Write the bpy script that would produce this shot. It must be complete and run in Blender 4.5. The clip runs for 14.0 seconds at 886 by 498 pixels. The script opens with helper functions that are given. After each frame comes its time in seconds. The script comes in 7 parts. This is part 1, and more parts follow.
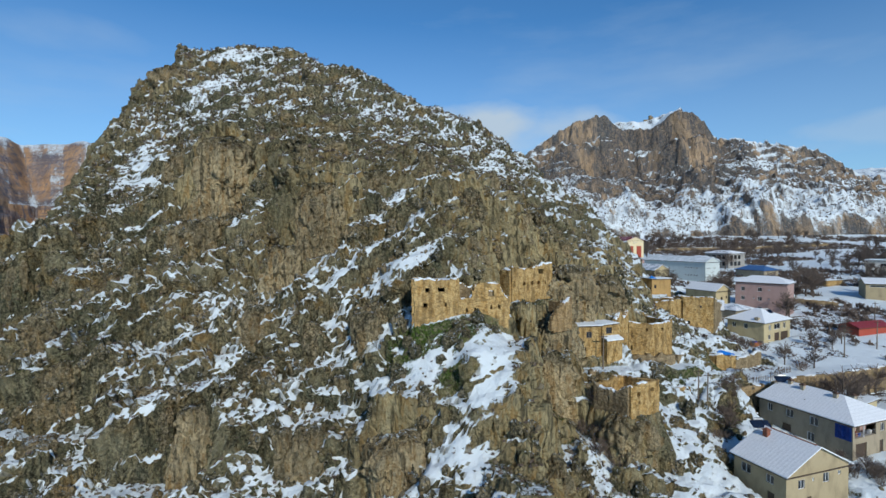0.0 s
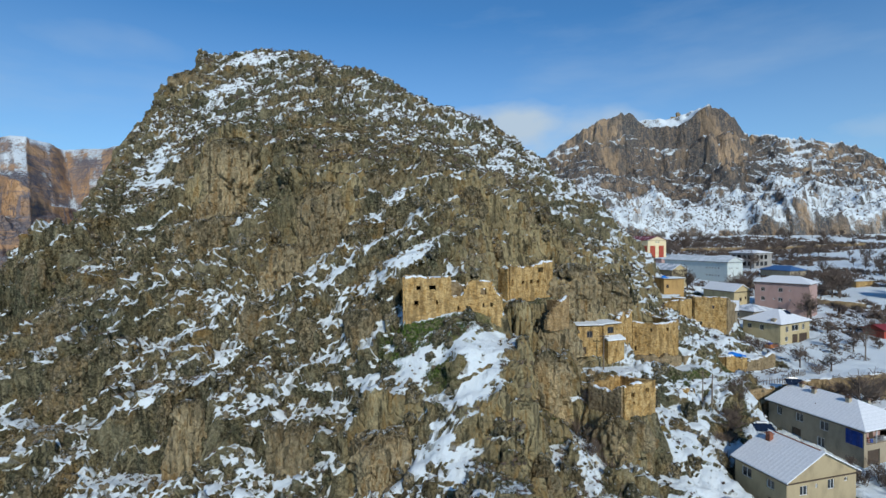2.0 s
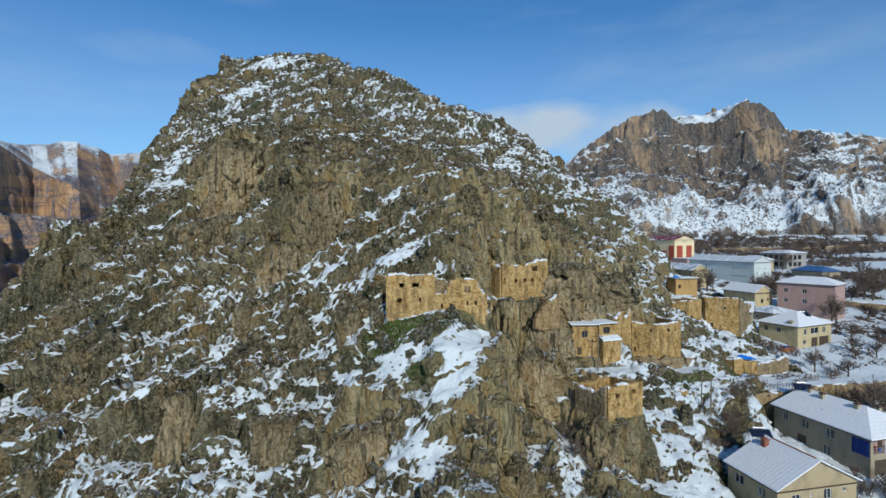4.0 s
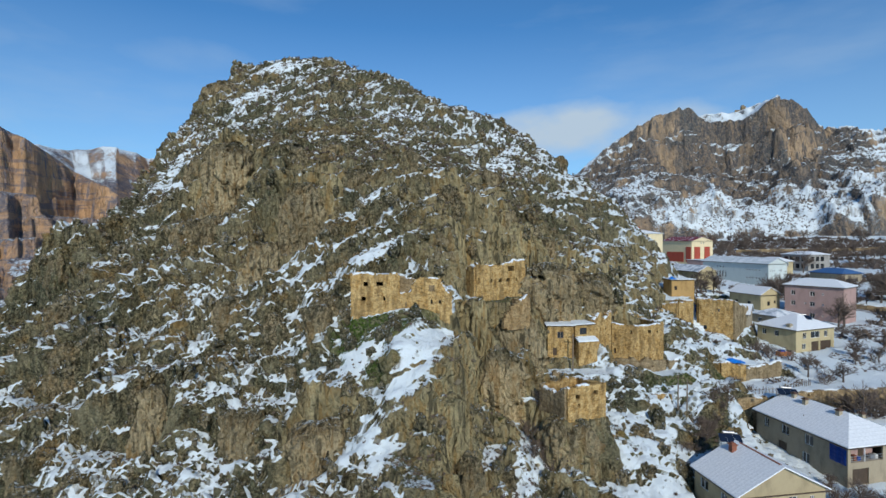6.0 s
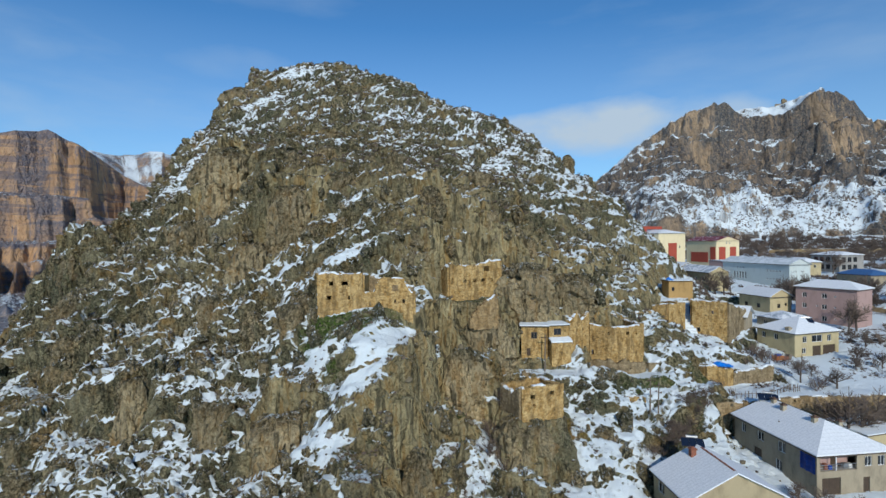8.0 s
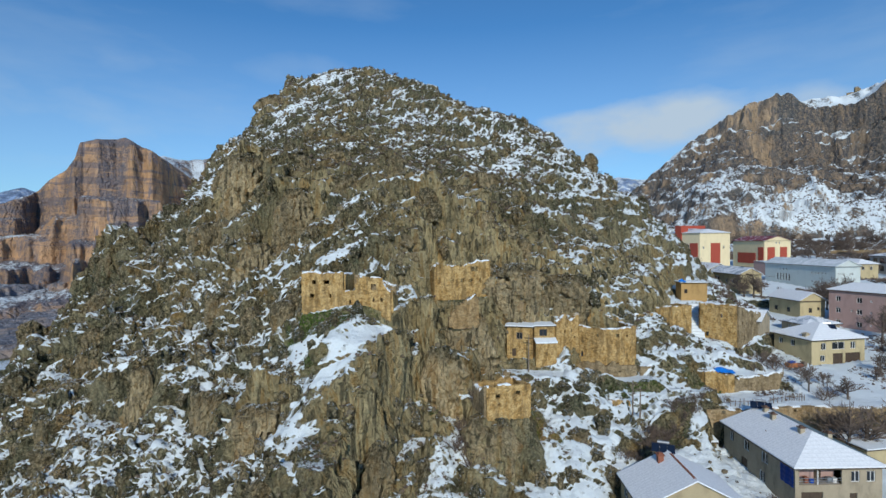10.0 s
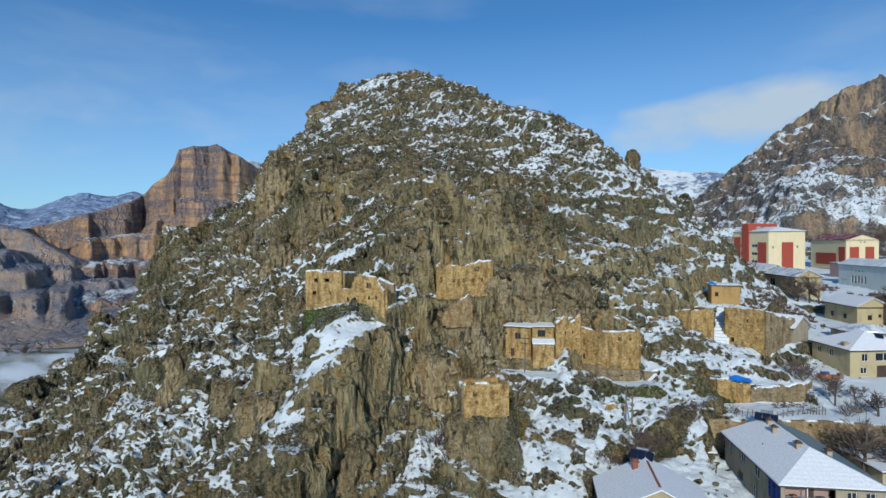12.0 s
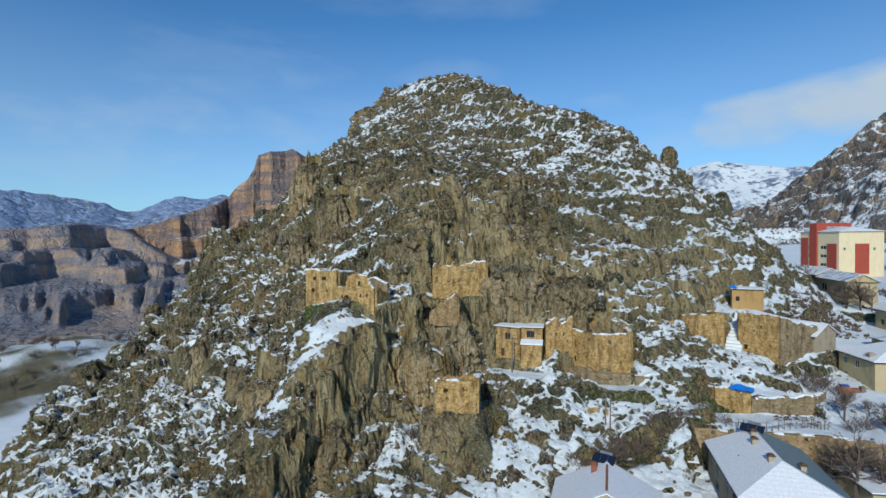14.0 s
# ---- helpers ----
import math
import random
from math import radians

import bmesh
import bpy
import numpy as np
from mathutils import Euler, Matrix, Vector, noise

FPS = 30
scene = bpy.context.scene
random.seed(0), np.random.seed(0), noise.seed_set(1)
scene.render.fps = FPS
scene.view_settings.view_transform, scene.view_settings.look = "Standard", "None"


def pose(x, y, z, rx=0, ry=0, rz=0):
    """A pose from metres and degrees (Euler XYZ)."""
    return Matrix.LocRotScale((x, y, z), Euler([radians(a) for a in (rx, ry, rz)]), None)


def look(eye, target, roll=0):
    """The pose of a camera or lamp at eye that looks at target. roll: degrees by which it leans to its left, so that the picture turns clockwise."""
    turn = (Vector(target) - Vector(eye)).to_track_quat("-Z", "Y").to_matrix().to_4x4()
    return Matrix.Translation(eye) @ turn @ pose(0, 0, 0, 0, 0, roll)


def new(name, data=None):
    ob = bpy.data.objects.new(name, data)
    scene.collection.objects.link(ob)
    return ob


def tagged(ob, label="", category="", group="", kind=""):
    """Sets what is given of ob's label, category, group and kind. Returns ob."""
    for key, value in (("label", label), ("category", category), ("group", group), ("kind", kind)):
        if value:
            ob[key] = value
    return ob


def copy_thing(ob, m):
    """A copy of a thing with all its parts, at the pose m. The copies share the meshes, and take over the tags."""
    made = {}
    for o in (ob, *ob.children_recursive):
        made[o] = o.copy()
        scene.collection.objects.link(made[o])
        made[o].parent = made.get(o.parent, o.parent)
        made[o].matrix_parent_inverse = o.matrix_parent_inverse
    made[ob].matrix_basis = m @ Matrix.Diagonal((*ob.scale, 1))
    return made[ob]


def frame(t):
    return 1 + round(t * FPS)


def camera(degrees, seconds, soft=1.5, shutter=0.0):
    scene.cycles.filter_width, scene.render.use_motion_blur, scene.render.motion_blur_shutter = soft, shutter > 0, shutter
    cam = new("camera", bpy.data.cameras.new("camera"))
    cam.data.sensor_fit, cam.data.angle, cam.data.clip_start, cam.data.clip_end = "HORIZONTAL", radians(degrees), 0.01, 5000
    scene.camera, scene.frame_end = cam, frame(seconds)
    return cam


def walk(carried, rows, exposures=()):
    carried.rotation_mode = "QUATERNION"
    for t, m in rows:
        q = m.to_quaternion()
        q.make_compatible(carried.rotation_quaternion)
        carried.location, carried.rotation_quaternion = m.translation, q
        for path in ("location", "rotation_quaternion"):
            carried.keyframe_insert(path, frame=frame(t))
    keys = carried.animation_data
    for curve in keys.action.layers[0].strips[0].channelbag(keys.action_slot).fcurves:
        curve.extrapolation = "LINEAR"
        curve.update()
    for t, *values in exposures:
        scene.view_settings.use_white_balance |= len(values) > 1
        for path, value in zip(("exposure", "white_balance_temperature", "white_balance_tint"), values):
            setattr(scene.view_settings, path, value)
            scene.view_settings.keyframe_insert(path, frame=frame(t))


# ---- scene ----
cam = camera(83.4, 14.0)
PATH = [
    (0, (2.103, -2.429, 39.286), (2.069, -0.43, 39.238), -0.4),
    (0.5, (3.18, -2.446, 39.223), (3.143, -0.447, 39.176), -0.4),
    (1, (4.438, -2.452, 39.139), (4.381, -0.453, 39.093), -0.4),
    (1.5, (5.751, -2.442, 39.002), (5.649, -0.446, 38.956), -0.5),
    (2, (7.268, -2.338, 38.845), (7.128, -0.343, 38.8), -0.5),
    (2.5, (8.92, -2.205, 38.725), (8.744, -0.213, 38.681), -0.5),
    (3, (10.735, -2.098, 38.646), (10.527, -0.109, 38.601), -0.5),
    (5.5, (21.539, -0.972, 38.074), (21.181, 0.996, 38.037), -0.5),
    (6, (24.166, -0.701, 38.019), (23.782, 1.262, 37.983), -0.5),
    (6.5, (26.697, -0.427, 37.959), (26.269, 1.526, 37.925), -0.6),
    (7, (29.426, -0.148, 37.947), (28.963, 1.797, 37.913), -0.6),
    (7.5, (32.262, 0.18, 37.962), (31.768, 2.117, 37.928), -0.6),
    (8, (35.354, 0.584, 37.984), (34.828, 2.514, 37.95), -0.6),
    (10.5, (50.806, 3.421, 38.092), (50.006, 5.254, 38.058), -0.6),
    (11, (54.229, 4.306, 38.167), (53.36, 6.108, 38.132), -0.6),
    (11.5, (57.483, 5.302, 38.271), (56.55, 7.071, 38.234), -0.6),
    (12, (60.668, 6.389, 38.347), (59.668, 8.12, 38.309), -0.6),
    (12.5, (63.895, 7.573, 38.392), (62.829, 9.265, 38.354), -0.6),
    (13, (67.343, 8.975, 38.387), (66.215, 10.627, 38.35), -0.5),
    (13.5, (70.604, 10.476, 38.382), (69.423, 12.089, 38.346), -0.5),
    (14, (73.985, 12.145, 38.362), (72.752, 13.719, 38.327), -0.5),
]
walk(cam, [(t, look(eye, target, roll)) for t, eye, target, roll in PATH])

# ---- light ----
SUN_FROM = Vector((0.28, -0.77, 0.48)).normalized()
SUN_EL = math.asin(SUN_FROM.z)
SUN_AZ = math.atan2(SUN_FROM.x, SUN_FROM.y)


def make_world():
    w = bpy.data.worlds.new("winter_sky")
    scene.world = w
    w.use_nodes = True
    nt = w.node_tree
    nt.nodes.clear()
    out = nt.nodes.new("ShaderNodeOutputWorld")
    bg = nt.nodes.new("ShaderNodeBackground")
    bg.inputs[1].default_value = 0.104
    sky = nt.nodes.new("ShaderNodeTexSky")
    sky.sky_type = 'NISHITA'
    sky.sun_disc = False
    sky.sun_elevation = SUN_EL
    sky.sun_rotation = SUN_AZ
    sky.altitude = 900
    sky.air_density = 1.0
    sky.dust_density = 0.5
    sky.ozone_density = 2.0
    co = nt.nodes.new("ShaderNodeTexCoord")
    # thin veils and a few soft cumulus banks, by direction
    sep = nt.nodes.new("ShaderNodeSeparateXYZ")
    nt.links.new(co.outputs["Generated"], sep.inputs[0])
    mp = nt.nodes.new("ShaderNodeMapping")
    mp.inputs["Scale"].default_value = (2.2, 2.2, 9.0)
    mp.inputs["Location"].default_value = (0.35, 0.1, 0.0)
    nt.links.new(co.outputs["Generated"], mp.inputs[0])
    n1 = nt.nodes.new("ShaderNodeTexNoise")
    n1.inputs["Scale"].default_value = 1.1
    n1.inputs["Detail"].default_value = 6
    n1.inputs["Roughness"].default_value = 0.55
    nt.links.new(mp.outputs[0], n1.inputs["Vector"])
    r1 = nt.nodes.new("ShaderNodeMapRange")
    r1.inputs[1].default_value, r1.inputs[2].default_value = 0.50, 0.80
    r1.inputs[3].default_value, r1.inputs[4].default_value = 0.0, 0.8
    nt.links.new(n1.outputs[0], r1.inputs[0])
    def calc(op, x, y=0.0):
        n = nt.nodes.new("ShaderNodeMath")
        n.operation = op
        for k, v in enumerate((x, y)):
            if isinstance(v, (int, float)):
                n.inputs[k].default_value = v
            else:
                nt.links.new(v, n.inputs[k])
        return n.outputs[0]

    bearing = calc('ARCTAN2', sep.outputs["X"], sep.outputs["Y"])
    height = calc('ARCSINE', sep.outputs["Z"])
    n2 = nt.nodes.new("ShaderNodeTexNoise")
    n2.inputs["Scale"].default_value, n2.inputs["Detail"].default_value = 5.0, 8
    mp2 = nt.nodes.new("ShaderNodeMapping")
    mp2.inputs["Scale"].default_value = (1, 1, 1.9)
    nt.links.new(co.outputs["Generated"], mp2.inputs[0])
    nt.links.new(mp2.outputs[0], n2.inputs["Vector"])
    # cloud banks: bearing, height, half-width, half-height (radians), weight
    total = calc('MULTIPLY', r1.outputs[0], 0.30)
    low = nt.nodes.new("ShaderNodeMapRange")
    low.inputs[1].default_value, low.inputs[2].default_value, low.inputs[3].default_value, low.inputs[4].default_value = 0.0, 0.40, 0.46, 0.0
    nt.links.new(height, low.inputs[0])
    total = calc('ADD', total, low.outputs[0])
    for b0, h0, bw, hw, k in ((0.0, 0.205, 0.32, 0.080, 1.0), (0.16, 0.185, 0.30, 0.085, 0.7), (-0.28, 0.25, 0.20, 0.05, 0.30), (-0.97, 0.30, 0.10, 0.05, 0.30), (-0.62, 0.31, 0.18, 0.05, 0.22), (-1.15, 0.20, 0.50, 0.12, 0.45), (0.9, 0.16, 0.5, 0.05, 0.5), (2.6, 0.25, 0.8, 0.08, 0.8)):
        du = calc('DIVIDE', calc('SUBTRACT', bearing, b0), bw)
        dv = calc('DIVIDE', calc('SUBTRACT', height, h0), hw)
        rad = calc('ADD', calc('MULTIPLY', du, du), calc('MULTIPLY', dv, dv))
        body = calc('SUBTRACT', calc('MULTIPLY', n2.outputs[0], 2.3), calc('ADD', rad, 0.45))
        c = nt.nodes.new("ShaderNodeMapRange")
        c.inputs[1].default_value, c.inputs[2].default_value, c.inputs[4].default_value = 0.0, 0.75, k
        nt.links.new(body, c.inputs[0])
        total = calc('MAXIMUM', total, c.outputs[0])
    mix = nt.nodes.new("ShaderNodeMixRGB")
    mix.inputs[2].default_value = (4.9, 6.2, 7.6, 1)
    mix.use_clamp = False
    nt.links.new(total, mix.inputs[0])
    tint = nt.nodes.new("ShaderNodeMixRGB")
    tint.blend_type, tint.inputs[0].default_value = 'MULTIPLY', 1.0
    tint.inputs[2].default_value = (0.51, 1.05, 1.42, 1)
    nt.links.new(sky.outputs[0], tint.inputs[1])
    nt.links.new(tint.outputs[0], mix.inputs[1])
    nt.links.new(mix.outputs[0], bg.inputs[0])
    nt.links.new(bg.outputs[0], out.inputs[0])


make_world()
sun = new("sun", bpy.data.lights.new("sun", 'SUN'))
sun.data.energy, sun.data.angle, sun.data.color = 3.5, radians(0.6), (1.0, 0.95, 0.84)
sun.matrix_world = look(SUN_FROM * 300, (0, 0, 0))
scene.view_settings.exposure = -0.16


# ---- materials ----
def node_mat(name):
    m = bpy.data.materials.new(name)
    m.use_nodes = True
    nt = m.node_tree
    return m, nt, nt.nodes["Principled BSDF"]


def tex_noise(nt, scale, detail=5, rough=0.6, vec=None):
    n = nt.nodes.new("ShaderNodeTexNoise")
    n.inputs["Scale"].default_value, n.inputs["Detail"].default_value, n.inputs["Roughness"].default_value = scale, detail, rough
    if vec is not None:
        nt.links.new(vec, n.inputs["Vector"])
    return n.outputs[0]


def pos_vec(nt, scale=(1, 1, 1), obj=False):
    if obj:
        src = nt.nodes.new("ShaderNodeTexCoord").outputs["Object"]
    else:
        src = nt.nodes.new("ShaderNodeNewGeometry").outputs["Position"]
    mp = nt.nodes.new("ShaderNodeMapping")
    mp.inputs["Scale"].default_value = scale
    nt.links.new(src, mp.inputs[0])
    return mp.outputs[0]


def ramp(nt, fac, stops):
    r = nt.nodes.new("ShaderNodeValToRGB")
    e = r.color_ramp.elements
    while len(e) < len(stops):
        e.new(0.5)
    for k, (p, c) in enumerate(stops):
        e[k].position, e[k].color = p, (*c, 1)
    nt.links.new(fac, r.inputs[0])
    return r.outputs[0]


def remap(nt, val, a, b, lo=0.0, hi=1.0):
    r = nt.nodes.new("ShaderNodeMapRange")
    for k, v in enumerate((a, b, lo, hi)):
        r.inputs[k + 1].default_value = v
    nt.links.new(val, r.inputs[0])
    return r.outputs[0]


def math_op(nt, op, a, b):
    n = nt.nodes.new("ShaderNodeMath")
    n.operation = op
    for k, v in enumerate((a, b)):
        if isinstance(v, (int, float)):
            n.inputs[k].default_value = v
        else:
            nt.links.new(v, n.inputs[k])
    return n.outputs[0]


def mix_col(nt, fac, a, b, mode='MIX'):
    n = nt.nodes.new("ShaderNodeMixRGB")
    n.blend_type = mode
    for k, v in enumerate((fac, a, b)):
        if isinstance(v, (int, float)):
            n.inputs[k].default_value = v
        elif isinstance(v, tuple):
            n.inputs[k].default_value = (*v, 1)
        else:
            nt.links.new(v, n.inputs[k])
    return n.outputs[0]


def bump(nt, bsdf, height, strength, dist=0.1):
    b = nt.nodes.new("ShaderNodeBump")
    b.inputs["Strength"].default_value, b.inputs["Distance"].default_value = strength, dist
    nt.links.new(height, b.inputs["Height"])
    nt.links.new(b.outputs[0], bsdf.inputs["Normal"])


def attr(nt, name):
    a = nt.nodes.new("ShaderNodeAttribute")
    a.attribute_name = name
    return a.outputs["Fac"]


SNOW_COL = (0.695, 0.765, 0.80)


def hill_material(name, rock_dark, rock_mid, rock_tan, soil, size=1.0, snow_edge=0.14, bump_d=0.95, lichen=(0.085, 0.095, 0.055), ochre=(0.30, 0.18, 0.065), hold=0.31, strata=0.0):
    """Rock, scrubby soil and lying snow, by the mesh's own snow, bare, tan and green attributes."""
    m, nt, b = node_mat(name)
    p = pos_vec(nt)
    fine = tex_noise(nt, 1.5 / size, 9, 0.68, p)
    mid = tex_noise(nt, 0.20 / size, 6, 0.62, p)
    big = tex_noise(nt, 0.055 / size, 4, 0.6, p)
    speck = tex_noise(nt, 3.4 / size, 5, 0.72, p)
    streak = tex_noise(nt, 0.62 / size, 8, 0.68, pos_vec(nt, (1.9, 1.9, 0.40)))
    crack = nt.nodes.new("ShaderNodeTexVoronoi")
    crack.feature = 'DISTANCE_TO_EDGE'
    crack.inputs["Scale"].default_value = 0.55 / size
    crack.inputs["Randomness"].default_value = 1.0
    wob = nt.nodes.new("ShaderNodeVectorMath")
    wob.operation = 'ADD'
    vn = nt.nodes.new("ShaderNodeTexNoise")
    vn.inputs["Scale"].default_value, vn.inputs["Detail"].default_value = 0.7 / size, 4
    nt.links.new(p, vn.inputs["Vector"])
    sc = nt.nodes.new("ShaderNodeVectorMath")
    sc.operation = 'SCALE'
    sc.inputs[3].default_value = 2.2 * size
    nt.links.new(vn.outputs["Color"], sc.inputs[0])
    nt.links.new(pos_vec(nt, (1, 1, 0.45)), wob.inputs[0])
    nt.links.new(sc.outputs[0], wob.inputs[1])
    nt.links.new(wob.outputs[0], crack.inputs["Vector"])
    edge = remap(nt, crack.outputs["Distance"], 0.0, 0.16)
    # rock_dark in these mixes is dark rock plus crevice shade put into colour
    rock = ramp(nt, streak, [(0.34, rock_dark), (0.46, rock_mid), (0.60, rock_tan), (0.74, rock_mid)])
    rock = mix_col(nt, remap(nt, mid, 0.50, 0.64, 0, 0.65), rock, ochre)
    rock = mix_col(nt, remap(nt, big, 0.48, 0.60, 0, 0.75), rock, lichen)
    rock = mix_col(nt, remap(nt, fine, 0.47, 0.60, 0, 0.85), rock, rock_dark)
    ground = ramp(nt, fine, [(0.30, tuple(c * 0.30 for c in soil)), (0.48, soil), (0.70, tuple(min(1, c * 1.8) for c in soil))])
    ground = mix_col(nt, remap(nt, mid, 0.44, 0.6, 0, 0.7), ground, tuple(0.8 * c for c in lichen))
    bare = math_op(nt, 'ADD', attr(nt, "bare"), remap(nt, mid, 0.3, 0.7, -0.3, 0.3))
    col = mix_col(nt, remap(nt, bare, 0.4, 0.6), ground, rock)
    col = mix_col(nt, math_op(nt, 'MULTIPLY', attr(nt, "green"), remap(nt, fine, 0.35, 0.55)), col, (0.085, 0.150, 0.018))
    # dark specks: lichen and scrub, with the shade of small cracks painted in
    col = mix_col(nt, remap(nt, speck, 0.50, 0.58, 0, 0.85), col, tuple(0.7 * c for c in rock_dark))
    col = mix_col(nt, remap(nt, tex_noise(nt, 1.9 / size, 5, 0.65, p), 0.53, 0.61, 0, 0.5), col, (1.0 * rock_tan[0], 1.05 * rock_tan[1], 1.2 * rock_tan[2]))
    tone = attr(nt, "tone")
    col = mix_col(nt, remap(nt, tone, 0.1, 1.0, 0, 0.75), col, mix_col(nt, remap(nt, mid, 0.50, 0.62), (0.84 * rock_tan[0], 0.90 * rock_tan[1], 0.98 * rock_tan[2]), ochre))
    col = mix_col(nt, remap(nt, tone, -0.1, -1.0, 0, 0.75), col, mix_col(nt, remap(nt, fine, 0.45, 0.6), (0.105, 0.112, 0.072), rock_dark))
    broad = tex_noise(nt, 0.16 / size, 6, 0.6, pos_vec(nt, (1.3, 1.3, 0.6)))
    tan = ramp(nt, broad, [(0.34, tuple(0.75 * c for c in rock_tan)), (0.47, tuple(1.12 * c for c in rock_tan)), (0.64, tuple(min(1, 1.45 * c) for c in rock_tan))])
    tan = mix_col(nt, remap(nt, fine, 0.5, 0.68, 0, 0.5), tan, rock_mid)
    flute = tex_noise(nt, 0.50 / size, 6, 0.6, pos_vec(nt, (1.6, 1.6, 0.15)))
    # dark upright streaks: seep stains and crevice shade together, as colour
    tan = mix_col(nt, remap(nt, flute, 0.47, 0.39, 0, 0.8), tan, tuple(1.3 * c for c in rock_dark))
    tan = mix_col(nt, remap(nt, flute, 0.52, 0.60, 0, 0.75), tan, ochre)
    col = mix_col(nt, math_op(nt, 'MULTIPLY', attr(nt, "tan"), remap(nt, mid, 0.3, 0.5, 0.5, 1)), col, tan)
    if strata:
        beds = tex_noise(nt, 0.55 / size, 5, 0.6, pos_vec(nt, (0.12, 0.12, 1.3)))
        col = mix_col(nt, remap(nt, beds, 0.46, 0.40, 0, strata), col, rock_dark)
        col = mix_col(nt, remap(nt, beds, 0.54, 0.62, 0, strata), col, tuple(min(1, 1.2 * c) for c in rock_tan))
    sn = math_op(nt, 'ADD', attr(nt, "snow"), remap(nt, fine, 0.25, 0.75, -0.26, 0.26))
    sn = math_op(nt, 'ADD', sn, remap(nt, speck, 0.3, 0.7, -0.22, 0.22))
    nz = nt.nodes.new("ShaderNodeSeparateXYZ")
    nt.links.new(nt.nodes.new("ShaderNodeNewGeometry").outputs["True Normal"], nz.inputs[0])
    mask = math_op(nt, 'MULTIPLY', remap(nt, sn, 0.5 - snow_edge * 0.5, 0.5 + snow_edge * 0.5), remap(nt, nz.outputs["Z"], hold - 0.12, hold + 0.08))
    snow = mix_col(nt, remap(nt, mid, 0.3, 0.7), SNOW_COL, (0.605, 0.68, 0.72))
    col = mix_col(nt, mask, col, snow)
    nt.links.new(col, b.inputs["Base Color"])
    b.inputs["Roughness"].default_value = 0.92
    b.inputs["Specular IOR Level"].default_value = 0.15
    h = math_op(nt, 'ADD', math_op(nt, 'MULTIPLY', streak, 0.6), math_op(nt, 'MULTIPLY', fine, 1.0))
    h = math_op(nt, 'ADD', h, math_op(nt, 'ADD', math_op(nt, 'MULTIPLY', edge, 0.5), math_op(nt, 'ADD', math_op(nt, 'MULTIPLY', speck, 0.5), math_op(nt, 'MULTIPLY', flute, 0.7))))
    soft = nt.nodes.new("ShaderNodeMixRGB")
    nt.links.new(mask, soft.inputs[0])
    nt.links.new(h, soft.inputs[1])
    nt.links.new(math_op(nt, 'ADD', math_op(nt, 'MULTIPLY', fine, 0.35), 1.3), soft.inputs[2])
    bump(nt, b, soft.outputs[0], 1.0, bump_d)
    return m


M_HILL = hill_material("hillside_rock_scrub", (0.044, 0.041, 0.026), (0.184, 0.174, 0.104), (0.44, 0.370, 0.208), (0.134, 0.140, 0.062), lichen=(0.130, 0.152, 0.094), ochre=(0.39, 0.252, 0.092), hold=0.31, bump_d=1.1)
# across the valley: slight haze painted in by lifting the dark tones to blue-grey
M_CLIFF = hill_material("far_cliff_rock_hazed", (0.078, 0.082, 0.090), (0.135, 0.130, 0.128), (0.38, 0.275, 0.175), (0.10, 0.108, 0.112), size=3.6, bump_d=2.2, lichen=(0.125, 0.135, 0.135), ochre=(0.25, 0.19, 0.135))
# crag: dark, soil and lichen tones carry blue haze mixed into the colour
M_GORGE = hill_material("gorge_cliff_rock_hazed", (0.14, 0.14, 0.175), (0.27, 0.215, 0.185), (0.50, 0.31, 0.17), (0.22, 0.205, 0.22), size=11.0, bump_d=6, strata=0.6, lichen=(0.26, 0.24, 0.25), ochre=(0.46, 0.28, 0.16), hold=0.7)
# canyon wall: distance haze is put into the rock tones, paler and bluer
M_MESA = hill_material("canyon_wall_rock_hazed", (0.19, 0.215, 0.275), (0.255, 0.245, 0.265), (0.42, 0.32, 0.245), (0.235, 0.245, 0.28), size=11.0, bump_d=6, strata=0.6, lichen=(0.235, 0.245, 0.28), ochre=(0.36, 0.275, 0.22), hold=0.7)
# every tone here, lichen and ochre too, is blued to paint in distance haze
M_RANGE = hill_material("distant_range_rock_hazed", (0.20, 0.29, 0.45), (0.25, 0.34, 0.50), (0.30, 0.38, 0.50), (0.23, 0.32, 0.48), size=110.0, bump_d=30, lichen=(0.21, 0.30, 0.45), ochre=(0.25, 0.33, 0.48), hold=0.2)


# ---- noise and height fields ----
def hash2(i, j, seed):
    h = (i.astype(np.int64) * 374761393 + j.astype(np.int64) * 668265263 + seed * 974634777) & 0xFFFFFFFF
    h = ((h ^ (h >> 13)) * 1274126177) & 0xFFFFFFFF
    return ((h ^ (h >> 16)) & 0xFFFFFF) / float(0xFFFFFF)


def vnoise(x, y, seed=0):
    """Smooth noise in -1 to 1."""
    i, j = np.floor(x), np.floor(y)
    u, v = x - i, y - j
    u, v = u * u * (3 - 2 * u), v * v * (3 - 2 * v)
    a, b = hash2(i, j, seed), hash2(i + 1, j, seed)
    c, d = hash2(i, j + 1, seed), hash2(i + 1, j + 1, seed)
    return 2 * ((a * (1 - u) + b * u) * (1 - v) + (c * (1 - u) + d * u) * v) - 1


def fbm(x, y, seed=0, octaves=4, gain=0.5):
    s, a, tot = 0.0, 1.0, 0.0
    for k in range(octaves):
        s, tot = s + a * vnoise(x * 2 ** k + 17.3 * k, y * 2 ** k - 9.1 * k, seed + k), tot + a
        a *= gain
    return s / tot


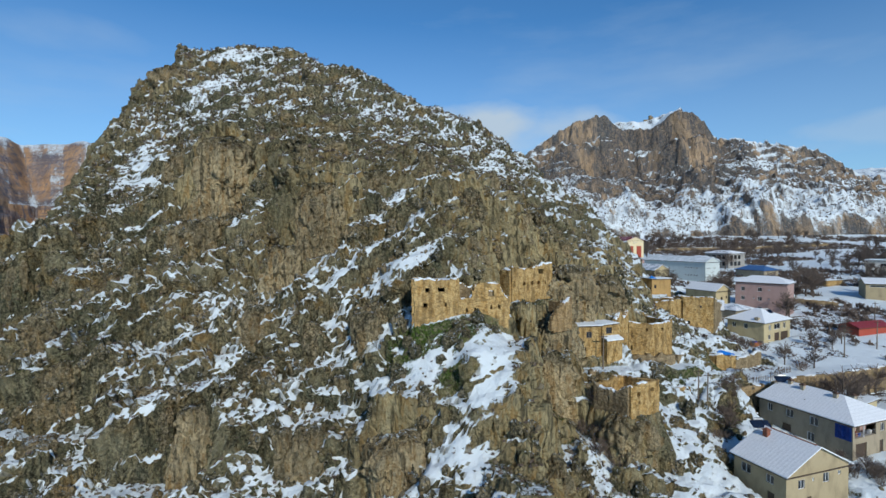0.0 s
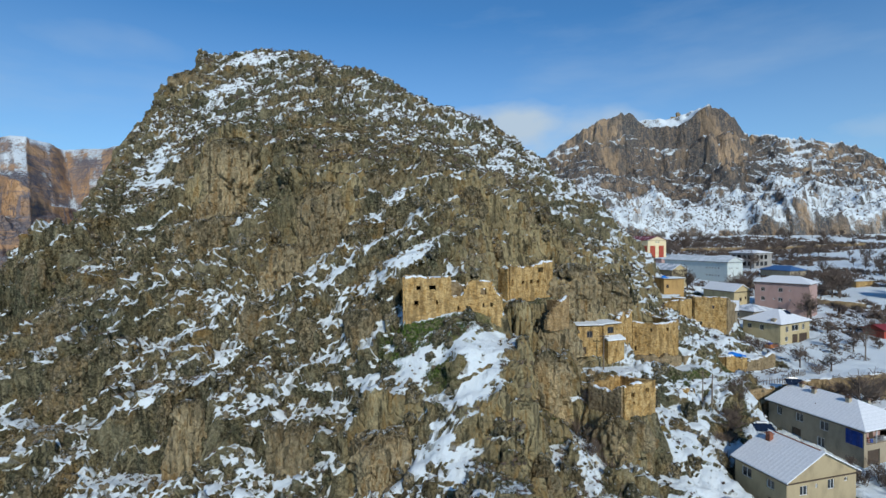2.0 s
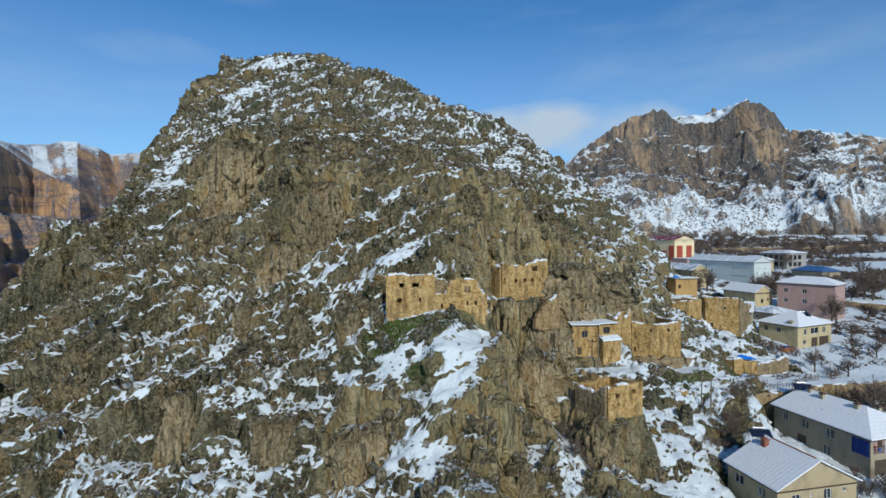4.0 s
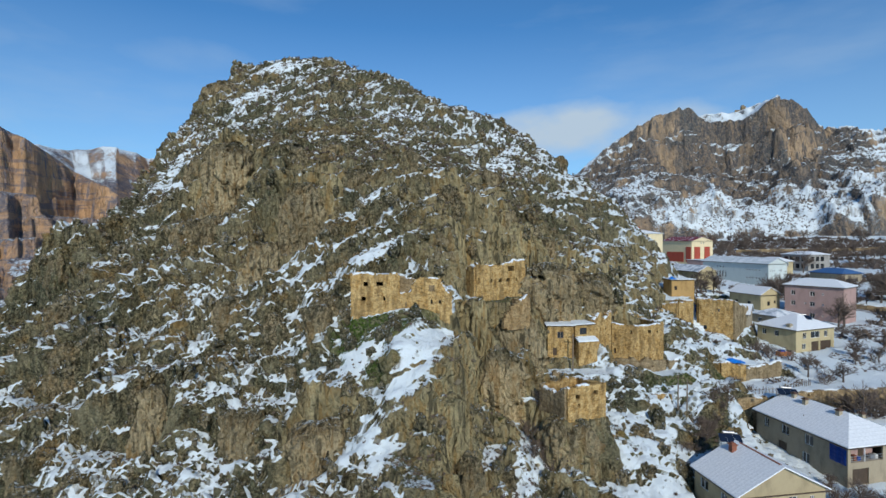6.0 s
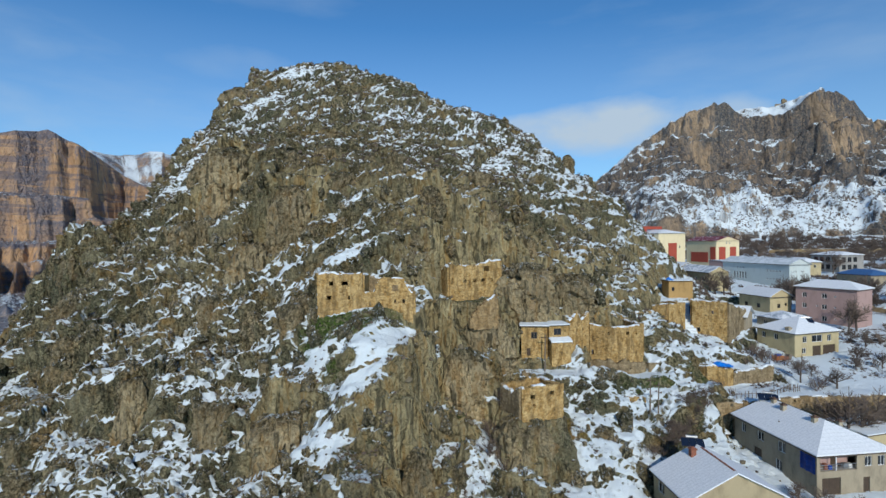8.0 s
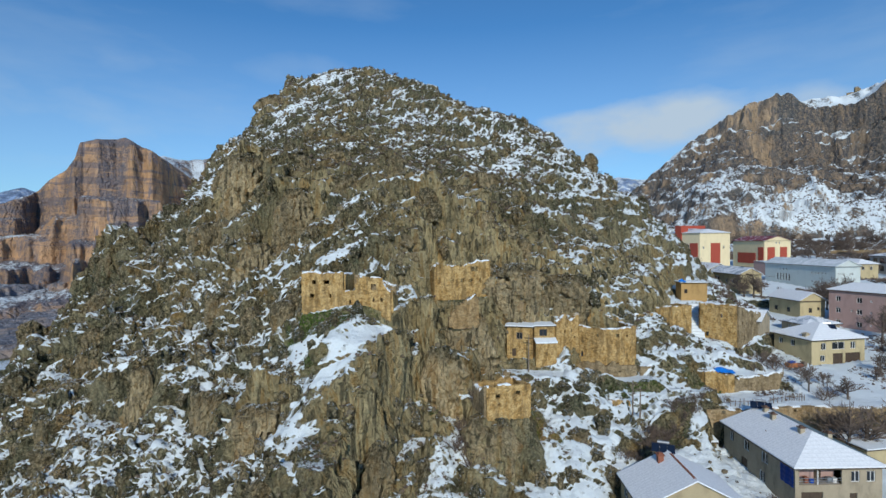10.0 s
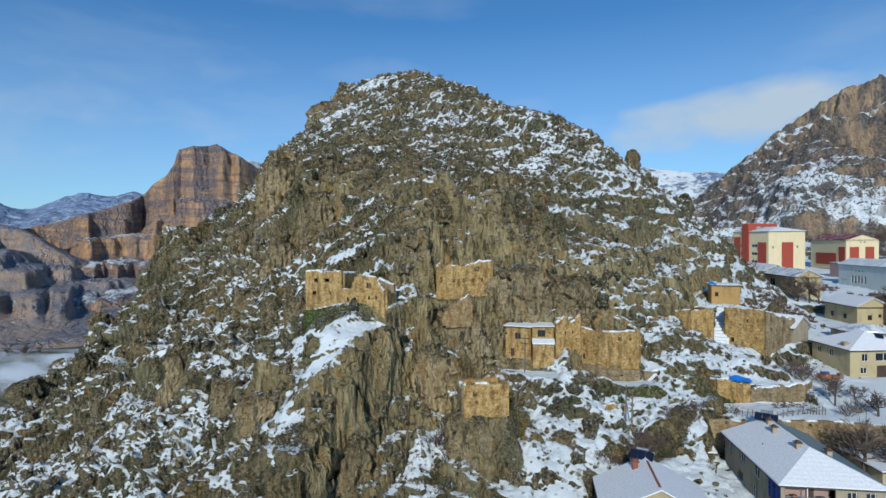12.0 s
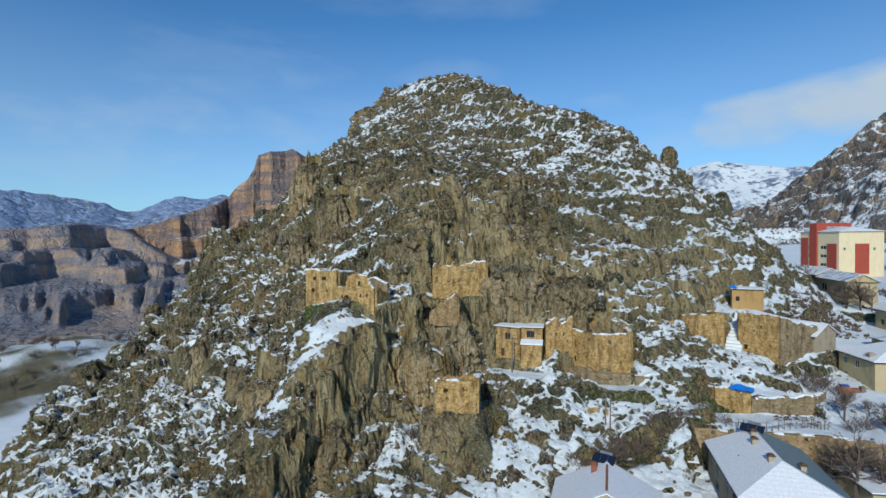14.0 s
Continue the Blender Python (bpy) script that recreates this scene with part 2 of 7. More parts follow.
def ridged(x, y, seed=0, octaves=3):
    s, a, tot = 0.0, 1.0, 0.0
    for k in range(octaves):
        s, tot = s + a * (1 - 2 * np.abs(vnoise(x * 2 ** k, y * 2 ** k, seed + k))), tot + a
        a *= 0.5
    return s / tot


def smooth(a, b, v):
    t = np.clip((v - a) / (b - a), 0, 1)
    return t * t * (3 - 2 * t)


def spline(xs, zs, q):
    """Monotone-ish cubic through knots; zs may carry a second axis."""
    xs, zs = np.asarray(xs, float), np.asarray(zs, float)
    d = np.diff(xs)
    sl = np.diff(zs, axis=0) / (d if zs.ndim == 1 else d[:, None])
    m = np.concatenate([sl[:1], np.where(sl[1:] * sl[:-1] > 0, 2 * sl[1:] * sl[:-1] / (sl[1:] + sl[:-1] + 1e-12), (sl[1:] + sl[:-1]) * 0.15), sl[-1:]])
    q = np.clip(q, xs[0], xs[-1])
    k = np.clip(np.searchsorted(xs, q, side='right') - 1, 0, len(xs) - 2)
    h = d[k]
    t = (q - xs[k]) / h
    h00, h10, h01, h11 = (1 + 2 * t) * (1 - t) ** 2, t * (1 - t) ** 2, t * t * (3 - 2 * t), t * t * (t - 1)
    if zs.ndim == 1:
        return h00 * zs[k] + h10 * h * m[k] + h01 * zs[k + 1] + h11 * h * m[k + 1]
    return h00[:, None] * zs[k] + (h10 * h)[:, None] * m[k] + h01[:, None] * zs[k + 1] + (h11 * h)[:, None] * m[k + 1]


def grid_mesh(name, X, Y, Z, mat, attrs, parent=None):
    nx, ny = X.shape
    co = np.stack([X, Y, Z], -1).reshape(-1, 3).astype(np.float32)
    idx = np.arange(nx * ny).reshape(nx, ny)
    q = np.stack([idx[:-1, :-1], idx[1:, :-1], idx[1:, 1:], idx[:-1, 1:]], -1).reshape(-1, 4).astype(np.int32)
    me = bpy.data.meshes.new(name)
    me.vertices.add(len(co))
    me.vertices.foreach_set("co", co.ravel())
    me.loops.add(q.size)
    me.loops.foreach_set("vertex_index", q.ravel())
    me.polygons.add(len(q))
    me.polygons.foreach_set("loop_start", np.arange(0, q.size, 4, dtype=np.int32))
    me.polygons.foreach_set("use_smooth", np.ones(len(q), dtype=bool))
    me.update(calc_edges=True)
    for key, val in attrs.items():
        a = me.attributes.new(key, 'FLOAT', 'POINT')
        a.data.foreach_set("value", np.broadcast_to(val, X.shape).astype(np.float32).ravel())
    me.materials.append(mat)
    ob = new(name, me)
    ob.parent = parent
    return ob


# heights of the land along lines running away from the start: stations, then one profile for each line
STATIONS = (-4800, -300, -60, 10, 35, 45, 53, 60, 67, 75, 85, 95, 107, 120, 135, 155, 175, 200, 230, 270, 330, 420, 520, 700, 4800)
SOUTH = {-4800: (-60, -60, -60, -60), -400: (-60, -60, -60, -60), -220: (-60, -60, -60, -57), -150: (-60, -60, -58, -55), -100: (-60, -58, -45, -35), -45: (-60, -55, -32, -18),
         0: (-60, -50, -26, -14), 36: (-60, -45, -22, -14), 60: (-50, -38, -18, -12), 95: (-40, -30, -14, -7), 160: (-40, -28, -12, -5), 300: (-30, -20, -6, 2), 4800: (0, 0, 10, 20)}
NORTH = {-4800: (-60, -60, -60, -60, -60), -400: (-60, -60, -60, -60, -60), -220: (-50, -58, -60, -60, -60), -150: (0, -20, -35, -40, -40), -100: (30, 5, -5, 0, 0), -45: (36, 22, 20, 30, 30),
         0: (28, 25, 30, 40, 40), 36: (24, 27, 36, 50, 50), 60: (22, 28, 38, 55, 55), 95: (23, 29, 40, 58, 60), 160: (24, 30, 42, 60, 60), 300: (26, 32, 45, 62, 60), 4800: (30, 40, 50, 60, 60)}
WEST = {
    -4800: (-60,) * 16, -400: (-60,) * 16,
    -220: (-57, -57, -56, -56, -55, -54, -53, -52, -50, -48, -45, -40, -35, -30, -28, -35),
    -150: (-56, -50, -44, -40, -36, -32, -27, -22.5, -16.5, -9.5, -1.5, 15, 36, 40, 47, 27),
    -125: (-46, -40, -35, -30, -24.5, -17.5, -6.5, 5, 14, 19, 27.5, 45, 71, 93, 88, 49),
    -108: (-37, -32, -27.5, -22.5, -16.5, -9, 2.5, 14, 26.5, 36, 51, 69, 91, 116, 100, 57),
}
HILL_A = {
    -93: (-25.5, -17, -11.5, -7, -1.5, 5.5, 15.5, 26, 36, 46, 64, 82, 100, 114, 100, 62),
    -78: (-17.5, -5, 1, 6, 11, 17, 26.5, 38, 45, 54, 68, 84, 100, 115, 104, 64),
    -62: (-15, -9.5, -4, 3.5, 12, 19, 28, 38, 51, 60, 70, 85, 100, 114, 106, 64),
    -45: (-11, -5.5, 0, 5.5, 11, 19.5, 31, 44, 59, 67, 73, 86, 100, 103, 94, 59),
    -30: (-9.5, -4, 1, 6.5, 14, 21.5, 33, 47, 58, 66, 74, 85, 97, 93, 76, 51),
    -15: (-8.5, -3.5, 0.5, 5, 12.5, 22.5, 36, 47, 55, 62, 71, 79, 88, 84, 62, 43),
}
HILL_B = {
    -3: (-7.5, -2, 4.5, 11.5, 21, 28, 38, 47, 54, 59, 65, 74, 84, 77, 55, 37),
    6: (-7.5, -1.5, 6, 16.5, 25, 27, 34, 43, 51, 55, 61, 70, 81, 72, 51, 32),
    12: (-8, -3, 5, 14, 20.5, 21, 28.5, 38, 46, 51, 57, 68, 77, 69, 48, 30),
    18: (-9, -4.5, 1.5, 7.5, 11, 11, 22, 32, 42, 47, 54, 65, 74, 64, 45, 28),
    26: (-10, -6, -2, 1.5, 5, 7, 14.5, 27, 38, 43, 49, 61, 66, 58, 41, 25),
    36: (-10, -7, -3.5, -0.5, 3, 6.5, 12.5, 21, 31, 38, 42, 54, 58, 49, 35, 22.5),
    48: (-9.5, -6.5, -3.5, -1, 1.5, 3.5, 6.5, 11.5, 19, 27, 30, 45, 48, 37, 28, 20),
}
EAST = {
    60: (-8, -5.5, -3, -1, 0.5, 2.5, 4.5, 9, 13, 17, 20, 31, 35, 32, 25.5, 20),
    75: (-6, -3.5, -1.6, 0, 1.3, 2.6, 4, 7, 10.5, 12.4, 14.2, 17, 21, 22, 22, 20),
    95: (-3.5, -1.5, 0, 1.2, 2.3, 3.6, 5.3, 7.5, 10.2, 12.1, 13.8, 15.5, 18, 18.6, 20.8, 21),
    160: (-3, -1, 0, 1.2, 2.3, 3.6, 5.3, 7.5, 10.2, 12.1, 13.8, 15.5, 17.5, 19, 21, 22),
    300: (4, 5, 6, 7, 8, 9, 10, 11, 13, 14, 15, 17, 19, 21, 23, 25),
    4800: (20,) * 16,
}
PROFILES = {**WEST, **HILL_A, **HILL_B, **EAST}
LINES = sorted(PROFILES)


def widen(table, x):
    keys = sorted(table)
    rows = np.array([table[k] for k in keys], float)
    return [float(np.interp(x, keys, rows[:, c])) for c in range(rows.shape[1])]


LAND = np.array([widen(SOUTH, x) + [float(v) for v in PROFILES[x]] + widen(NORTH, x) for x in LINES])


def base_grid(xs, ys):
    a = spline(LINES, LAND, np.asarray(xs, float))
    return spline(STATIONS, a.T, np.asarray(ys, float)).T


def cells(X, Y, sx, sy, seed):
    """Nearest jittered cell centres, and how far inside its cell each point lies."""
    i0, j0 = np.floor(X / sx), np.floor(Y / sy)
    best = np.full(X.shape, 1e9)
    second = np.full(X.shape, 1e9)
    cx, cy, rnd_ = np.zeros_like(X), np.zeros_like(X), np.zeros_like(X)
    for di in (-1, 0, 1):
        for dj in (-1, 0, 1):
            i, j = i0 + di, j0 + dj
            px, py = (i + 0.1 + 0.8 * hash2(i, j, seed)) * sx, (j + 0.1 + 0.8 * hash2(i, j, seed + 1)) * sy
            d = ((X - px) / sx) ** 2 + ((Y - py) / sy) ** 2
            near = d < best
            second = np.where(near, best, np.minimum(second, d))
            cx, cy = np.where(near, px, cx), np.where(near, py, cy)
            rnd_ = np.where(near, hash2(i, j, seed + 2), rnd_)
            best = np.where(near, d, best)
    return cx, cy, rnd_, np.sqrt(second) - np.sqrt(best)


TREADS = []


def rock_detail(X, Y, Z, slope, amount):
    """Steep ground broken into blocks: each keeps a flatter top and drops to the next in a short face."""
    steep = smooth(0.30, 0.60, slope) * amount
    wx = X + 2.2 * fbm(X / 6, Y / 6, 3, 3)
    wy = Y + 1.6 * fbm(X / 6, Y / 6, 7, 3)
    # ledges: flatter treads that hold snow between short steep risers, slanting down to the west
    lean = -7.0 * np.logaddexp(0, (8 - X) / 7.0)
    high = smooth(92, 118, Y)
    for step, reach, share, seed in ((7.0, 4.5, 0.80, 301), (2.7, 1.6, 0.55, 311)):
        some = smooth(-0.6, 0.1, fbm(X / 15, Y / 15, seed + 5, 2))
        drift = reach * fbm(X / (1.7 * step), Y / (1.7 * step), seed, 3)
        move, tread = 0, 0
        for tilt, share_of in ((0.72, 1 - high), (0.22, high)):
            q = (Z - tilt * lean + drift) / step
            t = q - np.floor(q)
            move = move + share_of * (smooth(0.52, 0.98, t) - t + 0.24)
            tread = tread + share_of * smooth(0.0, 0.14, t) * (1 - smooth(0.46, 0.62, t))
        TREADS.append(some * tread)
        Z = Z + steep * some * share * step * move
    out = np.zeros_like(Z)
    gap = np.ones_like(Z)
    for sx, sy, flat, seed in ((10.0, 6.5, 0.34, 21), (4.6, 2.8, 0.50, 31), (2.0, 1.3, 0.42, 37)):
        cx, cy, r, inside = cells(wx, wy, sx, sy, seed)
        zc = sample(Z, np.clip(cx - (wx - X), GX[0], GX[-1]), np.clip(cy - (wy - Y), GY[0], GY[-1]))
        k = flat * (0.45 + 0.9 * r)
        out += np.clip(k * (zc - Z), -0.55 * sy, 0.55 * sy) + 0.10 * sy * (r - 0.5)
        out -= 0.10 * sy * (1 - smooth(0.0, 0.10, inside)) * smooth(0.3, 0.8, r)
    out = 0.45 * out + 0.5 * fbm(X / 7, Y / 7, 51, 2) + 0.15 * ridged(X / 1.3, Y / 1.3, 41, 2)
    rough = amount * (1 - steep) * smooth(20, 30, X) * (1 - smooth(66, 76, X)) * smooth(74, 82, Y)
    for sx, sy, seed in ((5.0, 3.2, 131), (2.2, 1.6, 137)):
        cx, cy, r, inside = cells(wx, wy, sx, sy, seed)
        zc = sample(Z, np.clip(cx - (wx - X), GX[0], GX[-1]), np.clip(cy - (wy - Y), GY[0], GY[-1]))
        out2 = 0.75 * np.clip(zc - Z, -1.0, 1.0) + 0.16 * sy * (r - 0.5)
        Z = Z + rough * out2
    return Z + steep * out + (1 - steep) * (0.25 * fbm(X / 5, Y / 5, 61, 3) + 0.10 * fbm(X / 1.3, Y / 1.3, 71, 2))


def axis_steps(lo, hi, step, left, right, ratio=1.045):
    """Even steps between lo and hi, growing outwards to left and right."""
    mid = list(np.arange(lo, hi, step))
    a, s = lo, step
    out = []
    while a > left:
        s *= ratio
        a -= s
        out.append(max(a, left))
    b, s = mid[-1], step
    tail = []
    while b < right:
        s *= ratio
        b += s
        tail.append(min(b, right))
    return np.array(out[::-1] + mid + tail)


GX = axis_steps(-112, 72, 0.38, -4800, 4800)
GY = np.concatenate([axis_steps(44, 130, 0.30, -4800, 130), axis_steps(130.6, 215, 0.7, 130.3, 4800)])
GY = np.unique(GY)
XX, YY = np.meshgrid(GX, GY, indexing='ij')
ZB = base_grid(GX, GY)
# the retaining wall's line: a lower yard before it, a terrace behind it
WALL_X, WALL_Y = (56, 62, 72, 82, 100, 125), (93.5, 94.8, 99.5, 101.5, 107, 118)
wall_line = np.interp(XX, WALL_X, WALL_Y)
in_yard = smooth(57, 59, XX) * (1 - smooth(118, 126, XX))
LOW = np.minimum(ZB, 4.4 + 0.035 * (XX - 60))
HIGH = np.maximum(ZB, 9.9 + 0.04 * (YY - 95))
STEP = np.where(YY < wall_line, LOW, HIGH)
ZB = ZB + in_yard * smooth(70, 80, YY) * (1 - smooth(122, 130, YY)) * (STEP - ZB)
# sheer faces: the ground's run is squeezed so that its fall comes within a few metres
def sample(Z, x, y):
    i = np.clip(np.searchsorted(GX, x) - 1, 0, len(GX) - 2)
    j = np.clip(np.searchsorted(GY, y) - 1, 0, len(GY) - 2)
    u, v = np.clip((x - GX[i]) / (GX[i + 1] - GX[i]), 0, 1), np.clip((y - GY[j]) / (GY[j + 1] - GY[j]), 0, 1)
    return (Z[i, j] * (1 - u) + Z[i + 1, j] * u) * (1 - v) + (Z[i, j + 1] * (1 - u) + Z[i + 1, j + 1] * u) * v


def squeeze(v, a, b, lo, hi):
    t = (v - a) / (b - a)
    return np.where((t > 0) & (t < 1), a + (b - a) * smooth(lo, hi, t), v)


def window(v, a, b, soft):
    return smooth(a - soft, a + soft, v) * (1 - smooth(b - soft, b + soft, v))


wob = 1.6 * fbm(XX / 6, YY / 6, 121, 3)
ex = XX + (squeeze(XX + wob, 9.5, 20, 0.38, 0.62) - XX) * window(YY, 46, 72, 3)
ZB = sample(ZB, ex, YY)
ey = YY + (squeeze(YY + wob, 44, 57, 0.35, 0.62) - YY) * window(XX, 5, 16, 2.0)
ZB = sample(ZB, XX, ey)
ey = YY + (squeeze(YY + wob, 73.5, 86, 0.22, 0.46) - YY) * window(XX, 12.5, 24, 2)
ZB = sample(ZB, XX, ey)
inner = 0.36 * (1 - smooth(174, 200, YY))
run = np.clip((XX - wob + 118) / 26, 0, 1)
ex = XX + (np.where((run > 0) & (run < 1), -118 + 26 * smooth(0, 1, np.clip((run - 0.30 - inner) / 0.30, 0, 1)), XX) - XX) * window(YY, 120, 205, 8)
ZB = sample(ZB, ex, YY)
# the west flank falls back a little below the cliff corner
ZB = ZB - 4.5 * window(XX, -165, -92, 14) * window(YY, 66, 126, 12)
for x0, x1, y0, y1 in ((-56, -38, 94, 112), (-32, -16, 86, 101), (-70, -60, 108, 124), (0, 30, 97, 107), (-12, -3, 58, 66), (-48, -30, 60, 72), (-95, -70, 80, 100), (-66, -50, 66, 78)):
    ey = YY + (squeeze(YY + 1.5 * wob, y0, y1, 0.30, 0.55) - YY) * window(XX + wob, x0, x1, 2.5)
    ZB = sample(ZB, XX, ey)

# earth and rubble banks on the slope between the ruins and the yard
BANKS = [((27.5, 85.2), (36.2, 86.8), 1.6), ((36.2, 86.8), (42.3, 90.9), 1.8), ((42.3, 90.9), (48.9, 96.1), 1.6), ((44.5, 88.6), (54.5, 95.2), 1.3), ((47.5, 82.0), (53.1, 90.4), 2.4), ((53.1, 90.4), (60.0, 96.5), 2.6),
         ((50.5, 100.0), (57.0, 106.0), 2.2), ((53.5, 109.5), (60.0, 115.5), 1.8), ((48.0, 94.6), (53.2, 96.8), 1.4), ((46.5, 102.0), (53.0, 108.6), 1.6), ((37.5, 82.6), (44.0, 86.0), 1.3), ((61.5, 111.0), (69.0, 115.0), 1.2)]
for (ax, ay), (bx, by), h in BANKS:
    L = math.hypot(bx - ax, by - ay)
    ux, uy = (bx - ax) / L, (by - ay) / L
    u, v = (XX - ax) * ux + (YY - ay) * uy, -(XX - ax) * uy + (YY - ay) * ux
    v = v + 1.1 * fbm(XX / 3.0, YY / 3.0, 161, 3)
    ZB = ZB + h * window(u, 0, L, 0.9) * smooth(-0.7, 0.5, v) * (1 - smooth(0.5, 4.5, v))
# level places that the ruins and houses stand on: x, y, half-length, half-width, turn, height
PADS = [
    (3.2, 75.4, 7.6, 3.6, 15, 27.2), (15.6, 92.0, 5.5, 4.0, 35, 27.4), (14.6, 86.4, 4.5, 2.0, 35, 27.0), (29.5, 91.8, 5.0, 2.6, 10, 16.6), (30.5, 87.6, 5.5, 2.2, 10, 15.0),
    (41.5, 100.5, 5.2, 2.6, 14, 16.0), (42.5, 95.0, 6.5, 2.2, 14, 13.4), (55.0, 119.5, 3.6, 3.0, 30, 17.0), (64.5, 125.5, 6.0, 4.0, 35, 16.5), (28.6, 73.6, 3.4, 3.4, 30, 12.8),
    (61.2, 103.0, 4.2, 2.2, 18, 9.5), (68.8, 106.9, 4.0, 1.6, 28, 9.8), (53.0, 72.5, 7.0, 5.0, 20, 0.5), (70.0, 87.0, 6.0, 8.5, 22, 3.2), (84.0, 131.0, 8.0, 6.0, 31, 12.2), (102.0, 158.0, 6.0, 9.0, 44, 14.8), (107.0, 229.0, 7.0, 18.0, 28, 19.2),
    (86.0, 166.0, 6.0, 8.0, 26, 16.8), (60.0, 137.0, 4.0, 3.5, 12, 23.2), (68.0, 132.0, 6.0, 5.0, -28, 17.2), (78.0, 191.0, 7.0, 10.0, 23, 20.2), (66.5, 207.0, 5.0, 9.5, 23, 20.4),
]
PAD_MASK = np.zeros_like(XX)
for x, y, a, b, turn, z in PADS:
    c, s_ = math.cos(radians(turn)), math.sin(radians(turn))
    u, v = np.abs((XX - x) * c + (YY - y) * s_), np.abs(-(XX - x) * s_ + (YY - y) * c)
    k = (1 - smooth(a - 0.2, a + 1.4, u)) * (1 - smooth(b - 0.2, b + 1.4, v))
    ZB = ZB + k * (z - ZB)
    PAD_MASK = np.maximum(PAD_MASK, k)
gx, gy = np.gradient(ZB, GX, GY)
SLOPE = np.hypot(gx, gy)
def blotch(patches, X, Y, soft=0.5):
    out = np.zeros_like(X)
    w1, w2 = 2.2 * fbm(X / 5, Y / 5, 81, 3), 2.2 * fbm(X / 5, Y / 5, 83, 3)
    for x, y, rx, ry, turn, k in patches:
        c, s = math.cos(radians(turn)), math.sin(radians(turn))
        u, v = ((X + w1 - x) * c + (Y + w2 - y) * s) / rx, (-(X + w1 - x) * s + (Y + w2 - y) * c) / ry
        out += k * (1 - smooth(1 - soft, 1 + soft, np.hypot(u, v)))
    return out


# drifts and bare places: x, y, half-length, half-width, turn, weight
DRIFTS = [
    (9.8, 69.6, 4.6, 1.9, 82, 0.56), (7.6, 63.6, 4.2, 2.3, 58, 0.56), (4.4, 60.6, 4.0, 2.1, 42, 0.56), (7.0, 66.4, 4.4, 1.9, 66, 0.56), (0.2, 58.6, 3.8, 1.7, 22, 0.56), (-1.6, 64.6, 2.4, 1.2, 10, 0.5), (-8.5, 68.6, 3.2, 1.6, 10, 0.5), (-77, 124, 9, 4.5, 112, 0.62), (-66, 114, 9, 4.0, 150, 0.62), (-78, 113.5, 6, 2.6, 10, 0.6), (-77, 184, 13, 8, 0, 0.62),
    (-77, 159, 9, 5, 0, 0.58), (-46, 76, 7, 4, 0, 0.3), (-36, 83, 7, 4, 10, 0.3), (-19, 78, 6, 4, 30, 0.3), (26, 123, 4, 6, 60, 0.5),
    (-20, 67, 9, 3, 10, 0.2), (22.5, 69, 2.6, 8, 10, 0.62), (34, 101, 6, 3, 0, 0.5), (-55, 66, 10, 5, 0, 0.15),
]
THIN = [(53.5, 89.5, 7, 1.8, 60, -0.8), (47.5, 82.5, 4, 1.4, 50, -0.5), (10, 103, 24, 12, 0, -0.25), (12, 58, 7, 7, 0, -0.35), (38, 130, 16, 18, 0, -0.10), (17, 80, 5, 5, 0, -0.5), (-30, 105, 14, 8, 0, -0.12), (14, 86, 8, 4, 20, -0.4)]
GREENS = [(0.5, 66.6, 6.5, 3.4, 5, 1.0), (-3, 69.4, 4, 2.4, 10, 0.9), (9, 72.2, 3, 1.2, 20, 0.9), (20, 71.5, 3, 2.5, 0, 0.9), (17, 72, 3, 2, 0, 0.9), (35, 77, 5, 1.5, 0, 0.8), (52, 96, 5, 2, 20, 0.6), (47, 92, 5, 1.5, 30, 0.5), (58, 104, 5, 1.5, 30, 0.5)]
TANS = [(16, 88, 13, 9, 0, 0.8), (20, 104, 22, 6, 0, 0.7), (-20, 100, 12, 6, 0, 0.5), (-46, 100, 10, 6, 0, 0.6), (14, 66, 9, 9, 0, 0.7), (-30, 86, 10, 5, 0, 0.4), (44, 122, 12, 14, 0, 0.55), (52, 138, 10, 14, 0, 0.6), (36, 108, 9, 6, 0, 0.6), (6, 108, 14, 6, 0, 0.5), (17, 76, 8, 7, 0, 1.0), (12, 56, 8, 5, 0, 0.9), (-47, 103, 8, 5, 0, 0.8), (-23, 94, 7, 6, 0, 0.8), (25, 96, 12, 5, 0, 0.9), (5, 96, 12, 4, 0, 0.6), (27, 70, 5, 5, 0, 0.8), (-5, 62, 5, 3, 0, 0.9), (-95, 165, 10, 12, 0, 0.6)]

CALM = np.clip(blotch([d for d in DRIFTS if d[5] > 0.55], XX, YY), 0, 1)
fu, fv = (XX + 3.4) * 0.963 + (YY - 69.6) * 0.269, -(XX + 3.4) * 0.269 + (YY - 69.6) * 0.963
NEAR = (1 - 0.85 * window(fu, -2, 16, 1.5) * window(fv, -7, 1, 1.5)) * smooth(-230, -120, XX) * (1 - smooth(75, 110, XX)) * smooth(-20, 30, YY) * (1 - smooth(240, 330, YY)) * (1 - 0.9 * PAD_MASK) * (1 - 0.72 * CALM) * (1 - 0.45 * smooth(29, 37, XX) * (1 - smooth(110, 118, YY)))
ZS = ZB.copy()
for _ in range(26):
    ZS[1:-1, 1:-1] = 0.2 * (ZS[1:-1, 1:-1] + ZS[2:, 1:-1] + ZS[:-2, 1:-1] + ZS[1:-1, 2:] + ZS[1:-1, :-2])
ZB = ZB + CALM * (1 - PAD_MASK) * (ZS - ZB)
# the bank that runs up to the foot of the great ruined wall
ZB = ZB + 0.5 * window(fu, -1, 13, 1.5) * window(fv, -3.6, 0.4, 0.9)
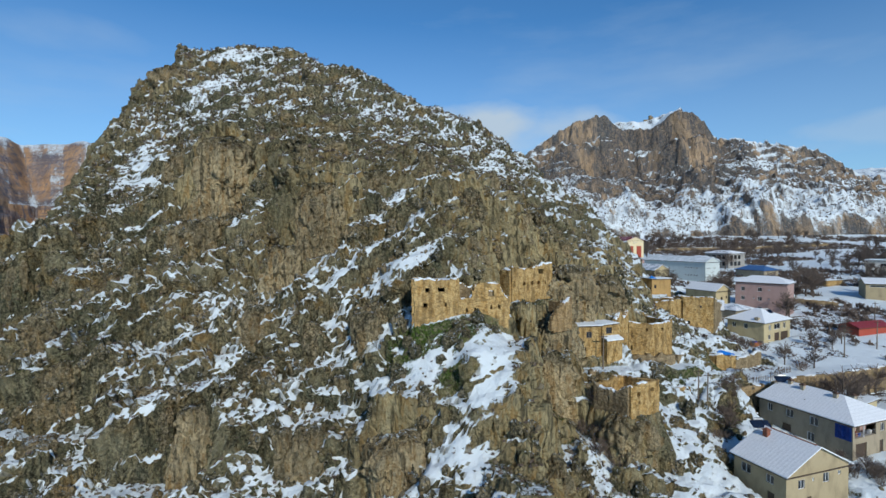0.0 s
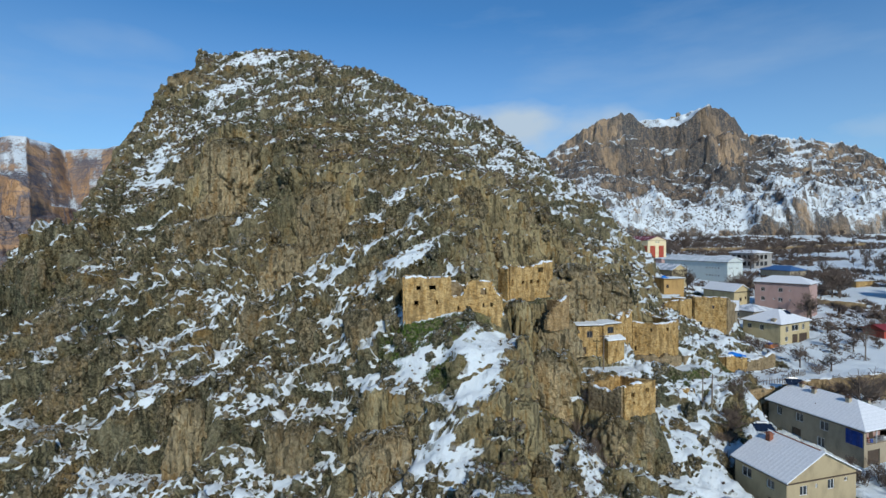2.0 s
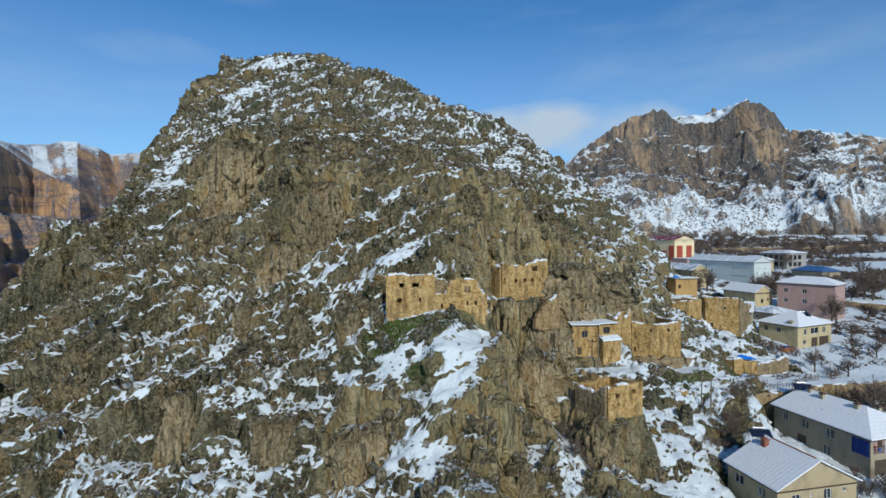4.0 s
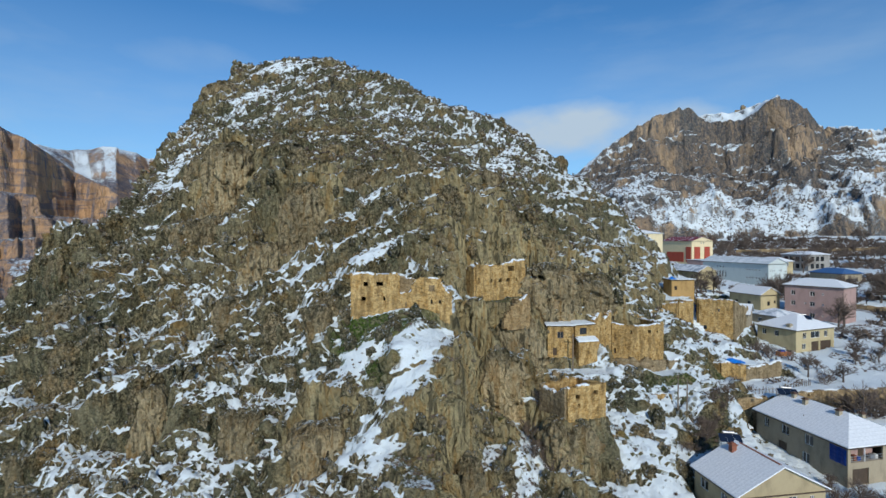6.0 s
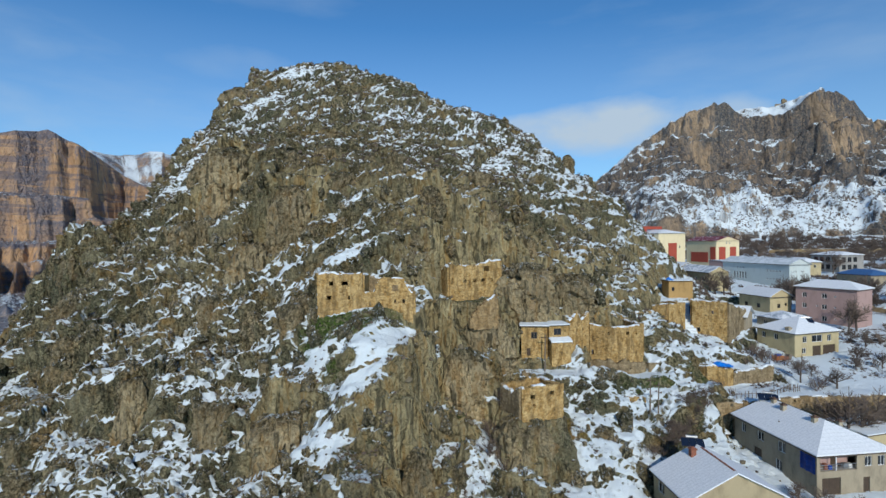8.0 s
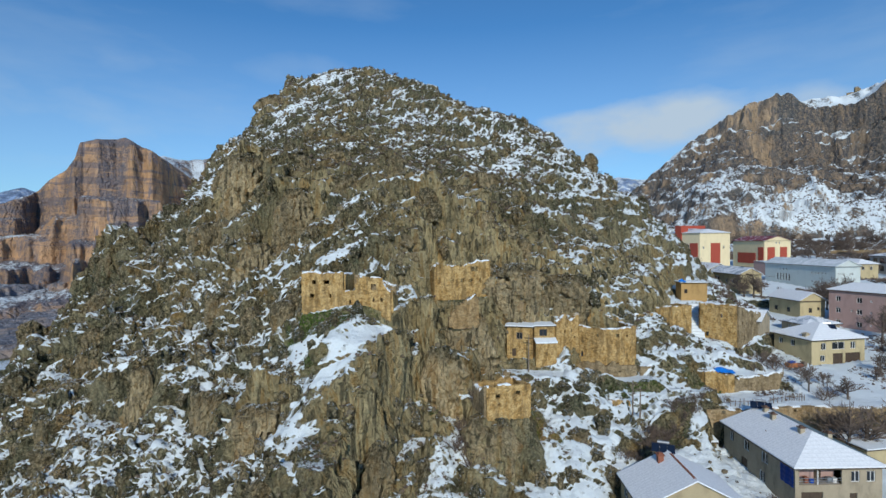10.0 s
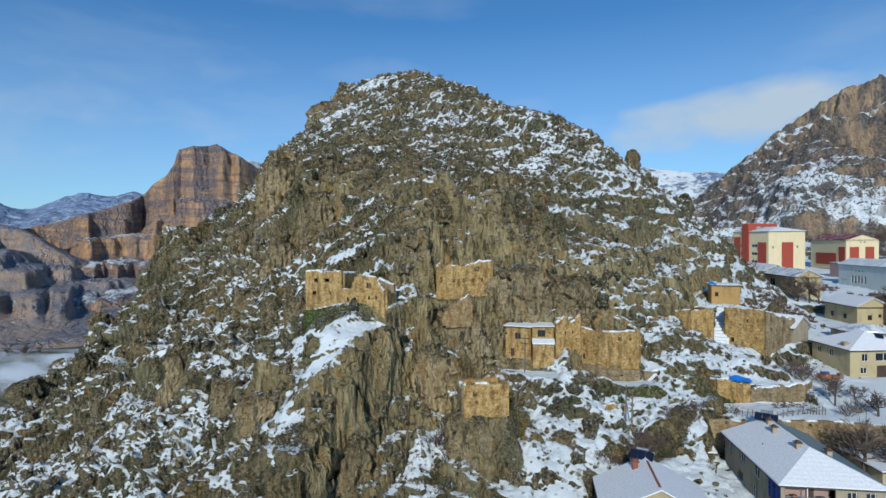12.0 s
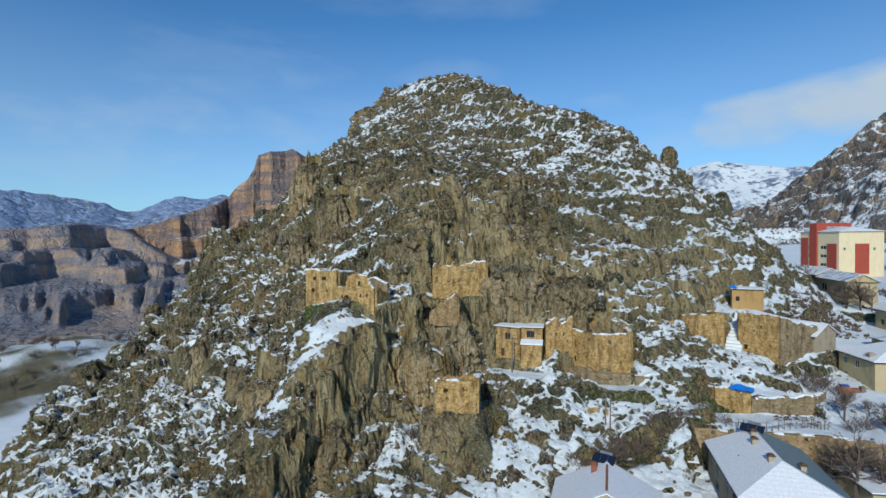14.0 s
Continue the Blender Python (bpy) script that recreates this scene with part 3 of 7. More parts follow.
ZB = ZB + 16 * np.exp(-((XX + 425) / 90) ** 2 - ((YY - 150) / 70) ** 2) * (1 + 0.5 * fbm(XX / 40, YY / 40, 181, 3))
# ribs and gullies that run down the slope, slanting to the west on the west side
west = 1 - smooth(-25, 15, XX)
across = XX * (1 - 0.50 * west) - 0.88 * west * (YY - 80) + 2.4 * fbm(XX / 11, YY / 11, 191, 3)
down = 0.6 * YY + 0.9 * west * XX
RIB = ridged(across / 8.5, down / 34, 193, 2) + 0.5 * ridged(across / 3.6, down / 14, 197, 2)
ZB = ZB + 1.7 * RIB * smooth(0.30, 0.60, SLOPE) * NEAR * (1 - 0.5 * smooth(105, 125, YY))
ZZ = rock_detail(XX, YY, ZB, SLOPE, NEAR)


def hash3(i, j, k, seed):
    return hash2(i + 7919 * k, j - 104729 * k, seed)


def blocks(P, size, axes, seed):
    """Jointed rock: each irregular cell is pushed in or out and tipped a little; its joints are sunk."""
    q = P @ (np.array(axes) / np.array(size)[:, None]).T
    c0 = np.floor(q)
    best, second = np.full(len(q), 1e9), np.full(len(q), 1e9)
    near = np.zeros((len(q), 3))
    rnd_ = np.zeros(len(q))
    for di in (-1, 0, 1):
        for dj in (-1, 0, 1):
            for dk in (-1, 0, 1):
                i, j, k = c0[:, 0] + di, c0[:, 1] + dj, c0[:, 2] + dk
                off = np.stack([i + 0.15 + 0.7 * hash3(i, j, k, seed) - q[:, 0], j + 0.15 + 0.7 * hash3(i, j, k, seed + 1) - q[:, 1], k + 0.15 + 0.7 * hash3(i, j, k, seed + 2) - q[:, 2]], 1)
                d = (off * off).sum(1)
                won = d < best
                second = np.where(won, best, np.minimum(second, d))
                near[won] = off[won]
                rnd_ = np.where(won, hash3(i, j, k, seed + 3), rnd_)
                best = np.where(won, d, best)
    edge = np.sqrt(second) - np.sqrt(best)
    tip = near[:, 0] * np.sin(rnd_ * 41) + near[:, 1] * np.cos(rnd_ * 57) + near[:, 2] * np.sin(rnd_ * 73)
    return (2 * rnd_ - 1) + 0.9 * tip - 0.8 * (1 - smooth(0.0, 0.14, edge)), 2 * rnd_ - 1


AXES = ((0.80, 0.35, 0.48), (-0.30, 0.94, -0.18), (-0.52, 0.0, 0.86))
BAND = fbm(across / 7.0, down / 15, 199, 4, 0.55)
GULLY = smooth(0.26, 0.58, 0.62 * TREADS[0] + 0.30 * TREADS[1] + 0.60 * BAND + 0.10 + 0.10 * (1 - smooth(-12, 0, XX)) * (1 - smooth(84, 94, YY)) - 0.10 * window(YY, 88, 116, 6))
GULLY = GULLY * smooth(0.30, 0.60, SLOPE) * (1 - smooth(14, 24, XX)) * (1 - 0.5 * smooth(108, 126, YY))
BROKEN = (1 - 0.72 * GULLY) * NEAR * smooth(0.22, 0.50, SLOPE) * (1 - 0.35 * smooth(24, 34, XX)) * (1 - smooth(56, 64, XX)) * (1 - 0.55 * smooth(105, 130, YY) * smooth(-85, -60, XX)) * (1 - 0.9 * CALM)
sm = ZZ.copy()
for _ in range(10):
    sm[1:-1, 1:-1] = 0.2 * (sm[1:-1, 1:-1] + sm[2:, 1:-1] + sm[:-2, 1:-1] + sm[1:-1, 2:] + sm[1:-1, :-2])
nx_, ny_ = np.gradient(sm, GX, GY)
inv = 1 / np.sqrt(1 + nx_ * nx_ + ny_ * ny_)
pick = BROKEN > 0.02
P3 = np.stack([XX[pick], YY[pick], ZZ[pick]], 1)
bend = np.stack([fbm(P3[:, 0] / 4 + P3[:, 2] / 5, P3[:, 1] / 4, 721, 3), fbm(P3[:, 1] / 4 - P3[:, 2] / 5, P3[:, 0] / 4, 723, 3), fbm(P3[:, 2] / 5, P3[:, 0] / 5, 727, 3)], 1)
push, tone = np.zeros(len(P3)), np.zeros(len(P3))
for size, amp, seed in (((6.5, 5.0, 9.5), 1.25, 731), ((3.0, 2.4, 4.4), 0.72, 741), ((1.5, 1.2, 2.0), 0.34, 751)):
    out_, shade_ = blocks(P3 + 0.22 * size[0] * bend, size, AXES, seed)
    push += amp * out_
    tone += 0.45 * shade_
push *= BROKEN[pick]
push += 0.35 - 1.1 * GULLY[pick] * BROKEN[pick]
TONE = np.zeros_like(XX)
TONE[pick] = tone * np.clip(2 * BROKEN[pick], 0, 1)
XG, YG, ZG = XX.copy(), YY.copy(), ZZ.copy()
XG[pick] += push * (-nx_ * inv)[pick]
YG[pick] += push * (-ny_ * inv)[pick]
ZG[pick] += push * inv[pick]


def on_rock(i, j):
    """The ground's own place at a grid point, crags included."""
    return float(XG[i, j]), float(YG[i, j]), float(ZG[i, j])


def land_z(x, y):
    i = int(np.clip(np.searchsorted(GX, x) - 1, 0, len(GX) - 2))
    j = int(np.clip(np.searchsorted(GY, y) - 1, 0, len(GY) - 2))
    u, v = (x - GX[i]) / (GX[i + 1] - GX[i]), (y - GY[j]) / (GY[j + 1] - GY[j])
    return float((ZZ[i, j] * (1 - u) + ZZ[i + 1, j] * u) * (1 - v) + (ZZ[i, j + 1] * (1 - u) + ZZ[i + 1, j + 1] * u) * v)


G3 = np.stack([XG, YG, ZG], -1)
NRM = np.cross(np.gradient(G3, axis=0), np.gradient(G3, axis=1))
UP = np.clip(NRM[..., 2] / (np.linalg.norm(NRM, axis=-1) + 1e-9), 0.0, 1)
hx, hy = np.gradient(ZZ, GX, GY)
UP = 0.6 * UP + 0.4 / np.sqrt(1 + hx * hx + hy * hy)
VILLAGE = smooth(36, 52, XX + 6 * fbm(XX / 14, YY / 14, 91, 2)) * (1 - smooth(0.35, 0.6, SLOPE))
SNOW = 0.66 + 1.15 * (np.clip(UP, 0.3, 0.92) - 0.70) + 0.13 * (1 - smooth(-6, 6, XX)) * (1 - smooth(88, 105, YY)) - 0.02 * smooth(112, 140, YY) + 0.26 * fbm(XX / 10, YY / 10, 95, 4) + 0.12 * fbm(XX / 2.2, YY / 2.2, 97, 2)
SNOW = SNOW + 0.05 + 0.24 * window(XX, -48, 4, 6) * window(YY, 54, 84, 5) + 0.14 * window(XX, -110, -48, 8) * window(YY, 56, 130, 10) + 0.46 * GULLY - 0.20 * (1 - GULLY) * (1 - smooth(24, 34, XX)) * (1 - smooth(108, 126, YY)) - 0.10 * RIB * smooth(0.30, 0.60, SLOPE) * (1 - smooth(30, 40, XX)) * (1 - 0.6 * smooth(105, 125, YY)) + 0.20 * window(XX, 33, 60, 5) * window(YY, 70, 100, 6) - 0.06 * window(XX, 36, 60, 5) * window(YY, 100, 118, 6) + blotch(DRIFTS, XX, YY) + blotch(THIN, XX, YY, 0.7) + VILLAGE * (0.10 + 0.22 * smooth(62, 72, XX) + 0.42 * fbm(XX / 7, YY / 7, 111, 4) - 0.22 * window(XX, 62, 112, 6) * window(YY, 132, 215, 8)) - 0.34 * smooth(110, 160, XX) * smooth(150, 200, YY) * (0.6 + 1.2 * fbm(XX / 24, YY / 24, 113, 4))
SNOW = SNOW + 0.20 * (1 - smooth(-4, 6, XX)) * (1 - smooth(90, 104, YY)) + 0.06 * (1 - smooth(30, 40, XX)) + 0.16 * (1 - smooth(56, 66, YY)) * (1 - smooth(-8, 2, XX)) - 0.8 * smooth(2.0, 3.2, np.hypot(hx, hy)) - 0.3 * (1 - smooth(0.40, 0.62, UP)) - PAD_MASK * (1 - smooth(50, 62, XX)) * (0.25 + 0.5 * fbm(XX / 1.7, YY / 1.7, 171, 3))
FAR = 1 - smooth(-320, -150, XX)
BARE = np.maximum(1 - smooth(0.5, 0.8, UP), FAR)
SNOW = SNOW * (1 - FAR) + FAR * (0.42 + 0.75 * fbm(XX / 38, YY / 38, 99, 5))
GREEN = np.clip(blotch(GREENS, XX, YY), 0, 1)
TAN = np.clip(blotch(TANS, XX, YY), 0, 1) * (1 - smooth(0.66, 0.86, UP))
ground = grid_mesh("ground", XG, YG, ZG, M_HILL, {"snow": SNOW - 0.60 * GREEN, "bare": BARE, "green": GREEN, "tan": TAN, "tone": TONE})
tagged(ground, "rocky brown hillside and village ground under patchy snow", "ground", kind="structure")

# ---- the castle mountain across the valley ----
RIDGE_X = (-60, 20, 60, 105, 130, 160, 190, 220, 255, 282, 314, 338, 388, 455, 507, 580, 760, 1000)
RIDGE_Z = (54, 78, 110, 148, 166, 181, 189, 189, 190, 194, 180, 162, 156, 142, 117, 94, 70, 60)
CLIFF_H = (4, 6, 8, 15, 26, 52, 62, 58, 52, 62, 48, 26, 18, 16, 10, 6, 4, 4)


def castle_mountain():
    xs = np.arange(-60, 760, 1.6)
    ys = np.concatenate([np.arange(455, 560, 2.6), np.arange(560, 680, 1.1), np.arange(680, 900, 8.0)])
    X, Y = np.meshgrid(xs, ys, indexing='ij')
    top = spline(RIDGE_X, RIDGE_Z, xs)[:, None] + 3.5 * fbm(X / 22, Y / 22, 201, 4) + (3 + 4 * smooth(270, 290, X)) * np.maximum(fbm(X / 7, Y / 7, 202, 3), 0)
    cl = spline(RIDGE_X, CLIFF_H, xs)[:, None] * (1 + 0.35 * fbm(X / 40, Y / 40, 203, 2))
    wx = X + 9 * fbm(X / 17, Y / 17, 204, 3)
    edge = 630 + 10 * ridged(wx / 52, Y / 160, 205, 2) + 9 * fbm(wx / 20, Y / 40, 207, 3) - 14 * smooth(246, 278, X) * (1 - smooth(300, 330, X))
    d = edge - Y
    face = 0.55 * smooth(0, 9, d) + 0.45 * smooth(16, 28 + 6 * fbm(X / 25, Y / 25, 208, 2), d)
    below = np.maximum(d - 10, 0)
    sh = 17 * window(X, 206, 270, 14)
    z = top - sh * smooth(-25, -2, d) - (cl - 0.3 * sh) * face - 0.58 * below
    u = z / 11 + 1.2 * fbm(X / 30, Y / 30, 215, 3)
    t = u - np.floor(u)
    z = z + 0.6 * 11 * (smooth(0.35, 0.65, t) - t) * smooth(0, 12, d)
    z = z + 3.6 * ridged(X / 9, Y / 9, 209, 3) * smooth(-14, 6, d) - 5 * (1 - smooth(0.0, 0.3, np.abs(vnoise(wx / 13, Y / 30, 216)))) * smooth(0, 8, d) * (1 - smooth(30, 50, d))
    z = z - np.maximum(-d - 25, 0) * 0.35 - np.maximum(-d, 0) * 0.06
    foot = 46 + 21 * np.exp(-((Y - 518 - 10 * fbm(X / 60, Y / 400, 210, 2)) / 24) ** 2) * (0.7 + 0.6 * ridged(X / 38, Y / 60, 211, 2)) * smooth(60, 130, X) * (1 - smooth(600, 720, X))
    z = np.maximum(z, foot - 26 * (1 - smooth(455, 492, Y)))
    z = z - 60 * (1 - smooth(455, 480, Y)) - 60 * smooth(860, 900, Y)
    zx, zy = np.gradient(z, xs, ys)
    up = 1 / np.sqrt(1 + zx * zx + zy * zy)
    snow = 0.47 + 1.1 * (up - 0.72) + 0.25 * smooth(-4, 6, -d) + 0.38 * fbm(X / 30, Y / 22, 213, 4) + 0.26 * fbm(X / 6, Y / 6, 214, 3) + 0.25 * (1 - smooth(530, 555, Y)) + 0.15 * smooth(280, 420, X)
    bare = 1 - smooth(0.5, 0.78, up)
    tan = (1 - smooth(0.40, 0.75, up)) * smooth(0.02, 0.28, fbm(X / 14, Y / 20, 217, 3))
    ob = grid_mesh("castle_mountain", X, Y, z, M_CLIFF, {"snow": snow, "bare": bare, "green": 0 * X, "tan": tan})
    return tagged(ob, "far rocky mountain with brown cliffs and snowy slopes", "mountain", kind="structure")


castle_mountain()


# ---- the gorge and the distant ranges, laid out by bearing from the walk ----
def bearing_field(name, bear, radii, height, mat, label, size, snowy=0.12, behind=0.0):
    A, R = np.meshgrid(np.radians(bear), radii, indexing='ij')
    X, Y = 35 + R * np.sin(A), R * np.cos(A)
    Z = height(np.degrees(A), R, X, Y)
    Z = Z - 45 * (1 - smooth(radii[0], radii[0] + 60, R))
    dr = np.gradient(Z, axis=1) / np.gradient(R, axis=1)
    da = np.gradient(Z, axis=0) / (R * np.gradient(A, axis=0))
    up = 1 / np.sqrt(1 + dr * dr + da * da)
    snow = snowy + behind * smooth(1440, 1580, R) + 0.30 * smooth(-24, -14, np.degrees(A)) + 1.1 * (up - 0.9) + 0.35 * fbm(X / size, Y / size, 301, 4)
    bare = 1 - smooth(0.55, 0.8, up)
    tan = (1 - smooth(0.5, 0.85, up)) * smooth(-0.35, 0.15, fbm(X / size, Y / size, 303, 3))
    ob = grid_mesh(name, X, Y, Z, mat, {"snow": snow, "bare": bare, "green": 0 * X, "tan": tan})
    return tagged(ob, label, "mountain", kind="structure")


def saw(v, share):
    """A folded line in 0 to 1: a rise over share of each period, then a fall."""
    t = v - np.floor(v)
    return np.where(t < share, t / share, (1 - t) / (1 - share))


def folds(A, R, seed, wide):
    """How far a cliff line stands back: uneven flat-sided buttresses."""
    w = A + 1.6 * fbm(A / 4.3, R / 1500, seed, 3)
    n = np.floor(w / wide)
    deep = 0.25 + 1.0 * hash2(n, n * 0, seed + 1)
    return deep * saw(w / wide, 0.45) + 0.16 * saw(w / (0.37 * wide) + 0.3, 0.45)


def benches(z, step, k, X, Y, seed):
    """Level beds: cliffs between narrow shelves."""
    u = z / step + 0.35 * fbm(X / 160, Y / 160, seed, 2)
    t = u - np.floor(u)
    return z + k * step * (smooth(0.30, 0.70, t) - t)


def crag_height(A, R, X, Y):
    top = spline((-70, -63.5, -61, -59, -57.6, -57.0, -54, -51.5, -48, -44, -36, -20), (70, 118, 150, 196, 226, 272, 290, 305, 328, 326, 322, 315), A) + 4 * fbm(X / 60, Y / 60, 311, 4)
    rough = 34 * fbm(X / 80, Y / 80, 315, 5)
    d = 1375 + 150 * folds(A, R, 313, 6.4) + rough - R
    d2 = 1240 + 130 * folds(A + 1.3, R, 323, 5.3) + 1.5 * rough - R
    sh = 205 * np.clip((A + 53.5) / 10.5, 0, 1)
    fall = 0.40 * smooth(0, 52, d) + 0.20 * smooth(0, 40, d2) + 0.40 * np.clip(d / 600, 0, 1)
    z = top - sh * smooth(-420, -8, d) - (top + 60 - sh) * np.clip(fall, 0, 1)
    z = z + 26 * ridged(A / 1.9 + 0.4 * fbm(X / 90, Y / 90, 318, 2), R / 500, 319, 3) * smooth(20, 130, d) * (1 - smooth(480, 640, d))
    z = benches(z, 46, 0.75 * smooth(-5, 25, d), X, Y, 316)
    return z + 6 * ridged(X / 30, Y / 30, 317, 4) * smooth(10, 60, d) - np.maximum(-d - 700, 0) * 0.1


def mesa_height(A, R, X, Y):
    top = 66 + 30 * fbm(A / 9, R / 900, 321, 3) - 70 * smooth(-71.0, -63, A) + 40 * (1 - smooth(-92, -76, A))
    rough = 34 * fbm(X / 90, Y / 90, 325, 5)
    d = 1120 + 160 * folds(A, R, 353, 9.5) + rough - R
    d2 = 930 + 130 * folds(A + 3.7, R, 363, 8.3) + 1.3 * rough - R
    fall = 0.30 * smooth(0, 50, d) + 0.24 * smooth(0, 40, d2) + 0.46 * np.clip((d + 40) / 560, 0, 1)
    z = top - (top + 60) * np.clip(fall, 0, 1) + 16 * ridged(A / 2.6, R / 600, 329, 3) * smooth(30, 140, d) * (1 - smooth(400, 540, d))
    z = benches(z, 27, 0.7 * smooth(-5, 25, d), X, Y, 326)
    return z + 3 * ridged(X / 26, Y / 26, 327, 4) * smooth(-20, 30, d)


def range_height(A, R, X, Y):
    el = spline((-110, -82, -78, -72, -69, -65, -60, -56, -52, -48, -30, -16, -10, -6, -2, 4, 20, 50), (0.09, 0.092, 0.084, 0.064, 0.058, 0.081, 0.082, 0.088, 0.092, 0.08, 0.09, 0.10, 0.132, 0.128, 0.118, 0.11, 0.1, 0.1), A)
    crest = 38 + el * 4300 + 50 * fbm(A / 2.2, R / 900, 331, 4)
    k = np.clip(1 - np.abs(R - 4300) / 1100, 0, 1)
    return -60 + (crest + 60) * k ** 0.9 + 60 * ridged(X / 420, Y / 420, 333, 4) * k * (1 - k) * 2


bearing_field("gorge_crag", np.arange(-70, -18, 0.09), np.concatenate([np.arange(780, 1100, 12), np.arange(1100, 1560, 4), np.arange(1560, 2300, 30)]), crag_height, M_GORGE, "huge orange-brown sunlit crag above the gorge", 70, 0.36, 0.24)
bearing_field("gorge_mesa", np.arange(-104, -52, 0.13), np.concatenate([np.arange(520, 820, 12), np.arange(820, 1280, 4), np.arange(1280, 1900, 30)]), mesa_height, M_MESA, "haze-tinted brown canyon wall with a snowy flat top", 60)
bearing_field("distant_range", np.arange(-110, 50, 0.2), np.arange(3300, 4700, 28.0), range_height, M_RANGE, "haze-blue distant mountain range under snow", 420, 0.27)


# ---- building helpers ----
def part(name, bm, material, parent, label=""):
    me = bpy.data.meshes.new(name)
    bm.to_mesh(me)
    bm.free()
    return part_of(name, me, material, parent, label)


def part_of(name, me, material, parent, label=""):
    if material and not me.materials:
        me.materials.append(material)
    ob = new(name, me)
    ob.parent = parent
    if label:
        ob["label"] = label
    return ob


def thing(name, m, label, category, group="", kind=""):
    ob = new(name)
    ob.empty_display_size = 0.5
    ob.matrix_world = m
    return tagged(ob, label, category, group, kind)


def quad(bm, pts):
    return bm.faces.new([bm.verts.new(p) for p in pts])


def add_box(bm, x0, y0, z0, x1, y1, z1):
    v = [bm.verts.new((x, y, z)) for z in (z0, z1) for y in (y0, y1) for x in (x0, x1)]
    for f in ((0, 2, 3, 1), (4, 5, 7, 6), (0, 1, 5, 4), (2, 6, 7, 3), (0, 4, 6, 2), (1, 3, 7, 5)):
        bm.faces.new([v[k] for k in f])


def wall_face(bm, o, u, n, width, z0, z1, openings, reveal=0.22):
    """A wall's outer face from o along u, with openings (a, b, low, high) and their reveals; n points outward."""
    o, u, n, up = Vector(o), Vector(u), Vector(n), Vector((0, 0, 1))
    us = sorted({0, width, *[v for a in openings for v in a[:2]]})
    zs = sorted({z0, z1, *[v for a in openings for v in a[2:]]})

    def at(a, z, d=0.0):
        return o + u * a - n * d + up * z

    for a, b in zip(us, us[1:]):
        for lo, hi in zip(zs, zs[1:]):
            if not any(a >= p[0] - 1e-6 and b <= p[1] + 1e-6 and lo >= p[2] - 1e-6 and hi <= p[3] + 1e-6 for p in openings):
                quad(bm, [at(a, lo), at(b, lo), at(b, hi), at(a, hi)])
    for a, b, lo, hi in openings:
        quad(bm, [at(a, lo), at(a, lo, reveal), at(b, lo, reveal), at(b, lo)])
        quad(bm, [at(a, hi), at(b, hi), at(b, hi, reveal), at(a, hi, reveal)])
        quad(bm, [at(a, lo), at(a, hi), at(a, hi, reveal), at(a, lo, reveal)])
        quad(bm, [at(b, lo), at(b, lo, reveal), at(b, hi, reveal), at(b, hi)])


MESHES = {}


def frame_mesh(w, h, bars):
    key = ("frame", round(w, 2), round(h, 2), bars)
    if key not in MESHES:
        bm, t = bmesh.new(), 0.08
        for x0, z0, x1, z1 in ((0, 0, t, h), (w - t, 0, w, h), (t, 0, w - t, t), (t, h - t, w - t, h)):
            add_box(bm, x0, -0.05, z0, x1, 0.05, z1)
        for k in range(1, bars + 1):
            add_box(bm, w * k / (bars + 1) - 0.035, -0.045, t, w * k / (bars + 1) + 0.035, 0.045, h - t)
        me = bpy.data.meshes.new("window_frame")
        bm.to_mesh(me)
        bm.free()
        MESHES[key] = me
    return MESHES[key]


def pane_mesh(w, h):
    key = ("pane", round(w, 2), round(h, 2))
    if key not in MESHES:
        bm = bmesh.new()
        add_box(bm, 0.04, -0.008, 0.04, w - 0.04, 0.008, h - 0.04)
        me = bpy.data.meshes.new("pane")
        bm.to_mesh(me)
        bm.free()
        MESHES[key] = me
    return MESHES[key]


def face_axes(face, W, D):
    """Start, direction and outward normal of a house's four walls in its own axes."""
    return {"right": ((0, 0, 0), (1, 0, 0), (0, -1, 0), W), "left": ((0, D, 0), (0, -1, 0), (-1, 0, 0), D),
            "back": ((W, D, 0), (-1, 0, 0), (0, 1, 0), W), "far": ((W, 0, 0), (0, 1, 0), (1, 0, 0), D)}[face]


def add_window(house, face, W, D, a, b, lo, hi, frame_mat, bars=1, name="window"):
    o, u, n, _ = face_axes(face, W, D)
    o, u, n = Vector(o), Vector(u), Vector(n)
    turn = Matrix((u, -n, Vector((0, 0, 1)))).transposed().to_4x4()
    me = frame_mesh(b - a, hi - lo, bars)
    w = new(name, me if me.materials and me.materials[0] == frame_mat else me.copy())
    if not w.data.materials:
        w.data.materials.append(frame_mat)
    w.parent = house
    w.matrix_local = Matrix.Translation(o + u * a - n * 0.14 + Vector((0, 0, lo))) @ turn
    pm = pane_mesh(b - a, hi - lo)
    if not pm.materials:
        pm.materials.append(M_GLASS)
    p = new("pane", pm)
    p.parent = w
    p.matrix_local = Matrix.Translation((0, 0.02, 0))
    return w


def slab(bm, pts, thick):
    """A roof plane of some thickness below the given points."""
    top = [bm.verts.new(p) for p in pts]
    low = [bm.verts.new(Vector(p) - Vector((0, 0, thick))) for p in pts]
    bm.faces.new(top)
    bm.faces.new(low[::-1])
    for k in range(len(pts)):
        j = (k + 1) % len(pts)
        bm.faces.new([top[k], low[k], low[j], top[j]])


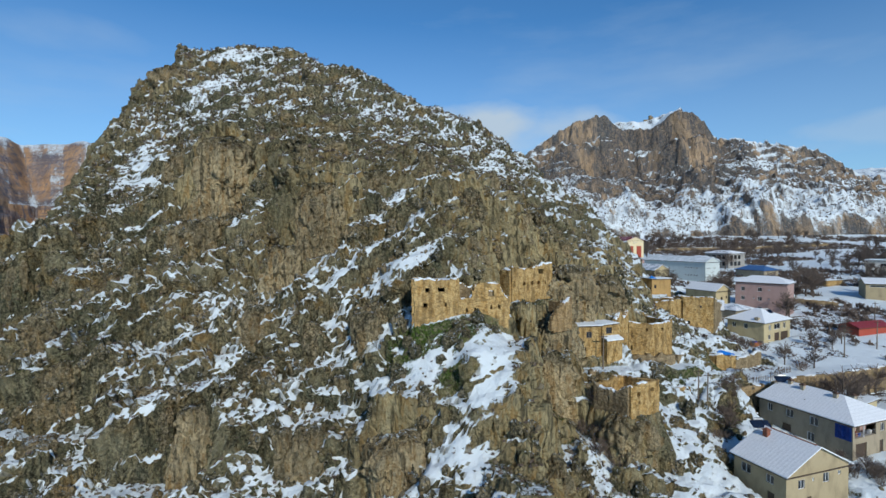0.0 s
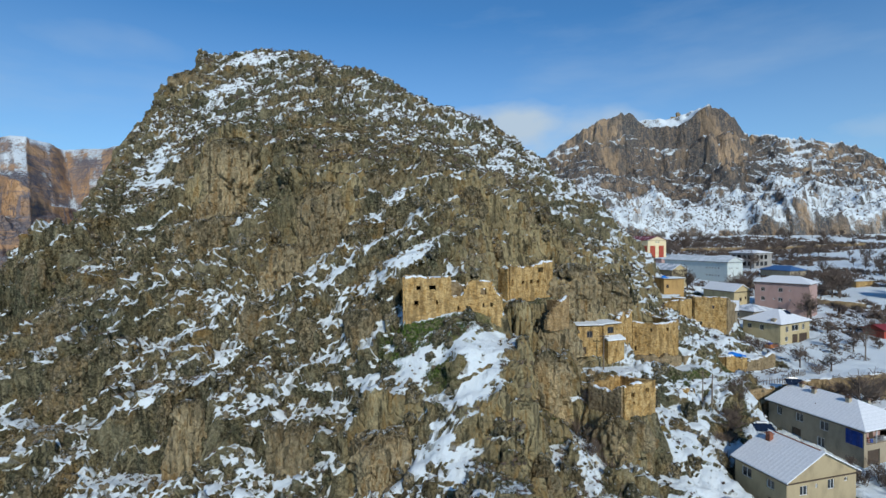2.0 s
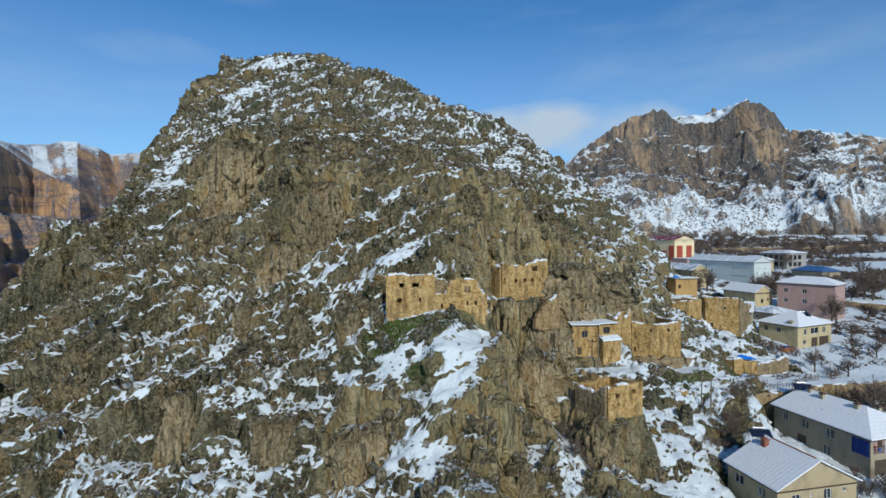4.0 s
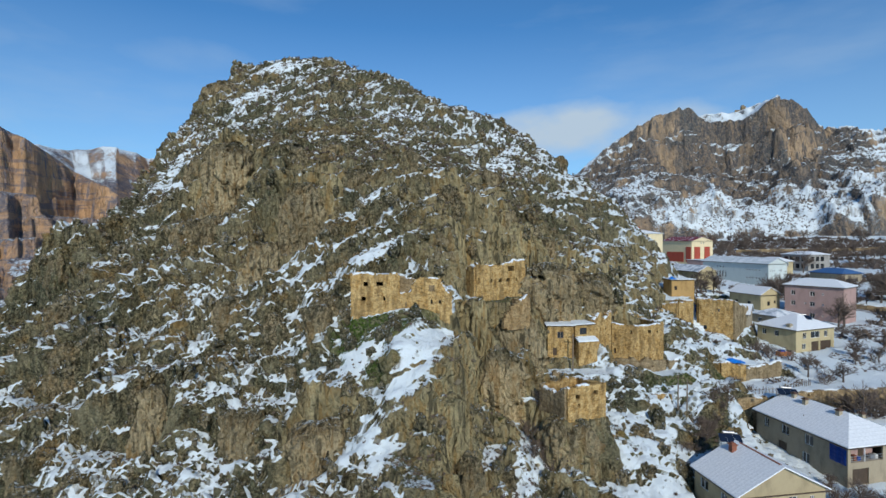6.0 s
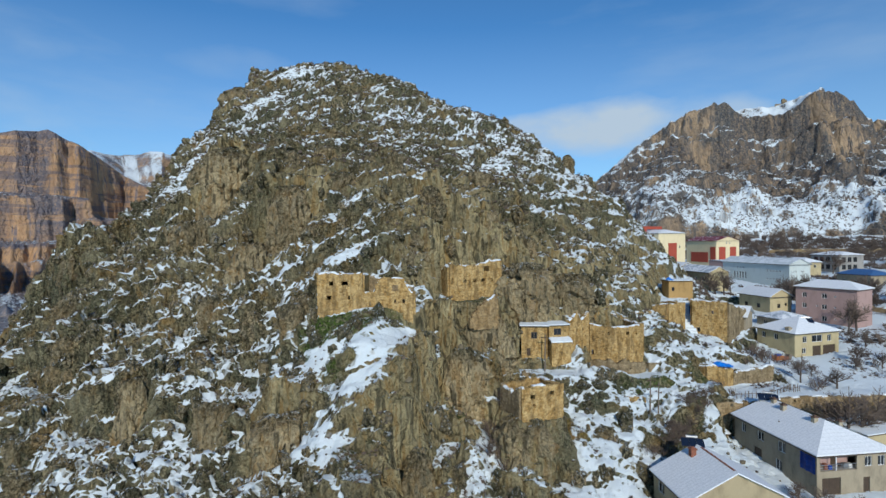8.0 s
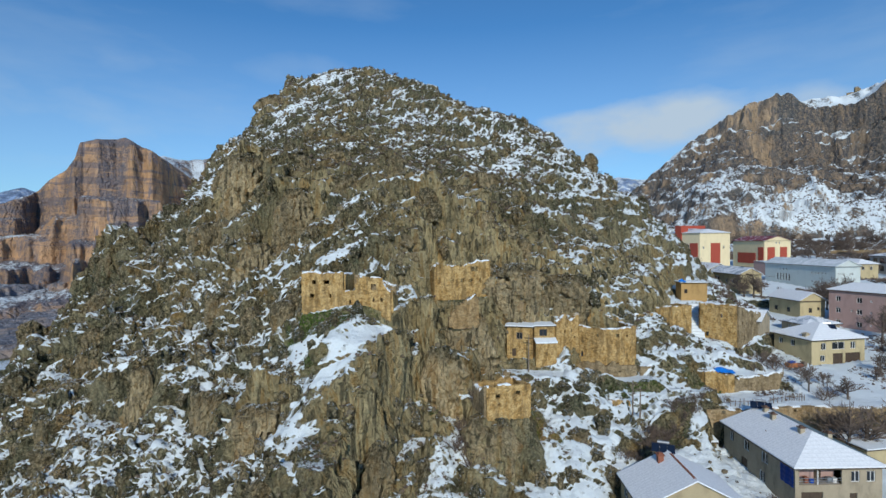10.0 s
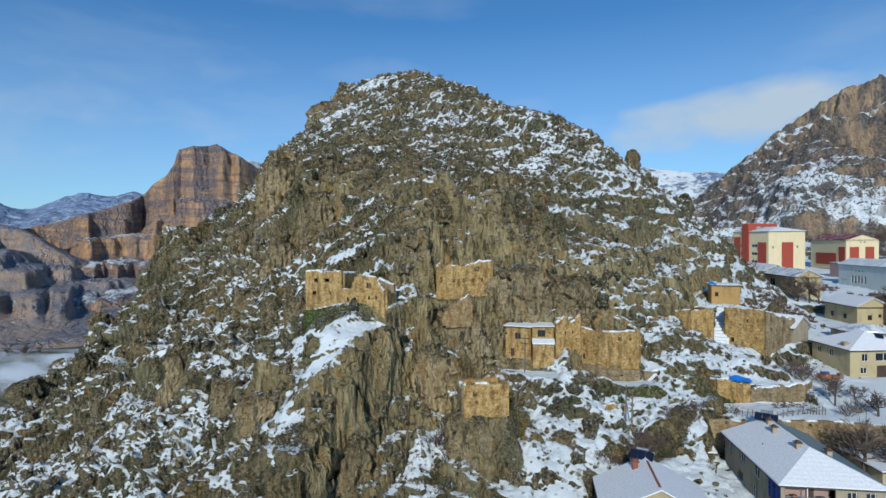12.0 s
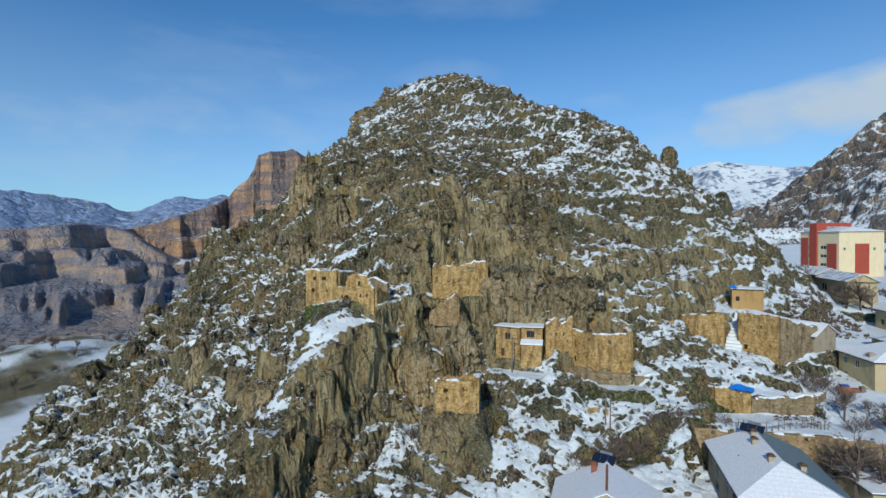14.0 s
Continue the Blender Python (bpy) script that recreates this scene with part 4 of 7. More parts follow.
def house(name, label, K, ang, W, D, z0, eave, rise, wall_mat, roof_mat, openings, roof="gable_v", over=0.45, frame_mat=None, category="house", inset=(3, 3), bars=1, deep=1.5, roof_label="snow-covered pitched metal roof", dark=(), unglazed=()):
    """A house in its own axes: x along its right-hand front wall, y along its left-hand wall, away. openings: wall -> (a, b, low, high)."""
    h = thing(name, pose(K[0], K[1], z0, 0, 0, ang), label, category)
    H = eave - z0
    bm = bmesh.new()
    for face in ("right", "left", "back", "far"):
        o, u, n, width = face_axes(face, W, D)
        wall_face(bm, o, u, n, width, -deep, H, openings.get(face, ()))
    if roof in ("gable_v", "gable_u"):
        for end in (0, 1):
            if roof == "gable_v":
                y = D * end
                pts = [(0, y, H), (W, y, H), (W / 2, y, H + rise)]
            else:
                x = W * end
                pts = [(x, 0, H), (x, D, H), (x, D / 2, H + rise)]
            quad(bm, pts if (end == 0) == (roof == "gable_v") else pts[::-1])
    part("body", bm, wall_mat, h)
    bm = bmesh.new()
    s, t = over, 0.16
    zl = H - over * rise / (W / 2 if roof == "gable_v" else D / 2) + t
    zr = H + rise + t
    if roof == "gable_v":
        slab(bm, [(-s, -s, zl), (W / 2, -s, zr), (W / 2, D + s, zr), (-s, D + s, zl)], t)
        slab(bm, [(W / 2, -s, zr), (W + s, -s, zl), (W + s, D + s, zl), (W / 2, D + s, zr)], t)
    elif roof == "gable_u":
        slab(bm, [(-s, -s, zl), (W + s, -s, zl), (W + s, D / 2, zr), (-s, D / 2, zr)], t)
        slab(bm, [(-s, D / 2, zr), (W + s, D / 2, zr), (W + s, D + s, zl), (-s, D + s, zl)], t)
    elif roof == "hip_v":
        a, b = (W / 2, inset[0], zr), (W / 2, D - inset[1], zr)
        c = [(-s, -s, H + t), (W + s, -s, H + t), (W + s, D + s, H + t), (-s, D + s, H + t)]
        slab(bm, [c[0], c[1], a], t)
        slab(bm, [c[1], c[2], b, a], t)
        slab(bm, [c[2], c[3], b], t)
        slab(bm, [c[3], c[0], a, b], t)
    elif roof == "shed":
        slab(bm, [(-s, -s, H + t), (W + s, -s, H + t), (W + s, D + s, H + rise + t), (-s, D + s, H + rise + t)], t)
        quad(bm, [(0, 0, H), (0, D, H + rise), (0, D, H)])
    else:
        slab(bm, [(-s, -s, H + t), (W + s, -s, H + t), (W + s, D + s, H + t), (-s, D + s, H + t)], t)
    part("roof", bm, roof_mat, h, roof_label)
    bm = bmesh.new()
    e = 0.10
    lo = zl if roof.startswith("gable") else H + t
    add_box(bm, -s - 0.03, -s - 0.03, lo - t - 0.14, W + s + 0.03, -s + e, lo - t - 0.01)
    add_box(bm, -s - 0.03, -s + e, lo - t - 0.14, -s + e, D + s, lo - t - 0.01)
    part("eave_board", bm, M_DARKWOOD, h, "dark weathered eave board")
    for face, holes in openings.items():
        for a, b, low, high in holes:
            if (face, a) in unglazed:
                continue
            if (face, a) in dark or low < 0.35:
                o, u, n, _ = face_axes(face, W, D)
                o, u, n = Vector(o), Vector(u), Vector(n)
                bm = bmesh.new()
                c = [o + u * x - n * 0.16 + Vector((0, 0, z)) for x, z in ((a, low), (b, low), (b, high), (a, high))]
                q = [p - n * 0.06 for p in c]
                slabv = [bm.verts.new(p) for p in c] + [bm.verts.new(p) for p in q]
                for f in ((0, 1, 2, 3), (7, 6, 5, 4), (0, 4, 5, 1), (1, 5, 6, 2), (2, 6, 7, 3), (3, 7, 4, 0)):
                    bm.faces.new([slabv[k] for k in f])
                part("door", bm, M_DARKWOOD, h, "dark brown wooden door")
            else:
                add_window(h, face, W, D, a, b, low, high, frame_mat or M_WHITE, bars)
    return h


def chimney(at, w, d, hgt, mat, cap_mat, label, turn=0):
    c = thing("chimney", pose(*at, 0, 0, turn), label, "chimney", "chimneys on the roofs")
    bm = bmesh.new()
    add_box(bm, -w / 2, -d / 2, -0.8, w / 2, d / 2, hgt)
    part("stack", bm, mat, c)
    bm = bmesh.new()
    add_box(bm, -w / 2 - 0.12, -d / 2 - 0.12, hgt, w / 2 + 0.12, d / 2 + 0.12, hgt + 0.12)
    add_box(bm, -w / 2 + 0.1, -d / 2 + 0.1, hgt + 0.12, w / 2 - 0.1, d / 2 - 0.1, hgt + 0.3)
    part("cap", bm, cap_mat, c)
    return c


# ---- ruined walls ----
def ruin_wall(owner, p0, p1, top, bottom, openings=(), thick=0.7, cell=0.32, rag=0.7, seed=0, mat=None, caps=True, bulge=0.0):
    """A broken stone wall from p0 to p1: top and bottom are height profiles by the fraction along it; openings are (start, end, low, high) in metres along and world height."""
    p0, p1 = Vector((*p0, 0)), Vector((*p1, 0))
    L = (p1 - p0).length
    u = (p1 - p0) / L
    n = Vector((u.y, -u.x, 0))
    nu = max(2, int(L / cell))
    zlo, zhi = min(b for _, b in bottom), max(t for _, t in top) + rag
    nz = int((zhi - zlo) / cell) + 1
    fr = (np.arange(nu) + 0.5) / nu
    tops = np.interp(fr, *zip(*top)) + rag * fbm(fr * L / 1.6, fr * 0 + seed, 400 + seed, 3)
    tc = np.concatenate([tops[:1], (tops[:-1] + tops[1:]) / 2, tops[-1:]])
    bots = np.interp(fr, *zip(*bottom))
    under = np.array([land_z(p0.x + u.x * f * L + n.x * thick / 2, p0.y + u.y * f * L + n.y * thick / 2) for f in fr]) - 0.5
    bots = np.minimum(bots, np.maximum(under, bots - 2.0))
    zlo = float(bots.min())
    nz = int((zhi - zlo) / cell) + 1
    solid = np.zeros((nu + 2, nz + 2), bool)
    for i in range(nu):
        for j in range(nz):
            z, a = zlo + (j + 0.5) * cell, fr[i] * L
            ok = bots[i] <= z <= tops[i]
            if ok and any(o[0] <= a <= o[1] and o[2] <= z <= o[3] for o in openings):
                ok = False
            if ok and bots[i] + 1.2 < z < tops[i] - 0.6 and hash2(np.array([i]), np.array([j]), 700 + seed)[0] < 0.002:
                ok = False
            solid[i + 1, j + 1] = ok
    base = owner.matrix_world.translation
    bm = bmesh.new()
    cache = {}
    rnd = random.Random(900 + seed)

    def vert(i, j, side):
        key = (i, j, side)
        if key not in cache:
            jit = Vector((rnd.uniform(-1, 1), rnd.uniform(-1, 1), rnd.uniform(-1, 1))) * 0.055
            f = i / nu
            z = zlo + j * cell
            z = tc[i] if abs(z - tc[i]) <= 0.5 * cell else z
            p = p0 + u * (f * L) + n * ((thick / 2 if side else -thick / 2) + bulge * math.sin(math.pi * f)) + Vector((0, 0, z))
            cache[key] = bm.verts.new(p + jit - base)
        return cache[key]

    for i in range(1, nu + 1):
        for j in range(1, nz + 1):
            if not solid[i, j]:
                continue
            a, b, c, d = i - 1, i, j - 1, j
            bm.faces.new([vert(a, c, 1), vert(b, c, 1), vert(b, d, 1), vert(a, d, 1)])
            bm.faces.new([vert(b, c, 0), vert(a, c, 0), vert(a, d, 0), vert(b, d, 0)])
            if not solid[i - 1, j]:
                bm.faces.new([vert(a, c, 0), vert(a, c, 1), vert(a, d, 1), vert(a, d, 0)])
            if not solid[i + 1, j]:
                bm.faces.new([vert(b, c, 1), vert(b, c, 0), vert(b, d, 0), vert(b, d, 1)])
            if not solid[i, j + 1]:
                bm.faces.new([vert(a, d, 1), vert(b, d, 1), vert(b, d, 0), vert(a, d, 0)])
            if not solid[i, j - 1]:
                bm.faces.new([vert(a, c, 0), vert(b, c, 0), vert(b, c, 1), vert(a, c, 1)])
    w = part("stone_wall", bm, mat or M_RUIN, owner)
    if caps:
        bm = bmesh.new()
        deep = 0.07 + 0.30 * fbm(np.arange(nu + 1) * cell / 1.3, np.zeros(nu + 1) + 3.1 * seed, 450 + seed, 3)
        row = []
        for i in range(nu + 1):
            f = i / nu
            mid = p0 + u * (f * L) + n * (bulge * math.sin(math.pi * f)) + Vector((0, 0, tc[i])) - base
            h, e = max(float(deep[i]), 0.0), rnd.uniform(-0.06, 0.12)
            row.append([bm.verts.new(mid + n * s_ + Vector((0, 0, z_))) for s_, z_ in ((thick / 2 + e, -0.10), (thick * 0.32, h), (-thick * 0.32, h), (-thick / 2 - e, -0.10))])
        for i in range(nu):
            if not solid[i + 1].any() or min(deep[i], deep[i + 1]) < 0.03 or abs(tc[i] - tc[i + 1]) > 0.7:
                continue
            for k in range(3):
                bm.faces.new([row[i][k], row[i + 1][k], row[i + 1][k + 1], row[i][k + 1]])
        for v in [v for v in bm.verts if not v.link_faces]:
            bm.verts.remove(v)
        if len(bm.verts):
            tagged(part("snow_cap", bm, M_SNOW, w, "thin cap of snow"), kind="stuff")
        else:
            bm.free()
    return w


# ---- materials of buildings ----
def plaster(name, col, stain=0.5, rough=0.9, blocks=0.0):
    m, nt, b = node_mat(name)
    n1 = tex_noise(nt, 0.7, 6, 0.6, pos_vec(nt, (1, 1, 0.5)))
    n2 = tex_noise(nt, 5.0, 6, 0.65, pos_vec(nt))
    dark = tuple(c * (1 - 0.55 * stain) for c in col)
    lite = tuple(min(1, c * (1 + 0.18 * stain)) for c in col)
    c1 = ramp(nt, n1, [(0.30, dark), (0.5, col), (0.72, lite)])
    c2 = mix_col(nt, remap(nt, n2, 0.45, 0.75, 0, 0.55 * stain), c1, dark)
    nt.links.new(c2, b.inputs["Base Color"])
    b.inputs["Roughness"].default_value = rough
    b.inputs["Specular IOR Level"].default_value = 0.2
    bump(nt, b, n2, 0.35, 0.03)
    return m


def stone_masonry(name, col, dark, pale, scale=1.0):
    """Rough rubble courses with mud plaster remains."""
    m, nt, b = node_mat(name)
    v = nt.nodes.new("ShaderNodeTexVoronoi")
    v.inputs["Scale"].default_value = 2.6 * scale
    nt.links.new(pos_vec(nt, (1, 1, 1.7)), v.inputs["Vector"])
    cellc = nt.nodes.new("ShaderNodeSeparateColor")
    nt.links.new(v.outputs["Color"], cellc.inputs[0])
    n1 = tex_noise(nt, 0.85, 7, 0.66, pos_vec(nt, (1, 1, 0.45)))
    n2 = tex_noise(nt, 3.0, 7, 0.7, pos_vec(nt))
    c = ramp(nt, n1, [(0.32, dark), (0.43, col), (0.55, pale), (0.62, col), (0.72, dark)])
    c = mix_col(nt, remap(nt, cellc.outputs[0], 0.3, 1.0, 0.0, 0.5), c, dark)
    c = mix_col(nt, remap(nt, cellc.outputs[1], 0.6, 1.0, 0.0, 0.4), c, pale)
    c = mix_col(nt, remap(nt, n2, 0.52, 0.66, 0, 0.6), c, dark)
    c = mix_col(nt, remap(nt, tex_noise(nt, 1.1, 6, 0.7, pos_vec(nt)), 0.55, 0.70, 0, 0.4), c, tuple(0.8 * v for v in dark))
    c = mix_col(nt, remap(nt, tex_noise(nt, 0.9, 6, 0.6, pos_vec(nt, (1.2, 1.2, 0.22))), 0.50, 0.62, 0, 0.6), c, tuple(1.1 * v for v in dark))
    nt.links.new(c, b.inputs["Base Color"])
    b.inputs["Roughness"].default_value = 0.95
    b.inputs["Specular IOR Level"].default_value = 0.1
    h = math_op(nt, 'ADD', math_op(nt, 'MULTIPLY', v.outputs["Distance"], -1.0), n2)
    bump(nt, b, h, 0.8, 0.12)
    return m


def snow_roof(name, thin=(0.42, 0.45, 0.47), cover=0.3, rib=2.2):
    """Ribbed sheet metal under a thin snow cover, worn through at places."""
    m, nt, b = node_mat(name)
    n1 = tex_noise(nt, 0.5, 5, 0.6, pos_vec(nt))
    n2 = tex_noise(nt, 4.0, 4, 0.6, pos_vec(nt))
    w = nt.nodes.new("ShaderNodeTexWave")
    w.wave_type, w.bands_direction = 'BANDS', 'Y'
    w.inputs["Scale"].default_value = 0.26 * rib
    w.inputs["Distortion"].default_value = 0.3
    nt.links.new(pos_vec(nt, obj=True), w.inputs["Vector"])
    worn = math_op(nt, 'ADD', n1, math_op(nt, 'MULTIPLY', n2, 0.35))
    worn = math_op(nt, 'ADD', worn, remap(nt, w.outputs["Fac"], 0.75, 1.0, 0, 0.10))
    mask = remap(nt, worn, 1.05 - cover, 1.12 - cover)
    c = mix_col(nt, mask, mix_col(nt, remap(nt, n2, 0.35, 0.65), (0.77, 0.80, 0.83), (0.62, 0.655, 0.69)), thin)
    c = mix_col(nt, remap(nt, w.outputs["Fac"], 0.86, 1.0, 0, 0.28), c, thin)
    nt.links.new(c, b.inputs["Base Color"])
    b.inputs["Roughness"].default_value = 0.7
    bump(nt, b, math_op(nt, 'ADD', w.outputs["Fac"], n2), 0.25, 0.03)
    return m


def simple(name, col, rough=0.6, metal=0.0, vary=0.35, scale=2.5):
    m, nt, b = node_mat(name)
    n = tex_noise(nt, scale, 5, 0.6, pos_vec(nt))
    c = mix_col(nt, remap(nt, n, 0.35, 0.7), col, tuple(v * (1 - vary) for v in col))
    nt.links.new(c, b.inputs["Base Color"])
    b.inputs["Roughness"].default_value, b.inputs["Metallic"].default_value = rough, metal
    bump(nt, b, n, 0.2, 0.02)
    return m


M_RUIN = stone_masonry("ochre_rubble_masonry", (0.390, 0.240, 0.084), (0.118, 0.078, 0.036), (0.53, 0.38, 0.175))
M_CORNER = stone_masonry("brown_rubble_masonry", (0.285, 0.185, 0.082), (0.105, 0.076, 0.044), (0.38, 0.28, 0.15), 0.9)
M_RUBBLE = stone_masonry("grey_brown_rubble", (0.24, 0.18, 0.10), (0.09, 0.07, 0.045), (0.34, 0.27, 0.17), 0.8)
M_YARDWALL = stone_masonry("yard_wall_stone", (0.30, 0.21, 0.11), (0.12, 0.09, 0.05), (0.4, 0.31, 0.19), 0.7)
M_YELLOW = plaster("pale_yellow_render", (0.37, 0.305, 0.19), 0.5)
M_BEIGE = plaster("beige_render", (0.33, 0.28, 0.20), 0.7)
M_CREAM = plaster("cream_render", (0.46, 0.385, 0.23), 0.45)
M_PINK = plaster("dusty_pink_render", (0.40, 0.275, 0.25), 0.3)
M_GREY = plaster("pale_grey_cladding", (0.52, 0.58, 0.57), 0.15)
M_BUFF = plaster("pale_buff_render", (0.72, 0.62, 0.40), 0.15)
M_REDWALL = plaster("brick_red_render", (0.36, 0.075, 0.05), 0.2)
M_WHITEWALL = plaster("whitewash_render", (0.62, 0.60, 0.55), 0.35)
M_CONCRETE = plaster("raw_concrete", (0.30, 0.29, 0.27), 0.5)
M_OCHREWALL = plaster("ochre_mud_render", (0.42, 0.27, 0.11), 0.6)
M_ROOF = snow_roof("snowy_sheet_roof", cover=0.06)
M_ROOFPART = snow_roof("half_thawed_sheet_roof", (0.30, 0.36, 0.42), 0.36)
M_ROOFRED = snow_roof("dark_red_sheet_roof", (0.17, 0.025, 0.035), 0.50)
M_ROOFGREY = snow_roof("pale_sheet_roof", (0.50, 0.56, 0.58), 0.42)
M_TEAL = simple("teal_sheet_metal", (0.20, 0.29, 0.32), 0.5, 0.3)
M_BLUEROOF = simple("blue_sheet_metal", (0.06, 0.16, 0.36), 0.5, 0.2)
M_REDROOF = simple("dark_red_sheet_metal", (0.28, 0.03, 0.03), 0.5, 0.1)
M_SNOW = simple("lying_snow", (0.73, 0.785, 0.815), 0.85, 0, 0.14, 1.2)
M_WHITE = simple("white_frame_paint", (0.75, 0.75, 0.73), 0.5)
M_DARKWOOD = simple("dark_weathered_wood", (0.075, 0.05, 0.032), 0.8)
M_WOOD = simple("grey_weathered_wood", (0.20, 0.16, 0.12), 0.85)
M_BRICK = simple("chimney_brick", (0.30, 0.11, 0.065), 0.9, 0, 0.5, 6)
M_STONECH = simple("chimney_render", (0.42, 0.36, 0.26), 0.9)
M_TARP = simple("bright_blue_tarpaulin", (0.005, 0.20, 0.72), 0.45, 0, 0.3, 3)
M_CLOTHBLUE = simple("royal_blue_sheeting", (0.01, 0.075, 0.42), 0.5, 0, 0.3, 4)
M_PANEL = simple("dark_solar_glass", (0.015, 0.025, 0.05), 0.12, 0.2, 0.2)
M_STEEL = simple("galvanised_steel", (0.45, 0.46, 0.47), 0.35, 0.8)
M_GLASS = simple("dark_window_glass", (0.02, 0.025, 0.03), 0.08, 0, 0.2)
M_BARK = simple("grey_brown_bark", (0.13, 0.10, 0.08), 0.95, 0, 0.5, 6)
M_TWIG = simple("bare_twigs", (0.165, 0.125, 0.10), 0.95, 0, 0.5, 4)
M_SCRUB = simple("dry_scrub", (0.12, 0.105, 0.05), 0.95, 0, 0.6, 1.5)
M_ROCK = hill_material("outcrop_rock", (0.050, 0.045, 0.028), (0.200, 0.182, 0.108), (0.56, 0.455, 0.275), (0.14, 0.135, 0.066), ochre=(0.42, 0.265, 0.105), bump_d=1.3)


# ---- the ruined houses on the hill ----
def ground_line(p0, p1, drop=0.6):
    out = []
    for k in range(9):
        f = k / 8
        x, y = p0[0] + (p1[0] - p0[0]) * f, p0[1] + (p1[1] - p0[1]) * f
        out.append((f, land_z(x, y) - drop))
    return out


def ruin(label, x, y, z):
    return thing("ruined_house", pose(x, y, z), label, "ruin", "ruined houses on the hill")


r = ruin("ochre stone ruin with small windows and a broken parapet", 3, 73, 27)
a0, a1 = (-3.4, 69.6), (10.6, 73.5)
ruin_wall(r, a0, a1, [(0, 33.2), (0.46, 33.0), (0.475, 30.1), (0.60, 30.0), (0.62, 31.9), (0.72, 32.3), (0.9, 32.0), (0.94, 30.8), (1, 29.6)], [(0, 27.2), (0.4, 26.6), (0.7, 25.4), (1, 26.2)],
          [(1.5, 2.3, 31.1, 31.9), (3.7, 4.5, 31.1, 31.9), (1.4, 1.8, 29.0, 29.6), (4.4, 4.8, 29.0, 29.6), (7.6, 8.0, 28.0, 28.6), (8.9, 9.3, 28.0, 28.6), (11.5, 11.9, 28.4, 29.0), (12.9, 13.3, 28.4, 29.0), (11.4, 12.4, 30.3, 31.2)], rag=0.35, seed=1)
ruin_wall(r, (-3.2, 76.2), a0, [(0, 32.5), (1, 33.2)], [(0, 28), (1, 27)], rag=0.4, seed=2)
ruin_wall(r, a1, (9.0, 78.5), [(0, 30.6), (0.4, 29.2), (1, 29)], [(0, 25.4), (1, 27)], rag=0.6, seed=3)
ruin_wall(r, (2.9, 71.7), (1.2, 77.6), [(0, 32.9), (1, 32.6)], [(0, 27), (1, 28)], rag=0.3, seed=4)
ruin_wall(r, (-3.2, 76.2), (9.0, 78.5), [(0, 32.6), (0.5, 32.0), (1, 30.4)], [(0, 28), (1, 27.5)], rag=0.8, seed=32, mat=M_RUBBLE)

bm = bmesh.new()
slab(bm, [(-6.3, -3.2, 5.75), (-0.2, -1.5, 5.75), (-1.7, 4.2, 5.7), (-6.1, 3.0, 5.7)], 0.3)
part("earth_roof", bm, M_SNOW, r, "flat earth roof under snow")

r = ruin("tall ochre stone ruin with a row of small holes", 17, 92, 27)
b0, b1 = (12.8, 87.4), (21.1, 93.1)
ruin_wall(r, b0, b1, [(0, 33.6), (0.3, 33.0), (0.5, 33.8), (1, 34.2)], [(0, 27.5), (1, 27.0)], [(2.5, 3.1, 30.3, 31.0), (4.6, 5.2, 30.3, 31.0), (6.1, 6.7, 30.3, 31.0), (8.0, 8.6, 30.3, 31.0), (6.6, 7.9, 32.2, 33.2)], rag=0.9, seed=5)
ruin_wall(r, b1, (17.6, 98.4), [(0, 34.1), (1, 33)], [(0, 26.5), (1, 29)], rag=0.4, seed=6)
ruin_wall(r, (9.4, 92.6), b0, [(0, 32), (1, 33.4)], [(0, 29), (1, 27.5)], rag=0.5, seed=7)

r = ruin("broken stone wall corner on the cliff edge", 20, 80, 25)
ruin_wall(r, (18.2, 79.3), (22.2, 82.2), [(0, 25.6), (0.3, 27.2), (0.7, 28.2), (1, 28.5)], [(0, 25.6), (1, 25.4)], rag=0.8, seed=8, mat=M_CORNER)
ruin_wall(r, (22.2, 82.2), (19.6, 86.2), [(0, 28.5), (1, 27.8)], [(0, 25.4), (1, 26)], rag=0.5, seed=9, mat=M_CORNER)

r = ruin("square ochre stone tower standing on a rock pillar", 30, 73, 12)
c0, c1 = (27.6, 69.2), (32.9, 72.3)
ruin_wall(r, c0, c1, [(0, 17.5), (0.5, 17.7), (1, 17.6)], [(0, 12.6), (1, 12.6)], [(1.4, 1.9, 15.9, 16.6), (4.2, 4.7, 16.2, 16.7)], rag=0.3, seed=10)
ruin_wall(r, c1, (29.6, 77.6), [(0, 17.6), (1, 17.0)], [(0, 11.5), (1, 11)], rag=0.3, seed=11)
ruin_wall(r, (24.2, 74.4), c0, [(0, 16.4), (0.6, 16.0), (1, 17.4)], [(0, 12.0), (1, 12.5)], [(2.5, 3.0, 14.6, 15.4)], rag=0.5, seed=12, mat=M_RUBBLE)
ruin_wall(r, (29.6, 77.6), (24.2, 74.4), [(0, 17.0), (1, 16.4)], [(0, 12), (1, 12)], rag=0.4, seed=13)

